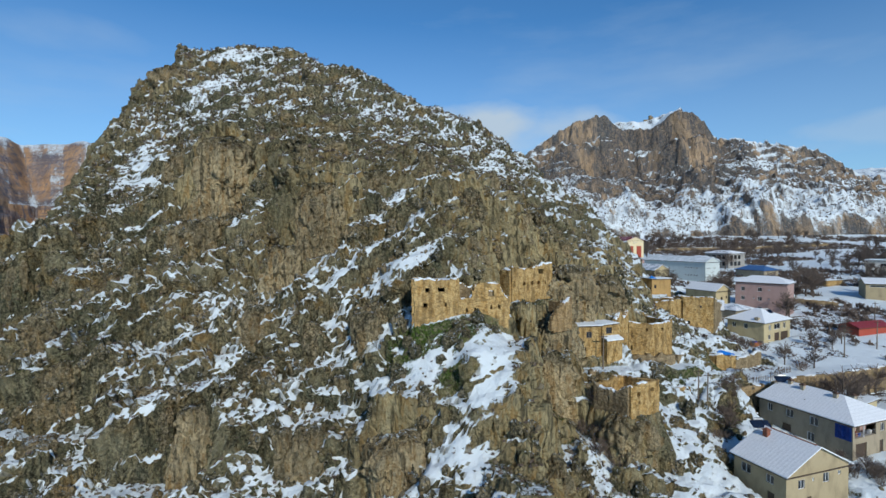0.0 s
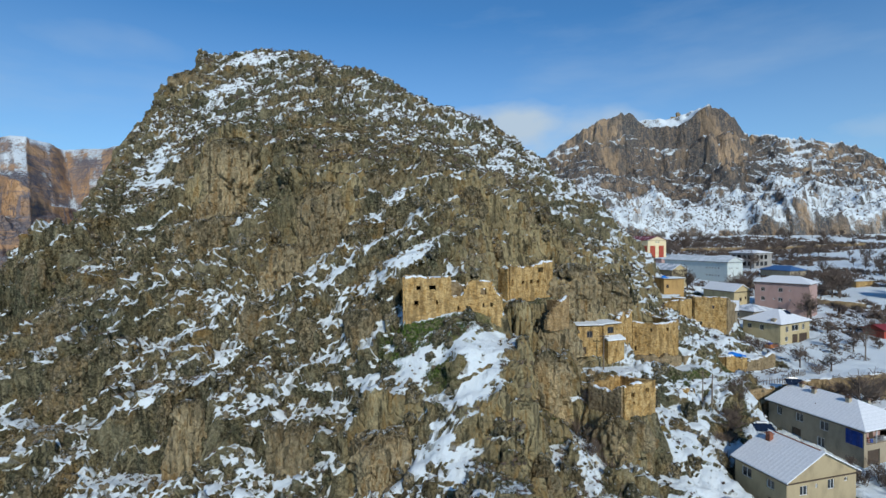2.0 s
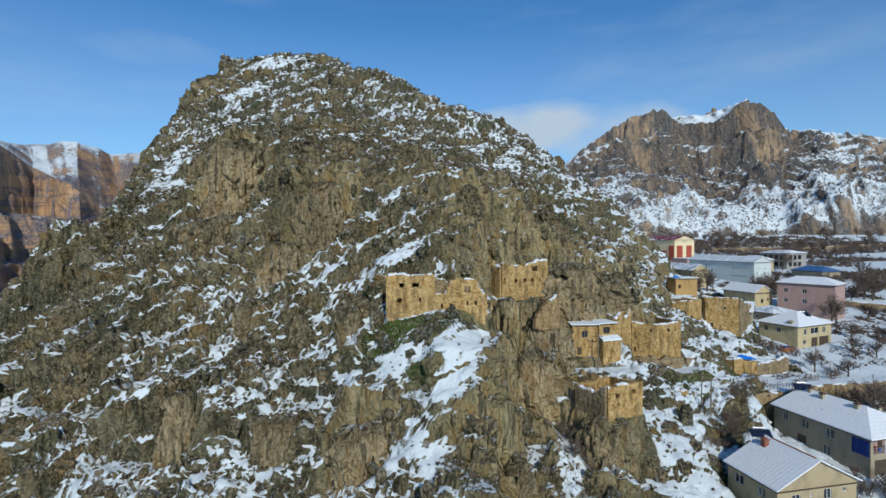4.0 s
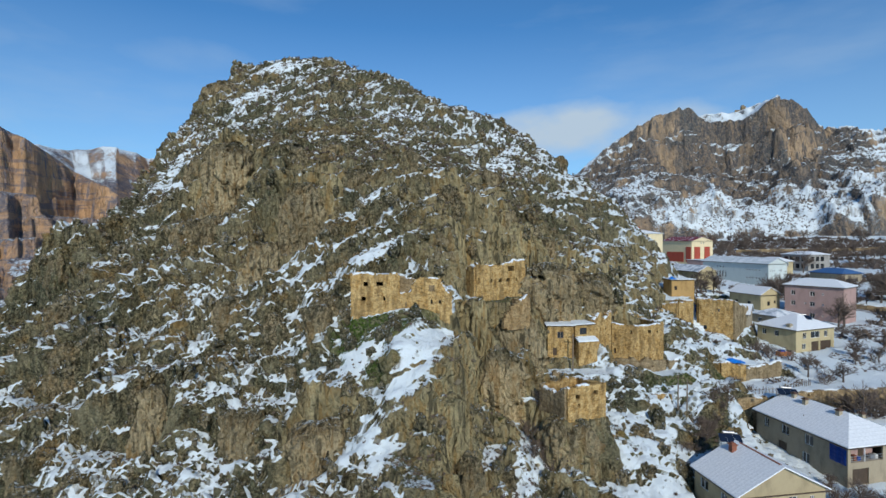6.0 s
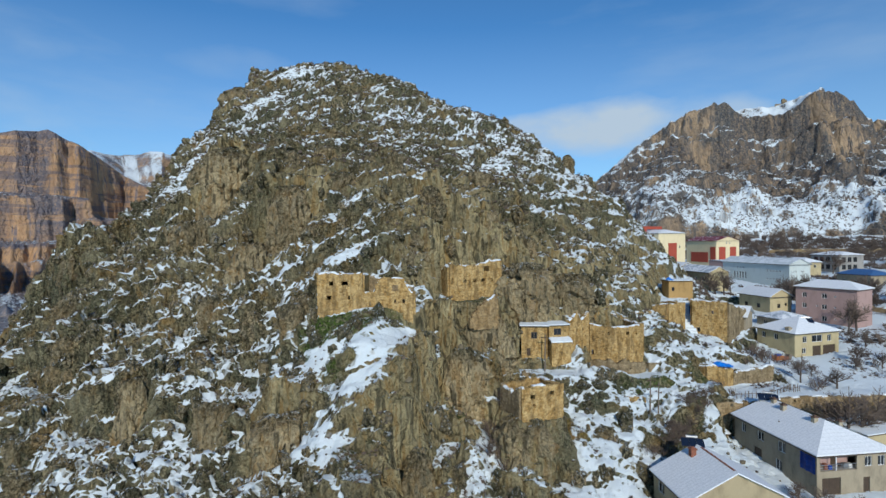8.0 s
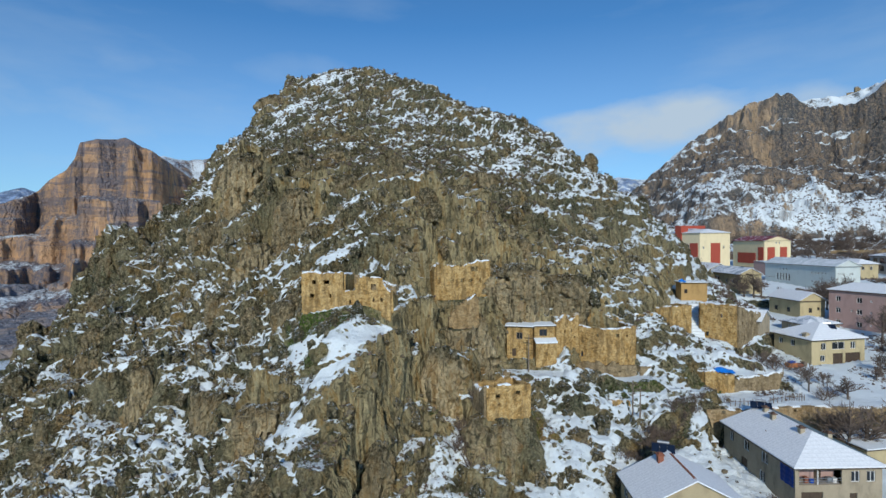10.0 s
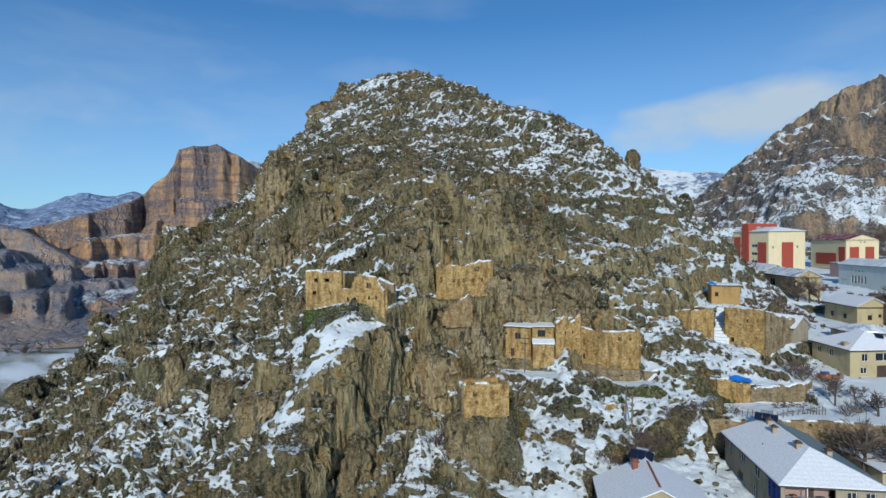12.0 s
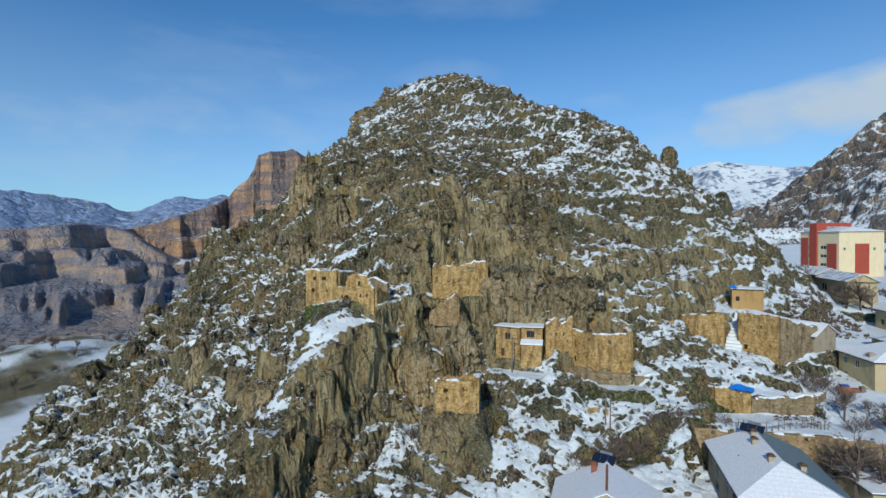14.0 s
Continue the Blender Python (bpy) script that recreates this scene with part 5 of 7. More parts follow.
r = ruin("curved ochre stone ruin with a snow-topped parapet", 42, 99, 15)
e0, e1 = (37.2, 97.0), (46.7, 99.2)
ruin_wall(r, e0, e1, [(0, 22.3), (0.15, 21.8), (1, 22.1)], [(0, 15.0), (1, 13.6)], [(2.9, 3.4, 20.4, 21.1), (6.3, 6.8, 20.2, 21.0), (8.0, 8.4, 20.3, 20.8), (0.2, 0.7, 16.4, 17.6)], rag=0.18, seed=14, bulge=1.7)
ruin_wall(r, (36.8, 96.4), (47.0, 98.6), [(0, 15.6), (0.5, 15.9), (1, 15.2)], [(0, 13.0), (1, 12.0)], rag=0.7, seed=31, mat=M_RUBBLE, bulge=1.7, caps=False, thick=1.0)
ruin_wall(r, e1, (43.6, 106.0), [(0, 22.1), (1, 22.0)], [(0, 13.5), (1, 16)], rag=0.3, seed=15)
ruin_wall(r, (33.4, 93.6), (36.9, 96.8), [(0, 23.2), (0.4, 24.2), (0.6, 23.2), (1, 24.4)], [(0, 16), (1, 15.4)], [(1.6, 2.0, 21.0, 21.6), (3.0, 3.4, 21.0, 21.6)], rag=0.5, seed=16)
ruin_wall(r, (43.6, 106.0), (36.5, 103.0), [(0, 22.6), (1, 24)], [(0, 17), (1, 18)], rag=0.7, seed=17)
ruin_wall(r, (36.9, 96.8), (33.5, 103.5), [(0, 23.8), (1, 24.6)], [(0, 17), (1, 20)], rag=0.7, seed=18)

r = ruin("ochre mud-plastered stone block beside a snowy stair", 55, 118, 16)
f0, f1, f2 = (51.0, 117.6), (53.8, 116.4), (57.6, 119.4)
ruin_wall(r, f0, f1, [(0, 23.4), (1, 23.8)], [(0, 17.5), (1, 16.2)], rag=0.3, seed=19)
ruin_wall(r, f1, f2, [(0, 23.8), (1, 23.9)], [(0, 16.2), (1, 15.6)], rag=0.2, seed=20)
ruin_wall(r, f2, (54.4, 124.0), [(0, 23.8), (1, 23.6)], [(0, 16), (1, 19)], rag=0.3, seed=21)
r = ruin("long ochre stone ruin with a flat snowy top", 65, 125, 15)
g0, g1, g2 = (59.9, 122.6), (66.4, 120.6), (71.6, 127.2)
ruin_wall(r, g0, g1, [(0, 24.0), (1, 24.0)], [(0, 15.6), (1, 14.2)], [(0.9, 1.5, 17.2, 18.2), (3.8, 4.3, 21.2, 21.9)], rag=0.2, seed=22)
ruin_wall(r, g1, g2, [(0, 23.9), (0.5, 22.6), (1, 21.8)], [(0, 14.2), (1, 14.4)], [(1.2, 1.6, 19.8, 20.5), (2.8, 3.2, 19.6, 20.3), (4.4, 4.8, 19.6, 20.2)], rag=0.5, seed=23, mat=M_RUBBLE)
ruin_wall(r, (61.0, 128.6), g0, [(0, 23.6), (1, 24.0)], [(0, 19), (1, 15.6)], rag=0.3, seed=24)
bm = bmesh.new()
slab(bm, [(g0[0] - 65, g0[1] - 124.6, 8.6), (g1[0] - 65, g1[1] - 124.6, 8.6), (g2[0] - 65, g2[1] - 124.6, 7.0), (62 - 65, 130 - 125, 8.7)], 0.3)
part("earth_roof", bm, M_SNOW, r, "flat earth roof under snow")

# a steep snowed-up stair climbs between the two blocks
stair = thing("stone_stair", pose(58.9, 117.0, 15.4), "steep stone stair under snow between two ochre ruins", "stair")
rs = random.Random(51)
for k in range(16):
    bm = bmesh.new()
    w0, w1 = -1.35 + rs.uniform(-0.2, 0.2), 1.35 + rs.uniform(-0.2, 0.2)
    y0, z0 = 0.85 * k + rs.uniform(-0.1, 0.1), 0.50 * k
    add_box(bm, w0 + 0.03 * k, y0, z0 - 2.4, w1 + 0.03 * k, y0 + 1.0, z0 + rs.uniform(0.0, 0.08))
    bmesh.ops.bevel(bm, geom=bm.edges[:], offset=0.09, segments=1, affect='EDGES')
    part("step", bm, M_SNOW, stair)

# low broken walls and terraces round the ruins
for k, (p0, p1, h0, h1, m) in enumerate([
        ((54.8, 108.4), (58.6, 104.8), 13.2, 13.5, M_RUIN), ((58.6, 104.8), (63.6, 106.4), 13.5, 13.0, M_RUIN), ((63.6, 106.4), (71.6, 110.6), 12.4, 12.8, M_RUBBLE),
        ((71.6, 110.6), (73.0, 115.0), 12.3, 12.8, M_RUBBLE), ((60.0, 112.0), (68.0, 115.5), 13.9, 14.2, M_RUBBLE),
        ((46.0, 104.0), (51.5, 112.0), 18.2, 20.4, M_RUBBLE), ((26.0, 84.5), (35.0, 86.5), 15.6, 14.6, M_RUBBLE), ((35.0, 86.5), (45.0, 93.5), 14.6, 13.2, M_RUBBLE),
        ((41, 87), (46, 90), 10.8, 11.2, M_RUIN), ((23.5, 93.5), (29, 95.0), 26.5, 26.8, M_RUBBLE), ((44, 108), (50, 114), 21.6, 22.6, M_RUIN), ((47.5, 98.5), (52.5, 103), 15.0, 15.4, M_RUBBLE)]):
    w = thing("broken_wall", pose(p0[0], p0[1], h0 - 2), "low broken stone wall on the snowy slope", "wall", "broken walls on the slope")
    ruin_wall(w, p0, p1, [(0, h0), (0.5, (h0 + h1) / 2 + 0.2), (1, h1)], [(f, min(z, h0 - (3.0 if k < 3 else 0.8))) for f, z in ground_line(p0, p1)], rag=0.55, seed=60 + k, mat=m)

# ---- houses ----
d_house = house("stone_house", "small two-storey ochre stone house with a flat snowy roof", (25.4, 89.8), 8, 4.6, 5.2, 16.6, 22.6, 0, M_RUIN, M_SNOW,
                {"right": [(0.9, 1.6, 0.6, 2.0), (1.7, 2.8, 3.7, 4.9)]}, roof="flat", over=0.3, frame_mat=M_WOOD, roof_label="flat earth roof under thick snow", dark={("right", 0.9)})
d_wing = house("stone_house", "low stone wing with a snowy lean-to roof", (30.2, 90.6), 24, 3.7, 4.6, 16.8, 22.7, 0, M_RUIN, M_SNOW, {"right": [(0.9, 2.3, 4.1, 5.3)]}, roof="flat", over=0.2, frame_mat=M_DARKWOOD, roof_label="flat earth roof under snow")
bm = bmesh.new()
slab(bm, [(-0.1, -1.5, 3.3), (3.8, -1.5, 3.3), (3.8, 0.05, 3.8), (-0.1, 0.05, 3.8)], 0.25)
part("canopy", bm, M_SNOW, d_wing, "snow-covered canopy")
bm = bmesh.new()
add_box(bm, 0, -1.3, -1.2, 3.6, -0.02, 3.0)
part("porch", bm, M_RUIN, d_wing)

yel = house("gabled_house", "pale yellow rendered house with a snow-covered gable roof", (47.9, 65.9), 19.4, 12.4, 8.2, 0.6, 6.2, 3.1, M_YELLOW, M_ROOF,
            {"right": [(2.3, 3.6, 3.2, 4.5), (7.2, 8.4, 3.4, 4.8), (5.0, 5.4, 3.9, 4.5), (2.0, 2.6, 0.9, 1.6), (4.0, 4.9, 0.1, 1.9), (10.2, 10.8, 4.1, 4.7)], "left": [(1.2, 2.8, 3.3, 4.7), (5.2, 6.4, 3.4, 4.6), (5.4, 6.5, 0.1, 2.2)]}, roof="gable_v", bars=1)
lng = house("long_house", "long two-storey beige house with a ribbed snowy roof", (65.9, 77.2), 22.2, 11.2, 15.6, 3.2, 8.8, 2.7, M_BEIGE, M_ROOF,
            {"left": [(1.6, 2.5, 3.6, 5.0), (5.0, 6.3, 3.6, 5.0), (9.0, 10.4, 3.5, 5.0), (4.3, 5.9, 0.1, 2.3), (8.6, 9.8, 0.6, 2.2)], "right": [(0.5, 6.0, 3.3, 5.2), (7.2, 8.3, 3.6, 5.0), (9.2, 10.3, 3.6, 5.0), (0.8, 3.6, 0.1, 2.4), (7.0, 8.0, 0.1, 2.2)]}, roof="hip_v", inset=(4.5, 0.4), bars=1, unglazed={("right", 0.5)})
crm = house("hip_roof_house", "cream two-storey house with a hipped snowy roof", (79.7, 122.1), 31.1, 12.6, 9.1, 12.0, 17.3, 2.6, M_CREAM, M_ROOF,
            {"right": [(2.2, 3.4, 3.2, 4.6), (4.8, 7.8, 3.2, 4.7), (9.2, 10.4, 3.2, 4.6), (2.0, 3.2, 0.9, 2.1), (5.0, 7.4, 0.1, 2.4), (8.0, 11.6, 0.1, 2.4)], "left": [(1.2, 2.2, 3.3, 4.6), (4.2, 5.2, 3.3, 4.6), (1.4, 2.3, 0.8, 1.9)]}, roof="hip_v", inset=(4.0, 4.0), bars=1)
pnk = house("apartment_house", "dusty pink three-storey block with a low snowy roof", (103.0, 148.5), 44.4, 8.4, 14.0, 14.6, 24.4, 1.8, M_PINK, M_ROOF,
            {"left": [(1.6, 2.7, 7.0, 8.3), (1.6, 2.7, 4.1, 5.4), (1.6, 2.7, 1.0, 2.3), (4.9, 5.4, 4.6, 5.1), (6.2, 7.4, 7.0, 8.3), (6.2, 7.4, 4.1, 5.4), (6.2, 7.4, 1.0, 2.3), (9.0, 9.5, 7.4, 7.9), (9.0, 9.5, 4.6, 5.1), (9.0, 9.5, 1.5, 2.0)], "right": [(3.4, 4.2, 4.4, 5.2)]}, roof="hip_v", inset=(3.5, 3.5))
gry = house("hall", "long pale grey hall with tall green-glass windows", (110.8, 212.1), 28.2, 9.6, 32.0, 19.0, 27.8, 2.0, M_GREY, M_ROOFGREY,
            {"left": [(6.0 + 1.4 * k, 6.9 + 1.4 * k, 2.2, 5.0) for k in range(5)] + [(7.5 + 1.5 * k, 8.2 + 1.5 * k, 6.3, 7.0) for k in range(3)] + [(22.0 + 1.4 * k, 22.7 + 1.4 * k, 5.6, 6.4) for k in range(5)] + [(22.0 + 1.4 * k, 22.7 + 1.4 * k, 2.4, 3.2) for k in range(5)] + [(1.0 + 1.1 * k, 1.6 + 1.1 * k, 2.8, 3.5) for k in range(4)],
             "right": [(1.0, 1.5, 5.6, 6.4), (1.9, 2.4, 5.6, 6.4), (2.8, 3.3, 5.6, 6.4), (5.4, 5.9, 5.6, 6.4), (6.3, 6.8, 5.6, 6.4), (5.4, 5.9, 2.6, 3.3), (6.3, 6.8, 2.6, 3.3)]}, roof="gable_v", category="building", roof_label="pale metal roof with thin snow")
red = house("school_block", "tall buff and brick-red block with a snowy roof", (76.2, 284.0), 39.0, 19.6, 22.4, 22.0, 40.6, 2.0, M_BUFF, M_ROOF,
            {"right": [(2.0, 3.0, 10.5, 11.8), (15.0, 16.0, 10.5, 11.8)],
             "left": [(12.0, 15.6, 11.0, 12.4), (12.0, 15.6, 7.2, 8.6), (12.0, 15.6, 3.4, 4.8), (5.0, 6.2, 11, 12.4), (5.0, 6.2, 7.2, 8.6)]}, roof="hip_v", inset=(5, 5), category="building")
for nm, x0, y0, z0, x1, y1, z1 in (("red_tower", -0.6, 11.8, -1, 4.0, 16.0, 22.6), ("red_panel", 7.0, -0.25, 0.5, 13.0, 0.06, 13.4), ("red_panel", -0.25, 1.2, 0.5, 0.06, 6.2, 13.4), ("red_panel", -0.3, 17.6, 0.5, 0.06, 21.6, 16.0), ("red_parapet", 4.0, 12.4, 21.0, 16, 13.0, 22.6)):
    bm = bmesh.new()
    add_box(bm, x0, y0, z0, x1, y1, z1)
    part(nm, bm, M_REDWALL, red, "brick-red rendered panel")
rd2 = house("school_hall", "lower buff hall with tall brick-red panels", (106.9, 297.2), 28.2, 14.6, 22.9, 24.0, 36.4, 2.2, M_BUFF, M_ROOFRED,
            {"right": [(6.2, 6.9, 10.6, 11.6), (8.0, 8.7, 10.6, 11.6)]}, roof="gable_v", category="building", roof_label="dark red metal roof half under snow")
for x0, y0, z0, x1, y1, z1 in ((1.6, -0.25, 0.5, 5.6, 0.06, 9.0), (8.6, -0.25, 0.5, 12.4, 0.06, 9.0), (-0.25, 6, 0.5, 0.06, 19, 6.0), (-0.25, 0.6, 0.5, 0.06, 4.2, 9.0)):
    bm = bmesh.new()
    add_box(bm, x0, y0, z0, x1, y1, z1)
    part("red_panel", bm, M_REDWALL, rd2, "brick-red rendered panel")
ybl = house("cottage", "yellow rendered cottage with a snowy gable roof", (87.0, 158.6), 25.9, 7.0, 11.1, 16.6, 21.4, 1.9, M_CREAM, M_ROOF,
            {"right": [(2.4, 3.4, 1.4, 2.6), (4.8, 5.5, 2.0, 2.8)], "left": [(2.0, 3.2, 1.2, 2.4), (6.5, 7.7, 1.2, 2.4)]}, roof="gable_v", frame_mat=M_DARKWOOD)
apt = house("row_house", "long buff row house with patched sheet-metal roof", (77.0, 182.0), 23.1, 7.0, 16.5, 20.0, 26.6, 1.8, M_CREAM, M_ROOFPART,
            {"left": [(2.6, 5.6, 3.0, 5.2), (1.0, 2.0, 3.6, 4.8), (9.0, 10.0, 3.4, 4.6), (12.5, 13.6, 3.4, 4.6), (2.5, 3.7, 0.4, 1.8)], "right": [(2.4, 3.0, 1.8, 2.5)]}, roof="gable_v", frame_mat=M_WHITE, roof_label="patched sheet roof with melting snow")
row2 = house("row_house", "buff row house with white window frames and snowy roof", (70.3, 197.7), 23.1, 7.4, 18.0, 20.4, 27.2, 1.8, M_BEIGE, M_ROOF,
             {"left": [(2.0 + 3.2 * k, 3.4 + 3.2 * k, 3.4 if q else 0.6, 4.8 if q else 2.0) for k in range(5) for q in range(2)]}, roof="gable_v", frame_mat=M_WHITE, roof_label="sheet roof under thin snow")
hut = house("hut", "low ochre hut with a snowy flat roof and blue sheet", (57.0, 134.6), 12, 5.8, 4.6, 23.2, 27.4, 0, M_OCHREWALL, M_SNOW, {"right": [(0.7, 1.4, 1.6, 2.6)]}, roof="flat", over=0.3, frame_mat=M_DARKWOOD, roof_label="flat roof under snow")
wht = house("barn", "low barn with a broad snowy roof and roof lantern", (64.0, 130.0), -28, 8.5, 6.5, 17.0, 20.3, 1.8, M_BEIGE, M_ROOF, {"right": [(6.5, 7.3, 2.2, 3.2)]}, roof="gable_u", over=0.5, deep=4)


# ---- rock outcrops ----
JOINTS = ((0.94, 0.34, 0.06), (-0.34, 0.94, 0.05), (-0.10, -0.06, 0.99))


def outcrop(x, y, z0, z1, rx, ry, turn, seed, tan=0.4, lean=(0, 0), label="fluted tan rock outcrop on the hillside", fine=(88, 48)):
    nt_, nk = fine
    th = np.linspace(0, 2 * math.pi, nt_, endpoint=False)[:, None]
    k = np.linspace(0, 1, nk)[None, :]
    H = z1 - z0
    prof = np.where(k < 0.72, 1.0 - 0.10 * k + 0.10 * np.sin(k * 9 + seed), 0) + np.where(k >= 0.72, (1.0 - 0.072 + 0.10 * np.sin(k * 9 + seed)) * np.sqrt(np.clip(1 - ((k - 0.72) / 0.28) ** 2, 0, 1)), 0)
    cx, cy = np.cos(th), np.sin(th)
    flute = 0.13 * ridged(th * 2.6 + 0.30 * np.sin(k * 7 + seed), k * H / 14 + seed, 500 + seed, 3) + 0.26 * fbm(cx * 1.5 + seed + k * H / 14, cy * 1.5 + k * H / 5, 520 + seed, 5)
    r = prof * (1 + flute)
    c, s = math.cos(radians(turn)), math.sin(radians(turn))
    u, v = rx * r * cx, ry * r * cy
    X = u * c - v * s + lean[0] * k
    Y = u * s + v * c + lean[1] * k
    Z = k * H + 1.3 * fbm(u / 2.5, v / 2.5 + seed, 540 + seed, 3) * (k > 0.5)
    co = np.stack(np.broadcast_arrays(X, Y, Z), -1)
    flat_ = co.reshape(-1, 3) + np.array((x, y, z0))
    big = 0.62 * min(rx, ry)
    push = 0.34 * big * blocks(flat_, (0.8 * big, 0.8 * big, 3.2 * big), JOINTS, 760)[0] + 0.15 * big * blocks(flat_, (0.45 * big, 0.45 * big, 0.9 * big), JOINTS, 770)[0]
    outw = np.stack(np.broadcast_arrays(cx * c - cy * s, cx * s + cy * c, 0.0 * k), -1).reshape(-1, 3)
    co = co + (outw * push[:, None]).reshape(co.shape)
    verts = [tuple(p) for p in co.reshape(-1, 3)]
    faces = []
    for i in range(nt_):
        j = (i + 1) % nt_
        for q in range(nk - 1):
            faces.append((i * nk + q, j * nk + q, j * nk + q + 1, i * nk + q + 1))
    faces.append(tuple(i * nk + nk - 1 for i in range(nt_)))
    me = bpy.data.meshes.new("rock_outcrop")
    me.from_pydata(verts, [], faces)
    me.update()
    n = len(verts)
    kk = np.broadcast_to(k, (nt_, nk)).ravel()
    nrm = np.array([v.normal.z for v in me.vertices])
    for key, val in (("snow", 0.05 + 0.42 * smooth(0.6, 0.95, nrm) + 0 * kk), ("bare", np.full(n, 1.0)), ("green", np.zeros(n)), ("tan", np.full(n, tan) * (1 - smooth(0.78, 0.97, kk)))):
        me.attributes.new(key, 'FLOAT', 'POINT').data.foreach_set("value", val.astype(np.float32))
    for f in me.polygons:
        f.use_smooth = True
    me.materials.append(M_ROCK)
    ob = new("rock_outcrop", me)
    ob.location = (x, y, z0)
    return tagged(ob, label, "rock", "rock outcrops on the hill")


outcrop(-45, 101.8, 42, 61, 6.0, 5, 10, 1, 0.9, (0, 2), "big rounded tan rock face on the hillside", (130, 80))
outcrop(-58, 109.5, 44, 60, 4.5, 5, 20, 2, 0.5, (0, 2))
outcrop(-23.5, 92.3, 34, 50.5, 4.6, 4.4, 15, 3, 0.6, (0, 2.5), "tall fluted grey-tan rock face on the hillside", (130, 80))
outcrop(-13.5, 97.0, 40, 53, 3.6, 3.6, 15, 31, 0.4, (0, 2))
outcrop(-28.0, 85.0, 26, 38.5, 3.4, 3, 0, 4, 1.0, (0, 1.5))
outcrop(-33.4, 64.0, 3, 17.0, 2.9, 2.6, 30, 5, 1.0, (0, 0.8), "smooth orange-tan rock pillar amid snow")
outcrop(-5.0, 60.6, -2, 14.0, 5.0, 3.4, 20, 6, 1.0, (0, 1.4), "pale fluted rock buttress beside the snow chute")
outcrop(-98, 174, 78, 101, 8, 8, 0, 7, 0.6, (2, 3), "ochre cliff corner below the summit")
outcrop(-95, 158, 62, 80, 6, 7, 0, 8, 0.4, (3, 2))
outcrop(-29.8, 78.0, 17, 29, 2.8, 2.4, 40, 9, 0.6)
outcrop(-79, 90, 23, 36, 3.0, 2.6, 0, 10, 0.4)
outcrop(-57, 72.5, 8, 21, 3.4, 2.8, 25, 11, 0.3)
outcrop(-11, 74.5, 16, 27.5, 2.6, 2.4, 0, 12, 0.6)
outcrop(28.4, 72.0, -3, 14.2, 4.4, 4.0, 20, 13, 0.8, (0, 0), "rock pillar carrying the square stone tower")
outcrop(31.5, 187, 54, 69, 2.2, 2.6, 0, 14, 0.2)
outcrop(48.6, 177, 38, 52, 2.0, 2.4, 0, 15, 0.2)
outcrop(38.5, 80.4, 2.5, 9.6, 3.2, 2.6, 10, 16, 0.7)
outcrop(25.0, 95.6, 19, 33, 6.0, 4.0, 15, 21, 0.95, (0, 1.5))
outcrop(33.0, 100.5, 21, 31, 5.0, 4.0, 20, 22, 0.6, (0, 1.5))
outcrop(4.0, 89.5, 30, 42, 4.6, 3.6, 0, 23, 0.5, (0, 2))
outcrop(-68, 64, 0, 13, 3.6, 2.8, 0, 24, 0.3)
outcrop(-78, 57, -6, 8, 4.5, 3.5, 0, 25, 0.2)
outcrop(-48, 91, 31, 43, 3.8, 3.2, 0, 26, 0.5, (0, 1.5))
outcrop(-66, 78, 14, 27, 3.0, 2.6, 0, 27, 0.4, (0, 1))
outcrop(-42, 68, 6, 16, 2.6, 2.2, 0, 28, 0.5, (0, 1))
outcrop(-18, 64, 3, 13.5, 3.0, 2.4, 0, 29, 0.6, (0, 1))
outcrop(-84, 74, 6, 20, 3.2, 2.8, 0, 30, 0.3, (0, 1))
outcrop(9.5, 54.0, -6, 12.0, 3.8, 2.6, 0, 32, 0.9, (0, 1.2), "brown rock spur with ochre streaks")
outcrop(20.6, 82.6, 11, 26.0, 4.2, 3.0, 36, 35, 0.9, (-0.4, 0.6), "tan rock shoulder under the broken wall")
outcrop(15.0, 60.0, -6, 11.0, 2.6, 3.0, 0, 33, 0.7, (0, 1))
outcrop(18.5, 75.8, 5, 21.5, 3.9, 2.4, 25, 34, 1.0, (0, 1.4), "pale streaked cliff below the broken wall")
rr = random.Random(41)
knobs = []
while len(knobs) < 80:
    x, y = rr.uniform(-108, 26), rr.uniform(50, 128)
    i, j = int(np.searchsorted(GX, x)) - 1, int(np.searchsorted(GY, y)) - 1
    if UP[i, j] > 0.72 or PAD_MASK[i, j] > 0.1 or CALM[i, j] > 0.2 or any(math.hypot(x - a, y - b) < 5.5 for a, b in knobs) or (-8 < x < 24 and 64 < y < 96):
        continue
    knobs.append((x, y))
for k, (x, y) in enumerate(knobs):
    z, r, h = land_z(x, y), rr.uniform(0.9, 2.4), rr.uniform(2.4, 6.0)
    outcrop(x, y + 0.5 * r, z - 0.75 * h, z + 0.45 * h, r * rr.uniform(1.0, 1.5), r, rr.uniform(0, 180), 60 + k, rr.uniform(0.0, 0.6), (rr.uniform(-0.3, 0.3), 0.10 * h), "weathered brown rock knob standing out of patchy snow", (46, 26))

# ---- bare trees and scrub ----
def limb(bm, a, b, r0, r1, sides=4):
    d = (b - a).normalized()
    s = d.orthogonal().normalized()
    t = d.cross(s)
    ring = []
    for p, r in ((a, r0), (b, r1)):
        ring.append([bm.verts.new(p + (s * math.cos(2 * math.pi * k / sides) + t * math.sin(2 * math.pi * k / sides)) * r) for k in range(sides)])
    for k in range(sides):
        j = (k + 1) % sides
        bm.faces.new([ring[0][k], ring[0][j], ring[1][j], ring[1][k]])


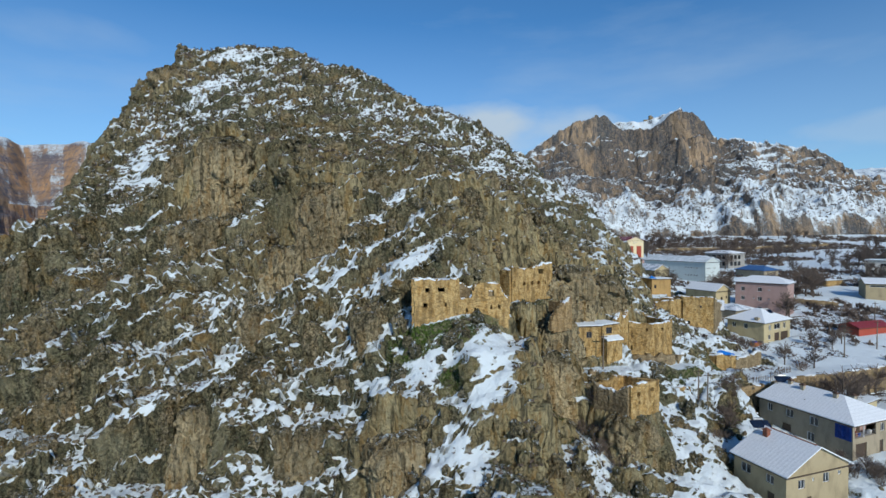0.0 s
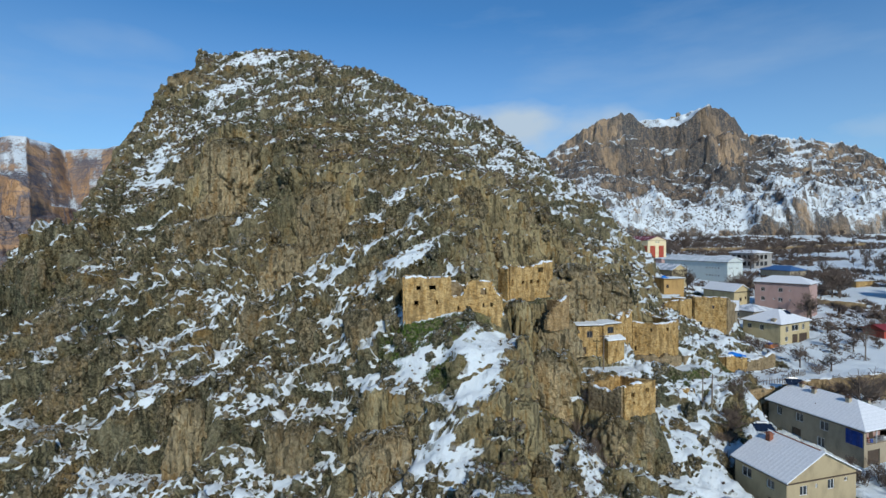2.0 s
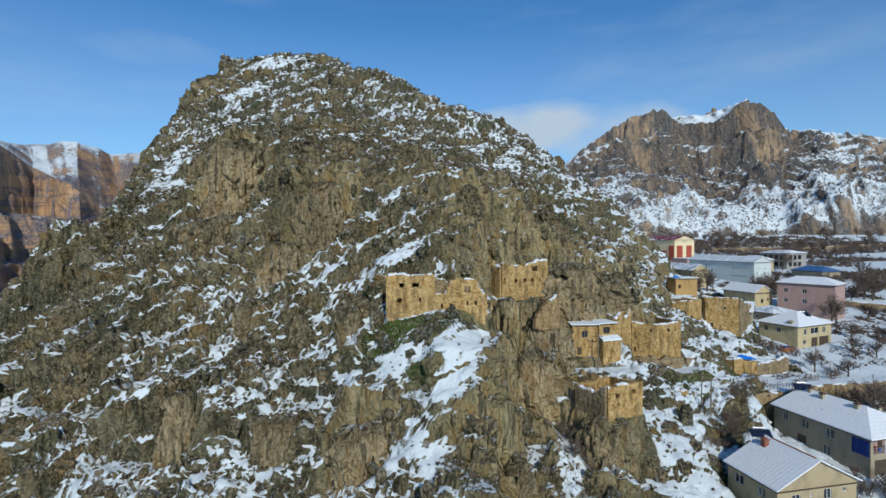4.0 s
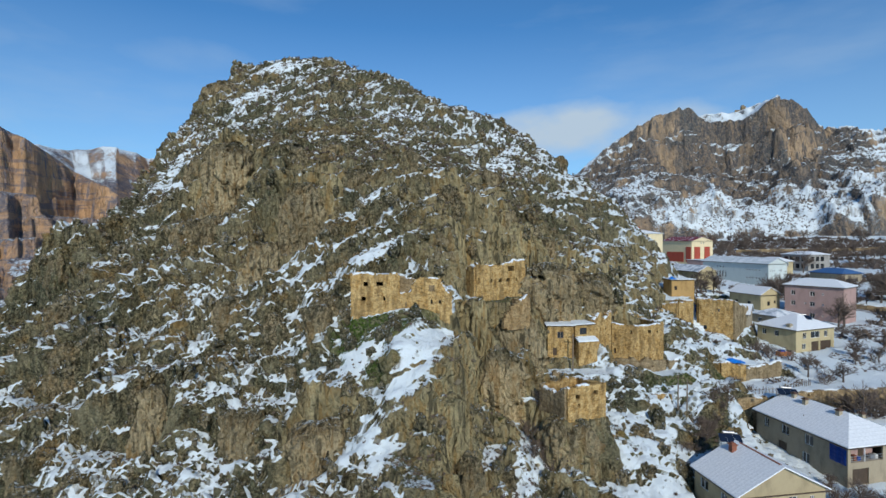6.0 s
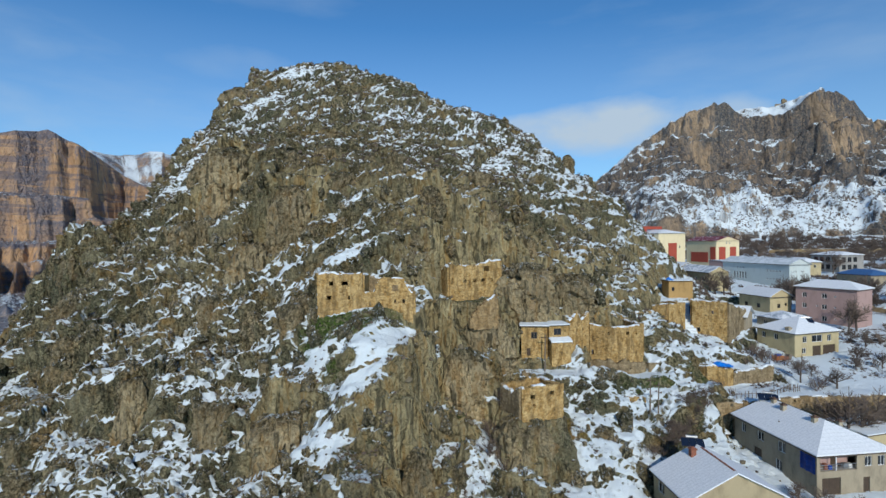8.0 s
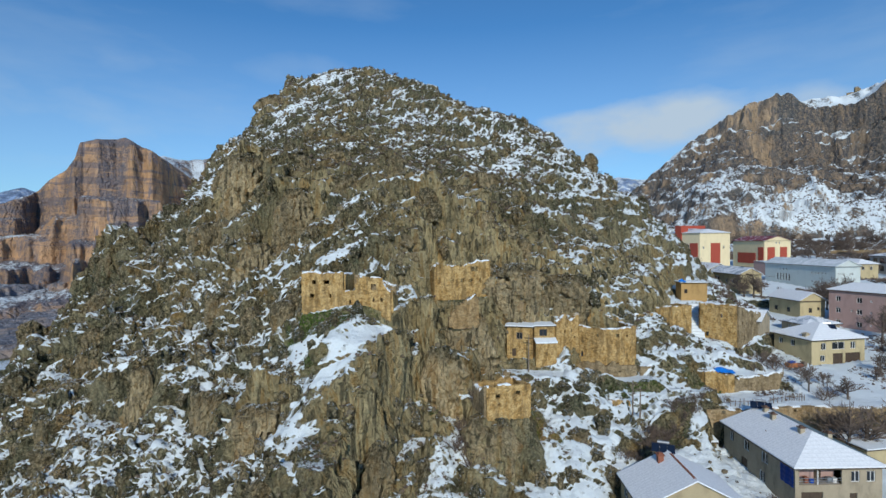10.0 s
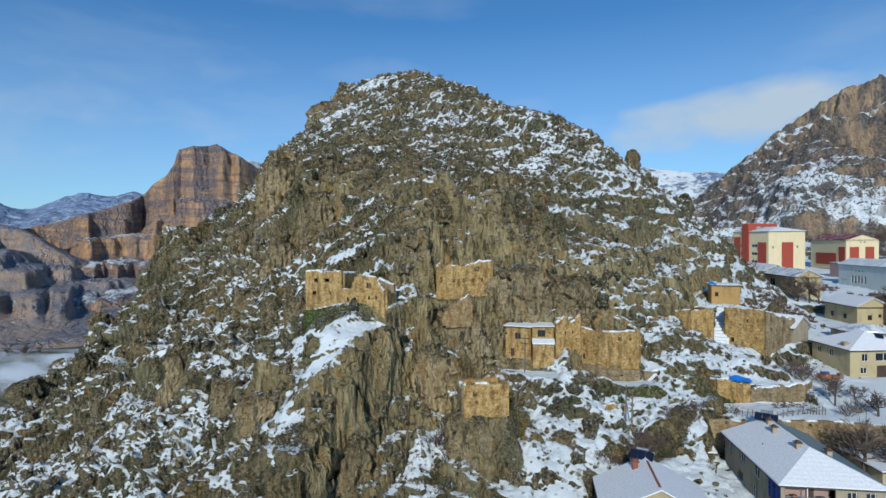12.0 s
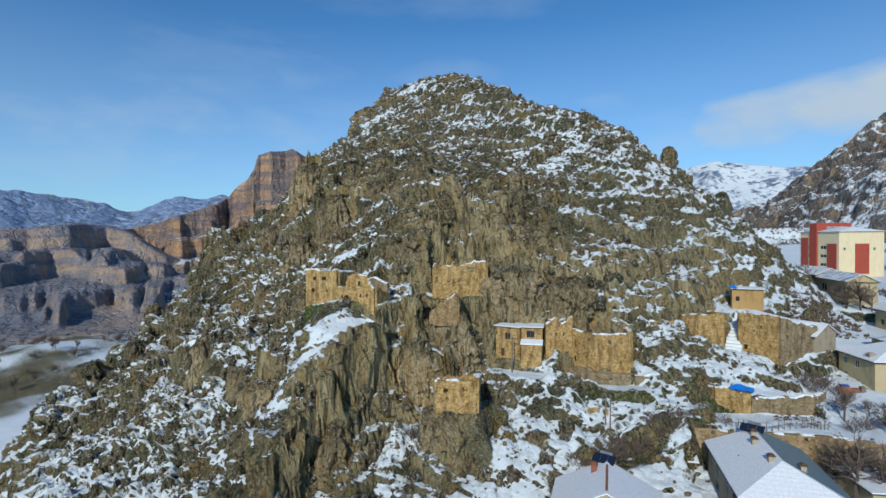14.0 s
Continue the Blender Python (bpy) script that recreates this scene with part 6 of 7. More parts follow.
def grow(rnd, bm_t, bm_c, p, d, length, r, level, levels, spread):
    steps = 3 if level < 2 else 2
    for k in range(steps):
        d = (d + Vector((rnd.uniform(-1, 1), rnd.uniform(-1, 1), rnd.uniform(-0.4, 0.7))) * 0.17).normalized()
        q = p + d * (length / steps)
        limb(bm_t if level < 2 else bm_c, p, q, r * (1 - 0.22 * k / steps), r * (1 - 0.22 * (k + 1) / steps), 5 if level == 0 else 3)
        p = q
        if level < levels and (k > 0 or level > 0):
            for _ in range(2 if level < 2 else rnd.choice((1, 2, 2))):
                side = Vector((rnd.uniform(-1, 1), rnd.uniform(-1, 1), rnd.uniform(-0.15, 0.6))).normalized()
                grow(rnd, bm_t, bm_c, p, (d * (1 - spread) + side * spread).normalized(), length * rnd.uniform(0.55, 0.75), r * 0.55, level + 1, levels, spread)
    if level < levels:
        grow(rnd, bm_t, bm_c, p, d, length * 0.65, r * 0.62, level + 1, levels, spread)


def bare_tree(seed, height, label, spread=0.62, levels=4, r=0.16):
    rnd = random.Random(seed)
    t = thing("bare_tree", Matrix.Identity(4), label, "tree", "bare trees in the village")
    bt, bc = bmesh.new(), bmesh.new()
    grow(rnd, bt, bc, Vector((0, 0, -0.4)), Vector((0, 0, 1)), height * 0.36, r, 0, levels, spread)
    part("trunk", bt, M_BARK, t)
    part("crown", bc, M_TWIG, t, "leafless twiggy crown")
    return t


TREES = [bare_tree(11, 6.5, "tall leafless tree with grey-brown twigs"), bare_tree(12, 5.0, "leafless orchard tree with spreading twigs", 0.72), bare_tree(13, 5.5, "leafless tree with fine brown twigs", 0.55),
         bare_tree(14, 4.2, "small leafless tree with dense twigs", 0.7)]
BUSHES = []
for sd in (21, 22, 23):
    t = thing("bare_bush", Matrix.Identity(4), "leafless brown bush standing in the snow", "bush", "bare bushes on the slope")
    rnd = random.Random(sd)
    bc, bt = bmesh.new(), bmesh.new()
    for k in range(9):
        d = Vector((rnd.uniform(-1, 1), rnd.uniform(-1, 1), rnd.uniform(0.5, 1.4))).normalized()
        grow(rnd, bc, bc, Vector((rnd.uniform(-0.2, 0.2), rnd.uniform(-0.2, 0.2), -0.1)), d, 0.75, 0.035, 2, 4, 0.5)
    bt.free()
    part("twig_mass", bc, M_TWIG, t)
    BUSHES.append(t)

placed = set()


def plant(kind, x, y, size, turn):
    z = land_z(x, y)
    if id(kind) not in placed:
        placed.add(id(kind))
        kind.matrix_world = pose(x, y, z, 0, 0, turn) @ Matrix.Scale(size, 4)
        return kind
    c = copy_thing(kind, pose(x, y, z, 0, 0, turn))
    c.scale = (size, size, size)
    return c


for x, y, k, s in ((76.5, 93.0, 0, 1.7), (79.5, 95.5, 2, 1.7), (73.5, 93.5, 3, 1.6), (83.0, 98.5, 0, 1.5), (87.5, 100.0, 1, 1.5), (77.5, 97.0, 1, 1.5), (75.5, 108.0, 0, 1.0), (80.5, 106.0, 3, 1.2), (92, 104, 2, 1.4), (78.5, 111, 1, 0.7), (88.0, 116.0, 3, 0.8), (93.0, 117.5, 2, 0.8),
                   (98, 121, 0, 0.8), (72.5, 119.0, 3, 0.7), (66.0, 74.5, 1, 0.8), (63.5, 76.5, 3, 0.8), (69.5, 74.0, 2, 0.75), (103, 127, 1, 0.9), (108, 131, 0, 0.9), (96, 136, 3, 0.9)):
    plant(TREES[k], x, y, s, (x * 37) % 360)
rnd = random.Random(5)
TAKEN = [(84, 131, 11), (102, 158, 13), (107, 229, 22), (86, 166, 10), (78, 191, 13), (83, 290, 22), (110, 312, 26), (126, 214, 10)]
spots = []
while len(spots) < 290:
    if rnd.random() < 0.62:
        x, y = rnd.uniform(112, 330), rnd.uniform(170, 470)
    elif rnd.random() < 0.5:
        x, y = rnd.uniform(66, 82), rnd.uniform(170, 205)
    else:
        x, y = rnd.uniform(95, 170), rnd.uniform(118, 185)
    if x > 0.95 * y + 20 or any(math.hypot(x - a, y - b) < c for a, b, c in TAKEN) or float(fbm(np.array([x / 30]), np.array([y / 30]), 611, 2)[0]) < -0.12:
        continue
    spots.append((x, y))
rv = random.Random(15)
for _ in range(34):
    ang, q = rv.uniform(0, 6.28), rv.random() ** 0.5
    spots.append((-415 + 110 * q * math.cos(ang), 130 + 80 * q * math.sin(ang)))
for x, y in spots:
    plant(rnd.choice(TREES), x, y, rnd.uniform(1.2, 2.1), rnd.uniform(0, 360))
for x, y, s in ((50.0, 84.0, 1.6), (49.0, 82.5, 1.6), (51.6, 87.4, 1.2), (47.8, 81.2, 1.4), (24.5, 74.5, 1.9), (23.5, 72.0, 1.8), (26.5, 76.5, 1.6), (24.8, 70.4, 2.2), (23.0, 69.0, 1.8), (25.6, 68.2, 1.9), (22.2, 74.0, 1.7), (44.0, 76.0, 1.0), (68, 113, 1.2), (70, 118, 1.6), (73, 119.5, 1.5), (56, 93, 1.3), (58.5, 96, 1.1),
                (63, 74.5, 1.5), (66, 73.5, 1.6), (60.5, 75.5, 1.3), (68.5, 73.0, 1.4), (76.5, 104, 1.4), (78, 106.5, 1.6), (53.6, 91.2, 1.0), (57.0, 94.2, 0.9), (61.0, 97.4, 1.0), (72, 116.5, 1.8), (74.5, 117.5, 1.6), (76, 116.0, 1.4), (71, 121, 1.7), (45, 101, 0.9), (30, 80, 1.0), (20, 76, 1.2)):
    plant(rnd.choice(BUSHES), x, y, s, rnd.uniform(0, 360))


# brown bushes down the yard's bank, and low ones along the hill's brow
rk = random.Random(23)
for k in range(18):
    f = k / 17
    plant(rk.choice(BUSHES), 55.0 - 8.5 * f + rk.uniform(-0.9, 0.9), 92.5 - 12.5 * f + rk.uniform(-0.9, 0.9), rk.uniform(0.9, 1.6), rk.uniform(0, 360))
for k in range(8):
    plant(rk.choice(BUSHES), rk.uniform(60, 70), rk.uniform(71.5, 75.5), rk.uniform(1.2, 1.9), rk.uniform(0, 360))
for k in range(70):
    x = rk.uniform(-98, 45)
    plant(rk.choice(BUSHES), x, rk.uniform(150, 204), rk.uniform(0.7, 1.5), rk.uniform(0, 360))


def scatter_mesh(name, places, unit_verts, unit_faces, mat, label, category):
    """Many small clumps in one mesh: places are x, y, z, size, turn, squash."""
    uv = np.array(unit_verts)
    nv = len(uv)
    allv = np.empty((len(places), nv, 3), np.float32)
    for k, (x, y, z, s, a, q) in enumerate(places):
        c, sn = math.cos(a), math.sin(a)
        w = uv * (1 + 0.28 * np.sin(uv[:, [1, 2, 0]] * 5.3 + k))
        allv[k, :, 0] = x + s * (w[:, 0] * c - w[:, 1] * sn)
        allv[k, :, 1] = y + s * (w[:, 0] * sn + w[:, 1] * c)
        allv[k, :, 2] = z + s * q * w[:, 2]
    f = np.array(unit_faces)
    faces = (f[None] + (np.arange(len(places)) * nv)[:, None, None]).reshape(-1, f.shape[1])
    me = bpy.data.meshes.new(name)
    me.from_pydata(allv.reshape(-1, 3).tolist(), [], faces.tolist())
    me.update()
    me.materials.append(mat)
    ob = new(name, me)
    return tagged(ob, label, category, kind="stuff")


def tuft(seed, blades=16):
    """A small scrub clump of crossing thin leaves."""
    rd = random.Random(seed)
    vs, fs = [], []
    for k in range(blades):
        a, el, ln = rd.uniform(0, 6.28), rd.uniform(0.25, 1.4), rd.uniform(0.5, 1.0)
        d = Vector((math.cos(a) * math.cos(el), math.sin(a) * math.cos(el), math.sin(el)))
        s = d.orthogonal().normalized() * 0.13
        o = Vector((rd.uniform(-0.3, 0.3), rd.uniform(-0.3, 0.3), -0.1))
        b = len(vs)
        vs += [tuple(o - s), tuple(o + s), tuple(o + d * ln)]
        fs.append((b, b + 1, b + 2))
    return vs, fs


def stone_unit(level=1, seed=3):
    bm = bmesh.new()
    bmesh.ops.create_icosphere(bm, subdivisions=level, radius=1)
    for i, v in enumerate(bm.verts):
        v.co *= 0.72 + 0.5 * hash2(np.array([i]), np.array([seed]), 7)[0]
    vs = [tuple(v.co) for v in bm.verts]
    fs = [tuple(v.index for v in f.verts) for f in bm.faces]
    bm.free()
    return vs, fs


rnd = random.Random(77)
tufts, stones = [], []
while len(tufts) < 30000:
    x, y = rnd.uniform(-118, 62), rnd.uniform(46, 205)
    if y > 130 and rnd.random() < 0.35:
        continue
    i, j = int(np.searchsorted(GX, x)) - 1, int(np.searchsorted(GY, y)) - 1
    if PAD_MASK[i, j] > 0.2 or UP[i, j] < 0.35 or (x > 24 and rnd.random() < 0.6) or (x > 38 and y < 112 and rnd.random() < 0.6):
        continue
    if rnd.random() > 0.35 + 0.9 * (0.5 + 0.5 * float(vnoise(np.array([x / 8]), np.array([y / 8]), 641)[0])) - 0.5 * max(0.0, SNOW[i, j] - 0.5):
        continue
    tufts.append((*on_rock(i, j), rnd.uniform(0.25, 0.7) * (1.5 if y > 105 else 1.0), rnd.uniform(0, 6.28), rnd.uniform(0.6, 1.0)))
boulders = []
while len(stones) < 4500 or len(boulders) < 2600:
    x, y = rnd.uniform(-118, 70), rnd.uniform(44, 200)
    i, j = int(np.searchsorted(GX, x)) - 1, int(np.searchsorted(GY, y)) - 1
    if PAD_MASK[i, j] > 0.2 or CALM[i, j] > 0.4 or (y > 120 and rnd.random() < 0.5):
        continue
    x, y, z = on_rock(i, j)
    if x < 48 and UP[i, j] < 0.78 and len(boulders) < 2600:
        s = 0.30 + 0.95 * rnd.random() ** 2.4
        boulders.append((x, y, z - 0.1 * s, s, rnd.uniform(0, 6.28), rnd.uniform(0.9, 1.9)))
    elif len(stones) < 4500 and (x < 32 or rnd.random() < 0.15):
        stones.append((x, y, z, rnd.uniform(0.15, 0.6) * rnd.uniform(0.5, 1), rnd.uniform(0, 6.28), rnd.uniform(0.6, 1.2)))
half = len(tufts) // 2
scatter_mesh("scrub", tufts[:half], *tuft(1), M_SCRUB, "low dry scrub over the hillside", "scrub")
scatter_mesh("scrub", tufts[half:], *tuft(2, 20), M_TWIG, "leafless twiggy scrub over the hillside", "scrub")
scatter_mesh("loose_stones", stones, *stone_unit(), simple("loose_stone", (0.17, 0.14, 0.09), 0.95, 0, 0.5, 3), "loose brown stones over the hillside", "stones")
rocks = scatter_mesh("boulders", boulders, *stone_unit(2, 5), M_ROCK, "brown boulders and rock knobs over the hillside", "boulders")
for key, val in (("bare", 1.0), ("snow", 0.36)):
    a_ = rocks.data.attributes.new(key, 'FLOAT', 'POINT')
    a_.data.foreach_set("value", np.full(len(rocks.data.vertices), val, np.float32))
far = []
while len(far) < 15000:
    x, y = rnd.uniform(20, 600), rnd.uniform(470, 610)
    far.append((x, y, 0, rnd.uniform(0.7, 2.0), rnd.uniform(0, 6.28), 1.0))
dg = bpy.context.evaluated_depsgraph_get()
cm = bpy.data.objects["castle_mountain"]
low = []
for x, y, z, s, a, q in far:
    hit, p, nrm, _ = cm.ray_cast((x, y, 600), (0, 0, -1))
    if hit and nrm.z > 0.45:
        low.append((x, y, p.z, s, a, q))
scatter_mesh("far_scrub", low, *tuft(3, 14), M_TWIG, "dark scrub dotted over the snowy foothills", "scrub")

thick = []
while len(thick) < 9000:
    x, y = rnd.uniform(100, 420), rnd.uniform(120, 470)
    if x > 0.95 * y + 25 or any(math.hypot(x - a, y - b) < c for a, b, c in TAKEN) or float(fbm(np.array([x / 26]), np.array([y / 26]), 615, 3)[0]) < -0.02:
        continue
    thick.append((x, y, land_z(x, y), rnd.uniform(0.7, 2.4), rnd.uniform(0, 6.28), rnd.uniform(0.7, 1.2)))
while len(thick) < 9700:
    x, y = rnd.uniform(64, 112), rnd.uniform(134, 225)
    if any(math.hypot(x - a, y - b) < 0.8 * c for a, b, c in TAKEN) or float(fbm(np.array([x / 12]), np.array([y / 12]), 617, 3)[0]) < 0.0:
        continue
    thick.append((x, y, land_z(x, y), rnd.uniform(0.5, 1.5), rnd.uniform(0, 6.28), rnd.uniform(0.7, 1.2)))
scatter_mesh("thicket", thick, *tuft(4, 22), M_TWIG, "leafless brown thickets over the valley floor", "thicket")

grass = []
while len(grass) < 2600:
    x, y = rnd.uniform(60, 135), rnd.uniform(97, 160)
    if x > 0.95 * y + 20 or any(math.hypot(x - a, y - b) < 0.8 * c for a, b, c in TAKEN) or float(fbm(np.array([x / 9]), np.array([y / 9]), 619, 3)[0]) < 0.02:
        continue
    grass.append((x, y, land_z(x, y), rnd.uniform(0.2, 0.65), rnd.uniform(0, 6.28), rnd.uniform(0.6, 1.0)))
scatter_mesh("dry_grass", grass, *tuft(6, 16), M_TWIG, "dry grass and twigs poking through the snow", "grass")
for _ in range(34):
    x, y = rnd.uniform(76, 122), rnd.uniform(104, 136)
    if any(math.hypot(x - a, y - b) < c for a, b, c in TAKEN) or 104 < x < 125 and 116 < y < 133:
        continue
    plant(rnd.choice(BUSHES + TREES[3:]), x, y, rnd.uniform(0.7, 1.4), rnd.uniform(0, 360))

# ---- yard things ----
w = thing("retaining_wall", pose(62, 95, 5), "tan stone retaining wall below the snowy terrace", "wall")
pts = list(zip(WALL_X, WALL_Y))
for k, (p0, p1) in enumerate(zip(pts, pts[1:])):
    t0, t1 = 10.1 + 0.04 * (p0[0] - 62) * 0.6, 10.1 + 0.04 * (p1[0] - 62) * 0.6
    ruin_wall(w, p0, p1, [(0, t0), (1, t1)], [(0, 3.6), (1, 4.2)], rag=0.12, seed=80 + k, mat=M_YARDWALL, cell=0.42)
fence = thing("fence", pose(62, 97, land_z(62, 97)), "rough wooden pole fence along the snowy terrace", "fence")
fp = [(61.6, 96.2), (66.5, 98.6), (71.2, 102.2), (74, 103.4)]
posts = []
for (ax, ay), (bx, by) in zip(fp, fp[1:]):
    n = 7
    for k in range(n):
        x, y = ax + (bx - ax) * k / n, ay + (by - ay) * k / n
        posts.append((x, y, land_z(x, y)))
base = fence.matrix_world.translation
rd = random.Random(8)
for x, y, z in posts:
    bm = bmesh.new()
    limb(bm, Vector((x, y, z - 0.3)) - base, Vector((x + rd.uniform(-0.1, 0.1), y + rd.uniform(-0.1, 0.1), z + rd.uniform(0.9, 1.5))) - base, 0.07, 0.05, 6)
    part("post", bm, M_WOOD, fence)
for p, q in zip(posts, posts[1:]):
    bm = bmesh.new()
    limb(bm, Vector((p[0], p[1], p[2] + 0.75)) - base, Vector((q[0], q[1], q[2] + 0.75)) - base, 0.05, 0.045, 5)
    part("rail", bm, M_WOOD, fence)


def tarp(x, y, z, w, d, turn, mat, label):
    n = 18
    bm = bmesh.new()
    g = [[bm.verts.new(((i / n - 0.5) * w, (j / n - 0.5) * d, 0.55 * math.exp(-((i / n - 0.4) ** 2 + (j / n - 0.6) ** 2) * 9) + 0.16 * noise.noise(Vector((i * 0.35, j * 0.35, 4))) - 0.5 * max(abs(i / n - 0.5), abs(j / n - 0.5)) ** 2)) for j in range(n + 1)] for i in range(n + 1)]
    for i in range(n):
        for j in range(n):
            if (i in (0, n - 1) and j in (0, n - 1)) or (i == 0 and j < 5):
                continue
            bm.faces.new([g[i][j], g[i + 1][j], g[i + 1][j + 1], g[i][j + 1]])
    bmesh.ops.delete(bm, geom=[v for v in bm.verts if not v.link_faces], context='VERTS')
    bmesh.ops.solidify(bm, geom=bm.faces[:], thickness=0.03)
    me = bpy.data.meshes.new("tarpaulin")
    bm.to_mesh(me)
    bm.free()
    me.materials.append(mat)
    ob = new("tarpaulin", me)
    ob.matrix_world = pose(x, y, z, 0, 0, turn)
    return tagged(ob, label, "tarpaulin")


tarp(62.1, 107.8, 13.3, 3.6, 2.6, 10, M_TARP, "bright blue tarpaulin lying over a broken wall")
tarp(57.2, 134.8, 27.75, 1.6, 1.4, 0, M_TARP, "small blue sheet on the hut's roof")
b = thing("banner", lng.matrix_world @ Matrix.Translation((-0.08, 1.3, 2.9)), "royal blue plastic sheet hung on the house corner", "sheet")
bm = bmesh.new()
n = 12
g = [[bm.verts.new((-0.06 - 0.06 * math.sin(i * 1.1) + 0.03 * math.sin(j * 2.0), i / n * 2.4 - 1.2, j / n * 2.3)) for j in range(n + 1)] for i in range(n + 1)]
for i in range(n):
    for j in range(n):
        bm.faces.new([g[i][j], g[i + 1][j], g[i + 1][j + 1], g[i][j + 1]])
bmesh.ops.solidify(bm, geom=bm.faces[:], thickness=0.02)
part("sheet", bm, M_CLOTHBLUE, b)

bs = thing("banner", pose(59.75, 124.6, 19.6, 0, 0, 80), "torn blue sheet hung between two ochre ruins", "sheet")
bm = bmesh.new()
g = [[bm.verts.new((i / n * 0.8 - 0.4, 0.08 * math.sin(i * 1.3) + 0.05 * math.sin(j * 1.7), 1.0 + j / n * 2.0 * (1 - 0.25 * (i % 3 == 0)))) for j in range(n + 1)] for i in range(n + 1)]
for i in range(n):
    for j in range(n):
        bm.faces.new([g[i][j], g[i + 1][j], g[i + 1][j + 1], g[i][j + 1]])
bmesh.ops.solidify(bm, geom=bm.faces[:], thickness=0.02)
part("sheet", bm, M_CLOTHBLUE, bs)
bm = bmesh.new()
limb(bm, Vector((-1.6, 0, 3.0)), Vector((1.6, 0, 3.0)), 0.03, 0.03, 5)
part("cord", bm, M_WOOD, bs)
M_CAP = simple("sooty_brick", (0.13, 0.075, 0.05), 0.9)
LM, YM, CM = lng.matrix_world, yel.matrix_world, crm.matrix_world
for x, y, z, mat, cap in ((5.0, 13.2, 8.0, M_STONECH, M_BRICK), (4.4, 10.6, 7.9, M_STONECH, M_BRICK), (4.6, 5.2, 7.9, M_STONECH, M_BRICK), (7.6, 4.2, 7.5, M_STONECH, M_BRICK)):
    p = LM @ Vector((x, y, z))
    chimney(p, 0.6, 0.6, 0.75, mat, M_CAP, "rendered chimney with a brick cap on the snowy roof", 22)
for nm, x0, y0, z0, x1, y1, z1, mat, lab in (("balcony_floor", 0.3, 0.02, 3.15, 6.2, 1.5, 3.29, M_CONCRETE, ""), ("balcony_wall", 0.3, 1.5, 3.2, 6.2, 1.6, 5.4, M_PINK, "pink rendered inner wall"),
                                             ("balcony_post", 2.9, 0.05, 3.29, 3.02, 0.17, 5.2, M_WHITE, ""), ("balcony_rail", 0.5, 0.03, 4.1, 6.0, 0.08, 4.16, M_STEEL, ""), ("balcony_rail", 0.5, 0.03, 3.75, 6.0, 0.08, 3.8, M_STEEL, ""), ("balcony_door", 3.5, 1.44, 3.3, 4.4, 1.5, 5.1, M_DARKWOOD, "dark wooden door")):
    bm = bmesh.new()
    add_box(bm, x0, y0, z0, x1, y1, z1)
    part(nm, bm, mat, lng, lab)
rb = random.Random(19)
for k, (x, w, h, mat, lab) in enumerate(((0.7, 0.7, 0.6, M_WOOD, "wooden box stored on the balcony"), (1.6, 0.5, 0.8, M_BRICK, "rust-red drum stored on the balcony"), (2.3, 0.5, 0.5, M_CLOTHBLUE, "blue plastic crate stored on the balcony"), (4.5, 0.7, 0.7, M_STEEL, "grey metal box stored on the balcony"), (5.3, 0.5, 0.6, M_WHITE, "white plastic tub stored on the balcony"))):
    it = thing("storage_box", lng.matrix_world @ pose(x, 0.45, 3.29), lab, "box", "boxes stored on the balcony")
    bm = bmesh.new()
    add_box(bm, 0, 0, 0, w, 0.5, h)
    bmesh.ops.bevel(bm, geom=bm.edges[:], offset=0.05, segments=2, affect='EDGES')
    part("box_body", bm, mat, it)
p = YM @ Vector((4.6, 6.6, 7.9))
chimney(p, 0.7, 0.7, 1.0, M_BRICK, M_BRICK, "red brick chimney on the snowy gable roof", 19)
p = CM @ Vector((0.6, 1.9, 5.0))
chimney(p, 0.9, 0.9, 1.2, M_STONECH, M_STONECH, "pale rendered chimney at the eave", 31)


def solar(m, label):
    s = thing("solar_heater", m, label, "solar heater", "solar water heaters on the roofs")
    for x in (-1.45, -0.47, 0.51):
        bm = bmesh.new()
        slab(bm, [(x, 0, 0.05), (x + 0.94, 0, 0.05), (x + 0.94, 1.25, 0.72), (x, 1.25, 0.72)], 0.07)
        part("panel", bm, M_PANEL, s, "dark glass collector panel")
    bm = bmesh.new()
    limb(bm, Vector((-0.75, 1.45, 0.85)), Vector((0.75, 1.45, 0.85)), 0.22, 0.22, 14)
    bmesh.ops.holes_fill(bm, edges=bm.edges[:])
    part("tank", bm, M_STEEL, s, "galvanised hot-water tank")
    for x in (-1.3, 1.3):
        for y, z in ((0.05, 0.05), (1.2, 0.7)):
            bm = bmesh.new()
            limb(bm, Vector((x, y, -0.7)), Vector((x, y, z)), 0.03, 0.03, 4)
            part("leg", bm, M_STEEL, s)
    return s


solar(YM @ pose(5.6, 8.0, 8.6, 0, 0, -20), "dark solar water heater on the gable roof")
solar(LM @ pose(5.0, 14.2, 8.2, 0, 0, -30), "dark solar water heater on the ribbed roof")
solar(CM @ pose(6.6, 2.4, 7.0, 0, 0, -30), "dark solar water heater on the hipped roof")

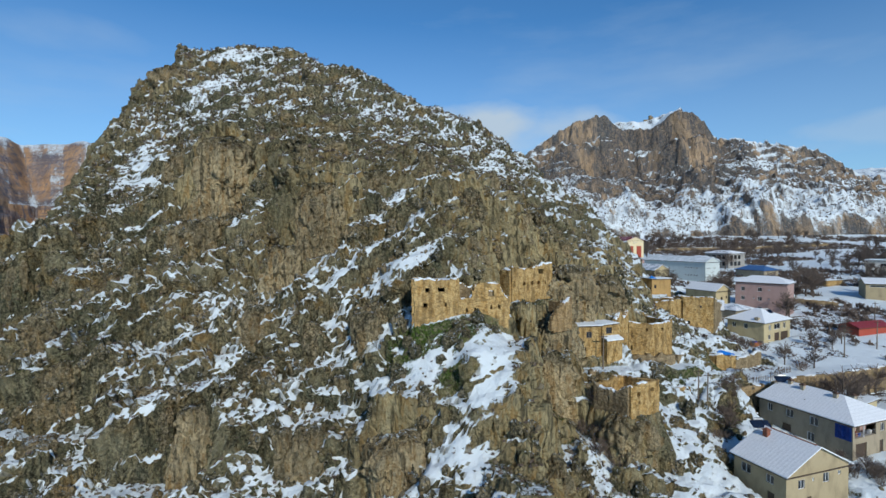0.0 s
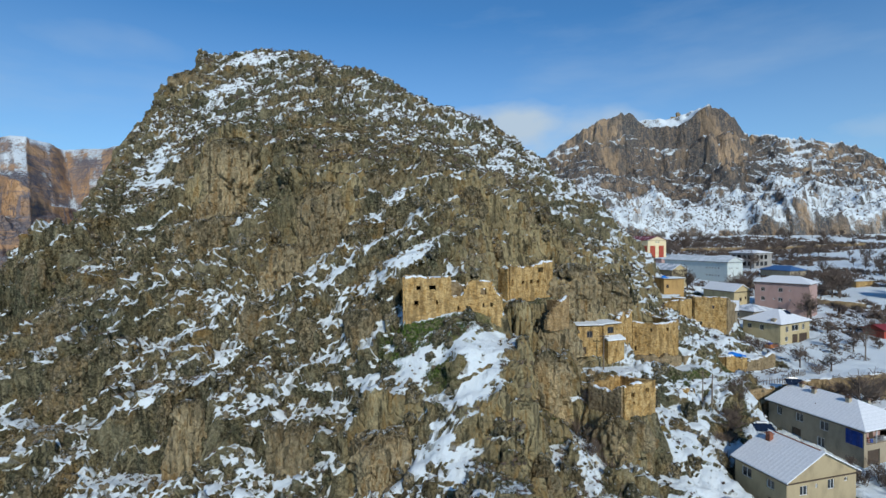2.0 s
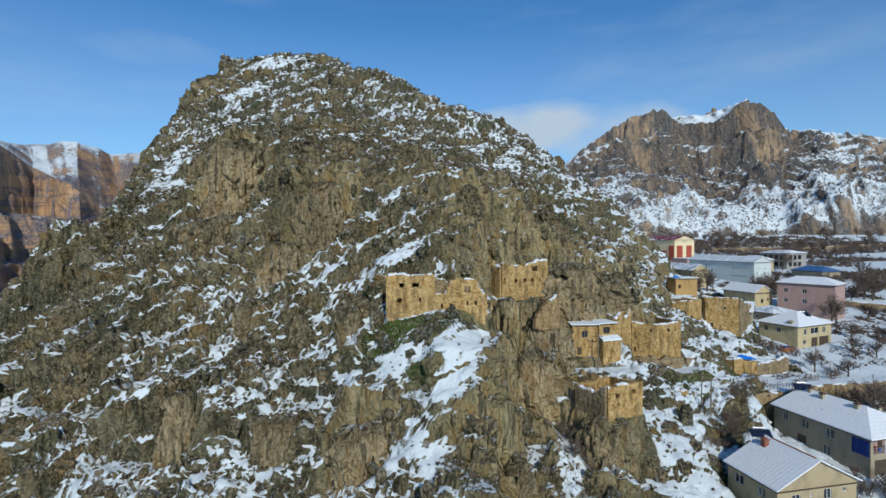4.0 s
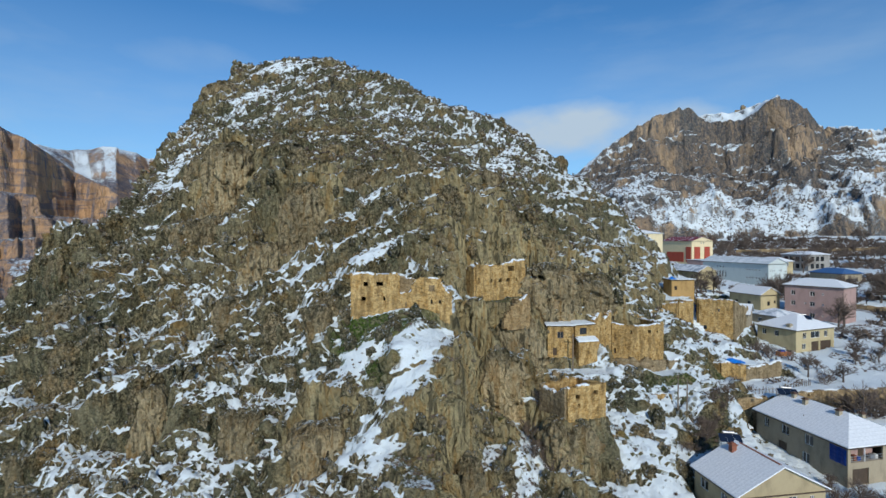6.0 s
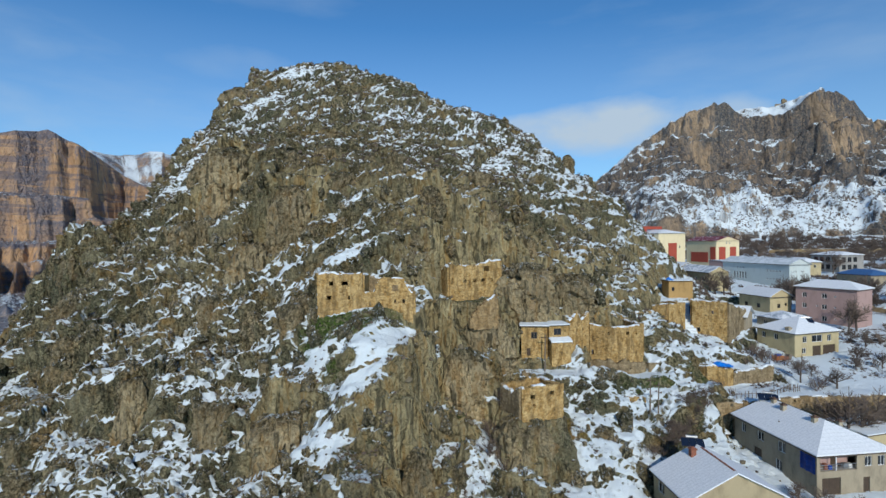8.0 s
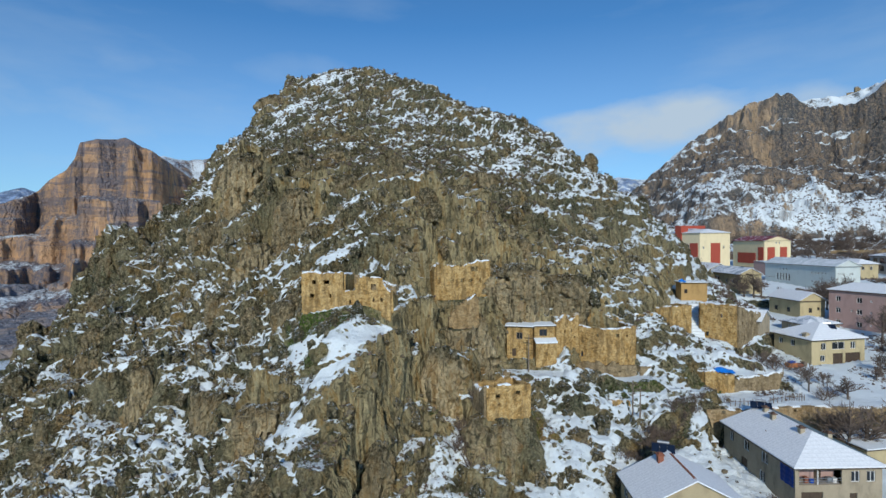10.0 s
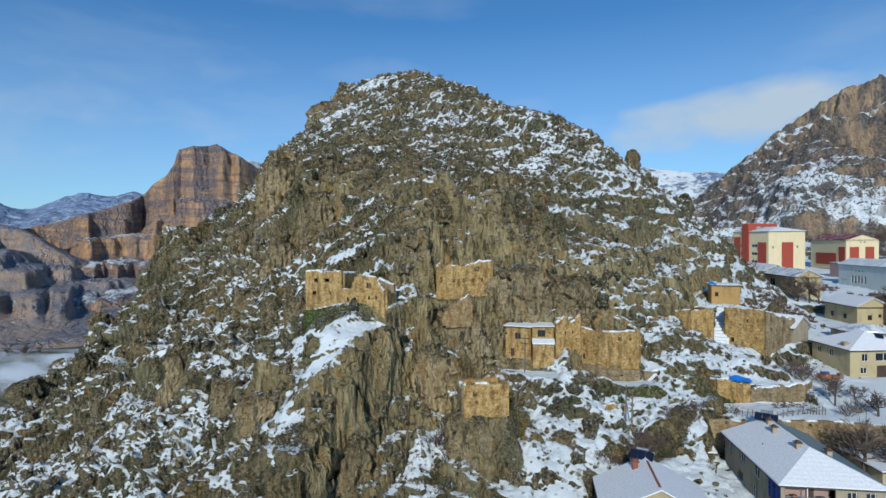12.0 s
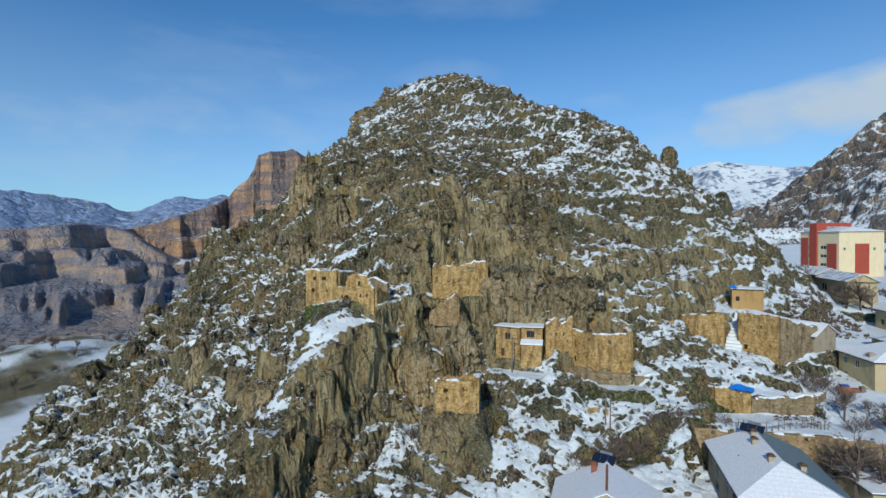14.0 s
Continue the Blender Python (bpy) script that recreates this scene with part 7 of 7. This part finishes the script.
bm = bmesh.new()
slab(bm, [(11.2 + 0.5, 0.6, 5.6 + 0.19), (11.2 + 0.5, 16.0, 5.6 + 0.19), (5.75, 15.2, 8.3 + 0.19), (5.75, 4.7, 8.3 + 0.19)], 0.03)
part("bare_sheet", bm, M_TEAL, lng, "bare teal sheet metal on the shaded slope")
bm = bmesh.new()
add_box(bm, 6.05, 0.2, 8.66, 6.35, 7.2, 8.86)
part("ridge_tiles", bm, M_BRICK, yel, "dark red ridge tiles swept clear of snow")
shed = house("lean_to_shed", "low stone lean-to shed under thick snow", (53.6, 88.4), 22, 5.6, 3.2, 4.0, 6.0, 0.9, M_YARDWALL, M_SNOW, {}, roof="shed", over=0.2, roof_label="lean-to roof under thick snow")
sm = house("flat_house", "small yellow block house with a flat snowy roof", (78.0, 91.0), 30, 7.5, 6.5, 4.2, 7.4, 0, M_CREAM, M_SNOW, {"right": [(4.6, 5.6, 1.2, 2.3)]}, roof="flat", over=0.4, roof_label="flat roof under smooth snow")

# the farther village
house("blue_roof_house", "low house with a blue sheet-metal roof", (138, 216), 25, 10, 13, 18.5, 23.6, 1.8, M_BEIGE, M_BLUEROOF, {"right": [(2, 3.4, 1.6, 3.0), (5.5, 7, 1.6, 3.0)], "left": [(2, 3.4, 1.6, 3.0), (7, 8.4, 1.6, 3.0)]}, roof="hip_v", roof_label="blue sheet-metal hipped roof")
house("concrete_frame_house", "unfinished concrete house with open floors", (148, 262), 25, 13, 14, 22, 29.5, 1.4, M_CONCRETE, M_ROOF, {"left": [(1.5 + 3 * k, 3.6 + 3 * k, 1.0 + 3.4 * q, 3.2 + 3.4 * q) for k in range(4) for q in range(2)], "right": [(1.5 + 3 * k, 3.6 + 3 * k, 1.0 + 3.4 * q, 3.2 + 3.4 * q) for k in range(3) for q in range(2)]}, roof="hip_v", frame_mat=M_DARKWOOD)
house("village_house", "cream two-storey house behind the grey hall", (128, 246), 25, 9, 12, 21, 27, 1.8, M_CREAM, M_ROOF, {"left": [(2, 3.2, 3.6, 5), (6, 7.2, 3.6, 5)], "right": [(2, 3.2, 3.6, 5), (5.4, 6.6, 3.6, 5)]}, roof="hip_v")
house("yellow_block", "tall yellow building with a snowy roof beside the road", (156, 163), 62, 10, 14, 15, 22.5, 1.5, M_YELLOW, M_ROOF, {"left": [(1.0, 9.0, 6.2, 6.8)]}, roof="gable_v", category="building")
house("white_villa", "white three-storey villa with dark windows", (199, 216), 40, 14, 14, 18, 27.5, 0, M_WHITEWALL, M_SNOW, {"left": [(1.5, 3.5, 6.4, 8.2), (5.5, 7.5, 6.4, 8.2), (1.5, 3.5, 3.2, 5.0), (5.5, 7.5, 3.2, 5.0), (9.8, 11.6, 3.2, 5.0)], "right": [(2, 4, 6.4, 8.2), (7, 9, 3.2, 5.0)]}, roof="flat", roof_label="flat roof under snow")
house("ruined_barn", "tumbledown tan stone barn in snow", (150, 196), 20, 10, 8, 17.5, 21.0, 0, M_RUIN, M_SNOW, {}, roof="flat", over=0.1, roof_label="sagging flat roof under snow")
house("red_shed", "low red and blue sheet-metal shed", (107, 127), 18, 12, 5, 12.0, 15.0, 1.0, M_REDWALL, M_REDROOF, {}, roof="gable_u", over=0.2, roof_label="dark red sheet-metal roof")
house("garden_shed", "small grey shed with a curved snowy roof", (118, 120), 20, 5, 4, 11.8, 14.0, 1.0, M_CONCRETE, M_ROOFGREY, {"right": [(1.8, 2.8, 0.9, 1.7)]}, roof="gable_u", over=0.2)
house("white_roof_house", "low house with a broad snowy roof", (84, 142), 30, 9, 7, 14.6, 17.4, 1.4, M_BEIGE, M_ROOFPART, {"left": [(2, 3, 1.0, 2.0)]}, roof="hip_v")
house("barracks", "long low building with pink walls and flat roof", (102, 262), 28, 16, 10, 22, 27, 0, M_PINK, M_SNOW, {}, roof="flat", over=0.2, roof_label="flat roof under snow")


def pole(x, y, h, label="leaning wooden utility pole"):
    p = thing("utility_pole", pose(x, y, land_z(x, y)), label, "pole", "utility poles in the village")
    bm = bmesh.new()
    limb(bm, Vector((0, 0, -0.5)), Vector((0.1, 0.05, h)), 0.14, 0.09, 8)
    part("shaft", bm, M_WOOD, p)
    bm = bmesh.new()
    add_box(bm, -0.7, -0.05, h - 0.6, 0.9, 0.05, h - 0.48)
    part("crossarm", bm, M_DARKWOOD, p)


for x, y, h in ((46.5, 87.5, 6.5), (47.6, 86.4, 6.0), (92.0, 112.5, 6.5), (104, 118, 7), (29.6, 88.2, 6.5), (116, 133, 7.5), (64.4, 86.0, 7)):
    pole(x, y, h)

# the valley road, its tan wall, and the lane beside the pink block
def strip(name, line, width, lift, mat, label, category):
    """A lane laid on the ground along a line of points."""
    pts = []
    for (ax, ay), (bx, by) in zip(line, line[1:]):
        n = max(2, int(math.hypot(bx - ax, by - ay) / 1.5))
        pts += [Vector((ax + (bx - ax) * k / n, ay + (by - ay) * k / n, 0)) for k in range(n)]
    pts.append(Vector((*line[-1], 0)))
    bm = bmesh.new()
    rows = []
    for i, p in enumerate(pts):
        d = (pts[min(i + 1, len(pts) - 1)] - pts[max(i - 1, 0)]).normalized()
        n = Vector((d.y, -d.x, 0))
        row = [p + n * (width * (q / 6 - 0.5)) for q in range(7)]
        rows.append([bm.verts.new((r.x, r.y, land_z(r.x, r.y) + lift)) for r in row])
    for a, b in zip(rows, rows[1:]):
        for q in range(6):
            bm.faces.new([a[q], a[q + 1], b[q + 1], b[q]])
    me = bpy.data.meshes.new(name)
    bm.to_mesh(me)
    bm.free()
    me.materials.append(mat)
    return tagged(new(name, me), label, category, kind="structure")


def slush(name):
    m, nt, b = node_mat(name)
    n1, n2 = tex_noise(nt, 0.5, 6, 0.65, pos_vec(nt)), tex_noise(nt, 2.5, 5, 0.65, pos_vec(nt))
    c = ramp(nt, math_op(nt, 'ADD', math_op(nt, 'MULTIPLY', n1, 0.65), math_op(nt, 'MULTIPLY', n2, 0.35)), [(0.40, (0.11, 0.11, 0.115)), (0.50, (0.30, 0.31, 0.33)), (0.58, (0.62, 0.65, 0.70))])
    nt.links.new(c, b.inputs["Base Color"])
    b.inputs["Roughness"].default_value = 0.75
    bump(nt, b, n2, 0.5, 0.05)
    return m


M_ORANGE = simple("orange_plastic", (0.62, 0.20, 0.04), 0.5)
M_SLUSH = slush("slushy_road")
strip("road", [(104, 178), (113, 170), (119, 160), (124, 148), (133, 137), (150, 128), (175, 118)], 5.0, 0.10, M_SLUSH, "slushy village lane with worn wheel tracks", "road")
strip("road", [(150, 378), (200, 372), (260, 380), (330, 400)], 7.0, 0.25, M_SLUSH, "slushy valley road below the foothills", "road")
for line, h in (([(108, 173), (117, 164), (127, 160)], 1.5), ([(160, 384), (230, 380), (300, 396)], 2.2)):
    w = thing("roadside_wall", pose(line[0][0], line[0][1], land_z(*line[0])), "long low tan stone wall beside the road", "wall", "walls beside the roads")
    for k, (p0, p1) in enumerate(zip(line, line[1:])):
        z0, z1 = land_z(*p0), land_z(*p1)
        ruin_wall(w, p0, p1, [(0, z0 + h), (1, z1 + h)], [(0, z0 - 0.5), (1, z1 - 0.5)], rag=0.15, seed=140 + k, mat=M_YARDWALL, cell=0.6 if h < 2 else 1.0)


def junk(x, y, turn, rows, label):
    j = thing("crate_heap", pose(x, y, land_z(x, y), 0, 0, turn), label, "crates")
    for x0, y0, z0, x1, y1, z1, mat in rows:
        bm = bmesh.new()
        add_box(bm, x0, y0, z0, x1, y1, z1)
        bmesh.ops.bevel(bm, geom=bm.edges[:], offset=0.04, segments=1, affect='EDGES')
        part("crate", bm, mat, j)


junk(76.2, 119.6, 25, [(-1.6, -0.6, -0.2, 0.2, 0.6, 0.8, M_ORANGE), (0.3, -0.5, -0.2, 1.5, 0.5, 0.6, M_BRICK), (-1.2, -0.4, 0.8, 0.0, 0.4, 1.15, M_CLOTHBLUE), (1.7, -0.4, -0.2, 2.4, 0.5, 0.9, M_WOOD)], "orange and blue crates heaped beside the cream house")

# the castle's broken tower on the far mountain
hit, spot, _, _ = cm.ray_cast((262, 652, 600), (0, 0, -1))
t = thing("castle_tower", pose(262, 652, spot.z), "broken stone watchtower on the far mountain", "tower")
bm = bmesh.new()
add_box(bm, -2.2, -2, -8, 2.2, 2, 4.2)
add_box(bm, -2.2, -2, 4.2, 0.5, 2, 5.6)
add_box(bm, -9, -0.8, -8, -2.2, 0.8, 0.5)
part("tower_wall", bm, M_RUBBLE, t)
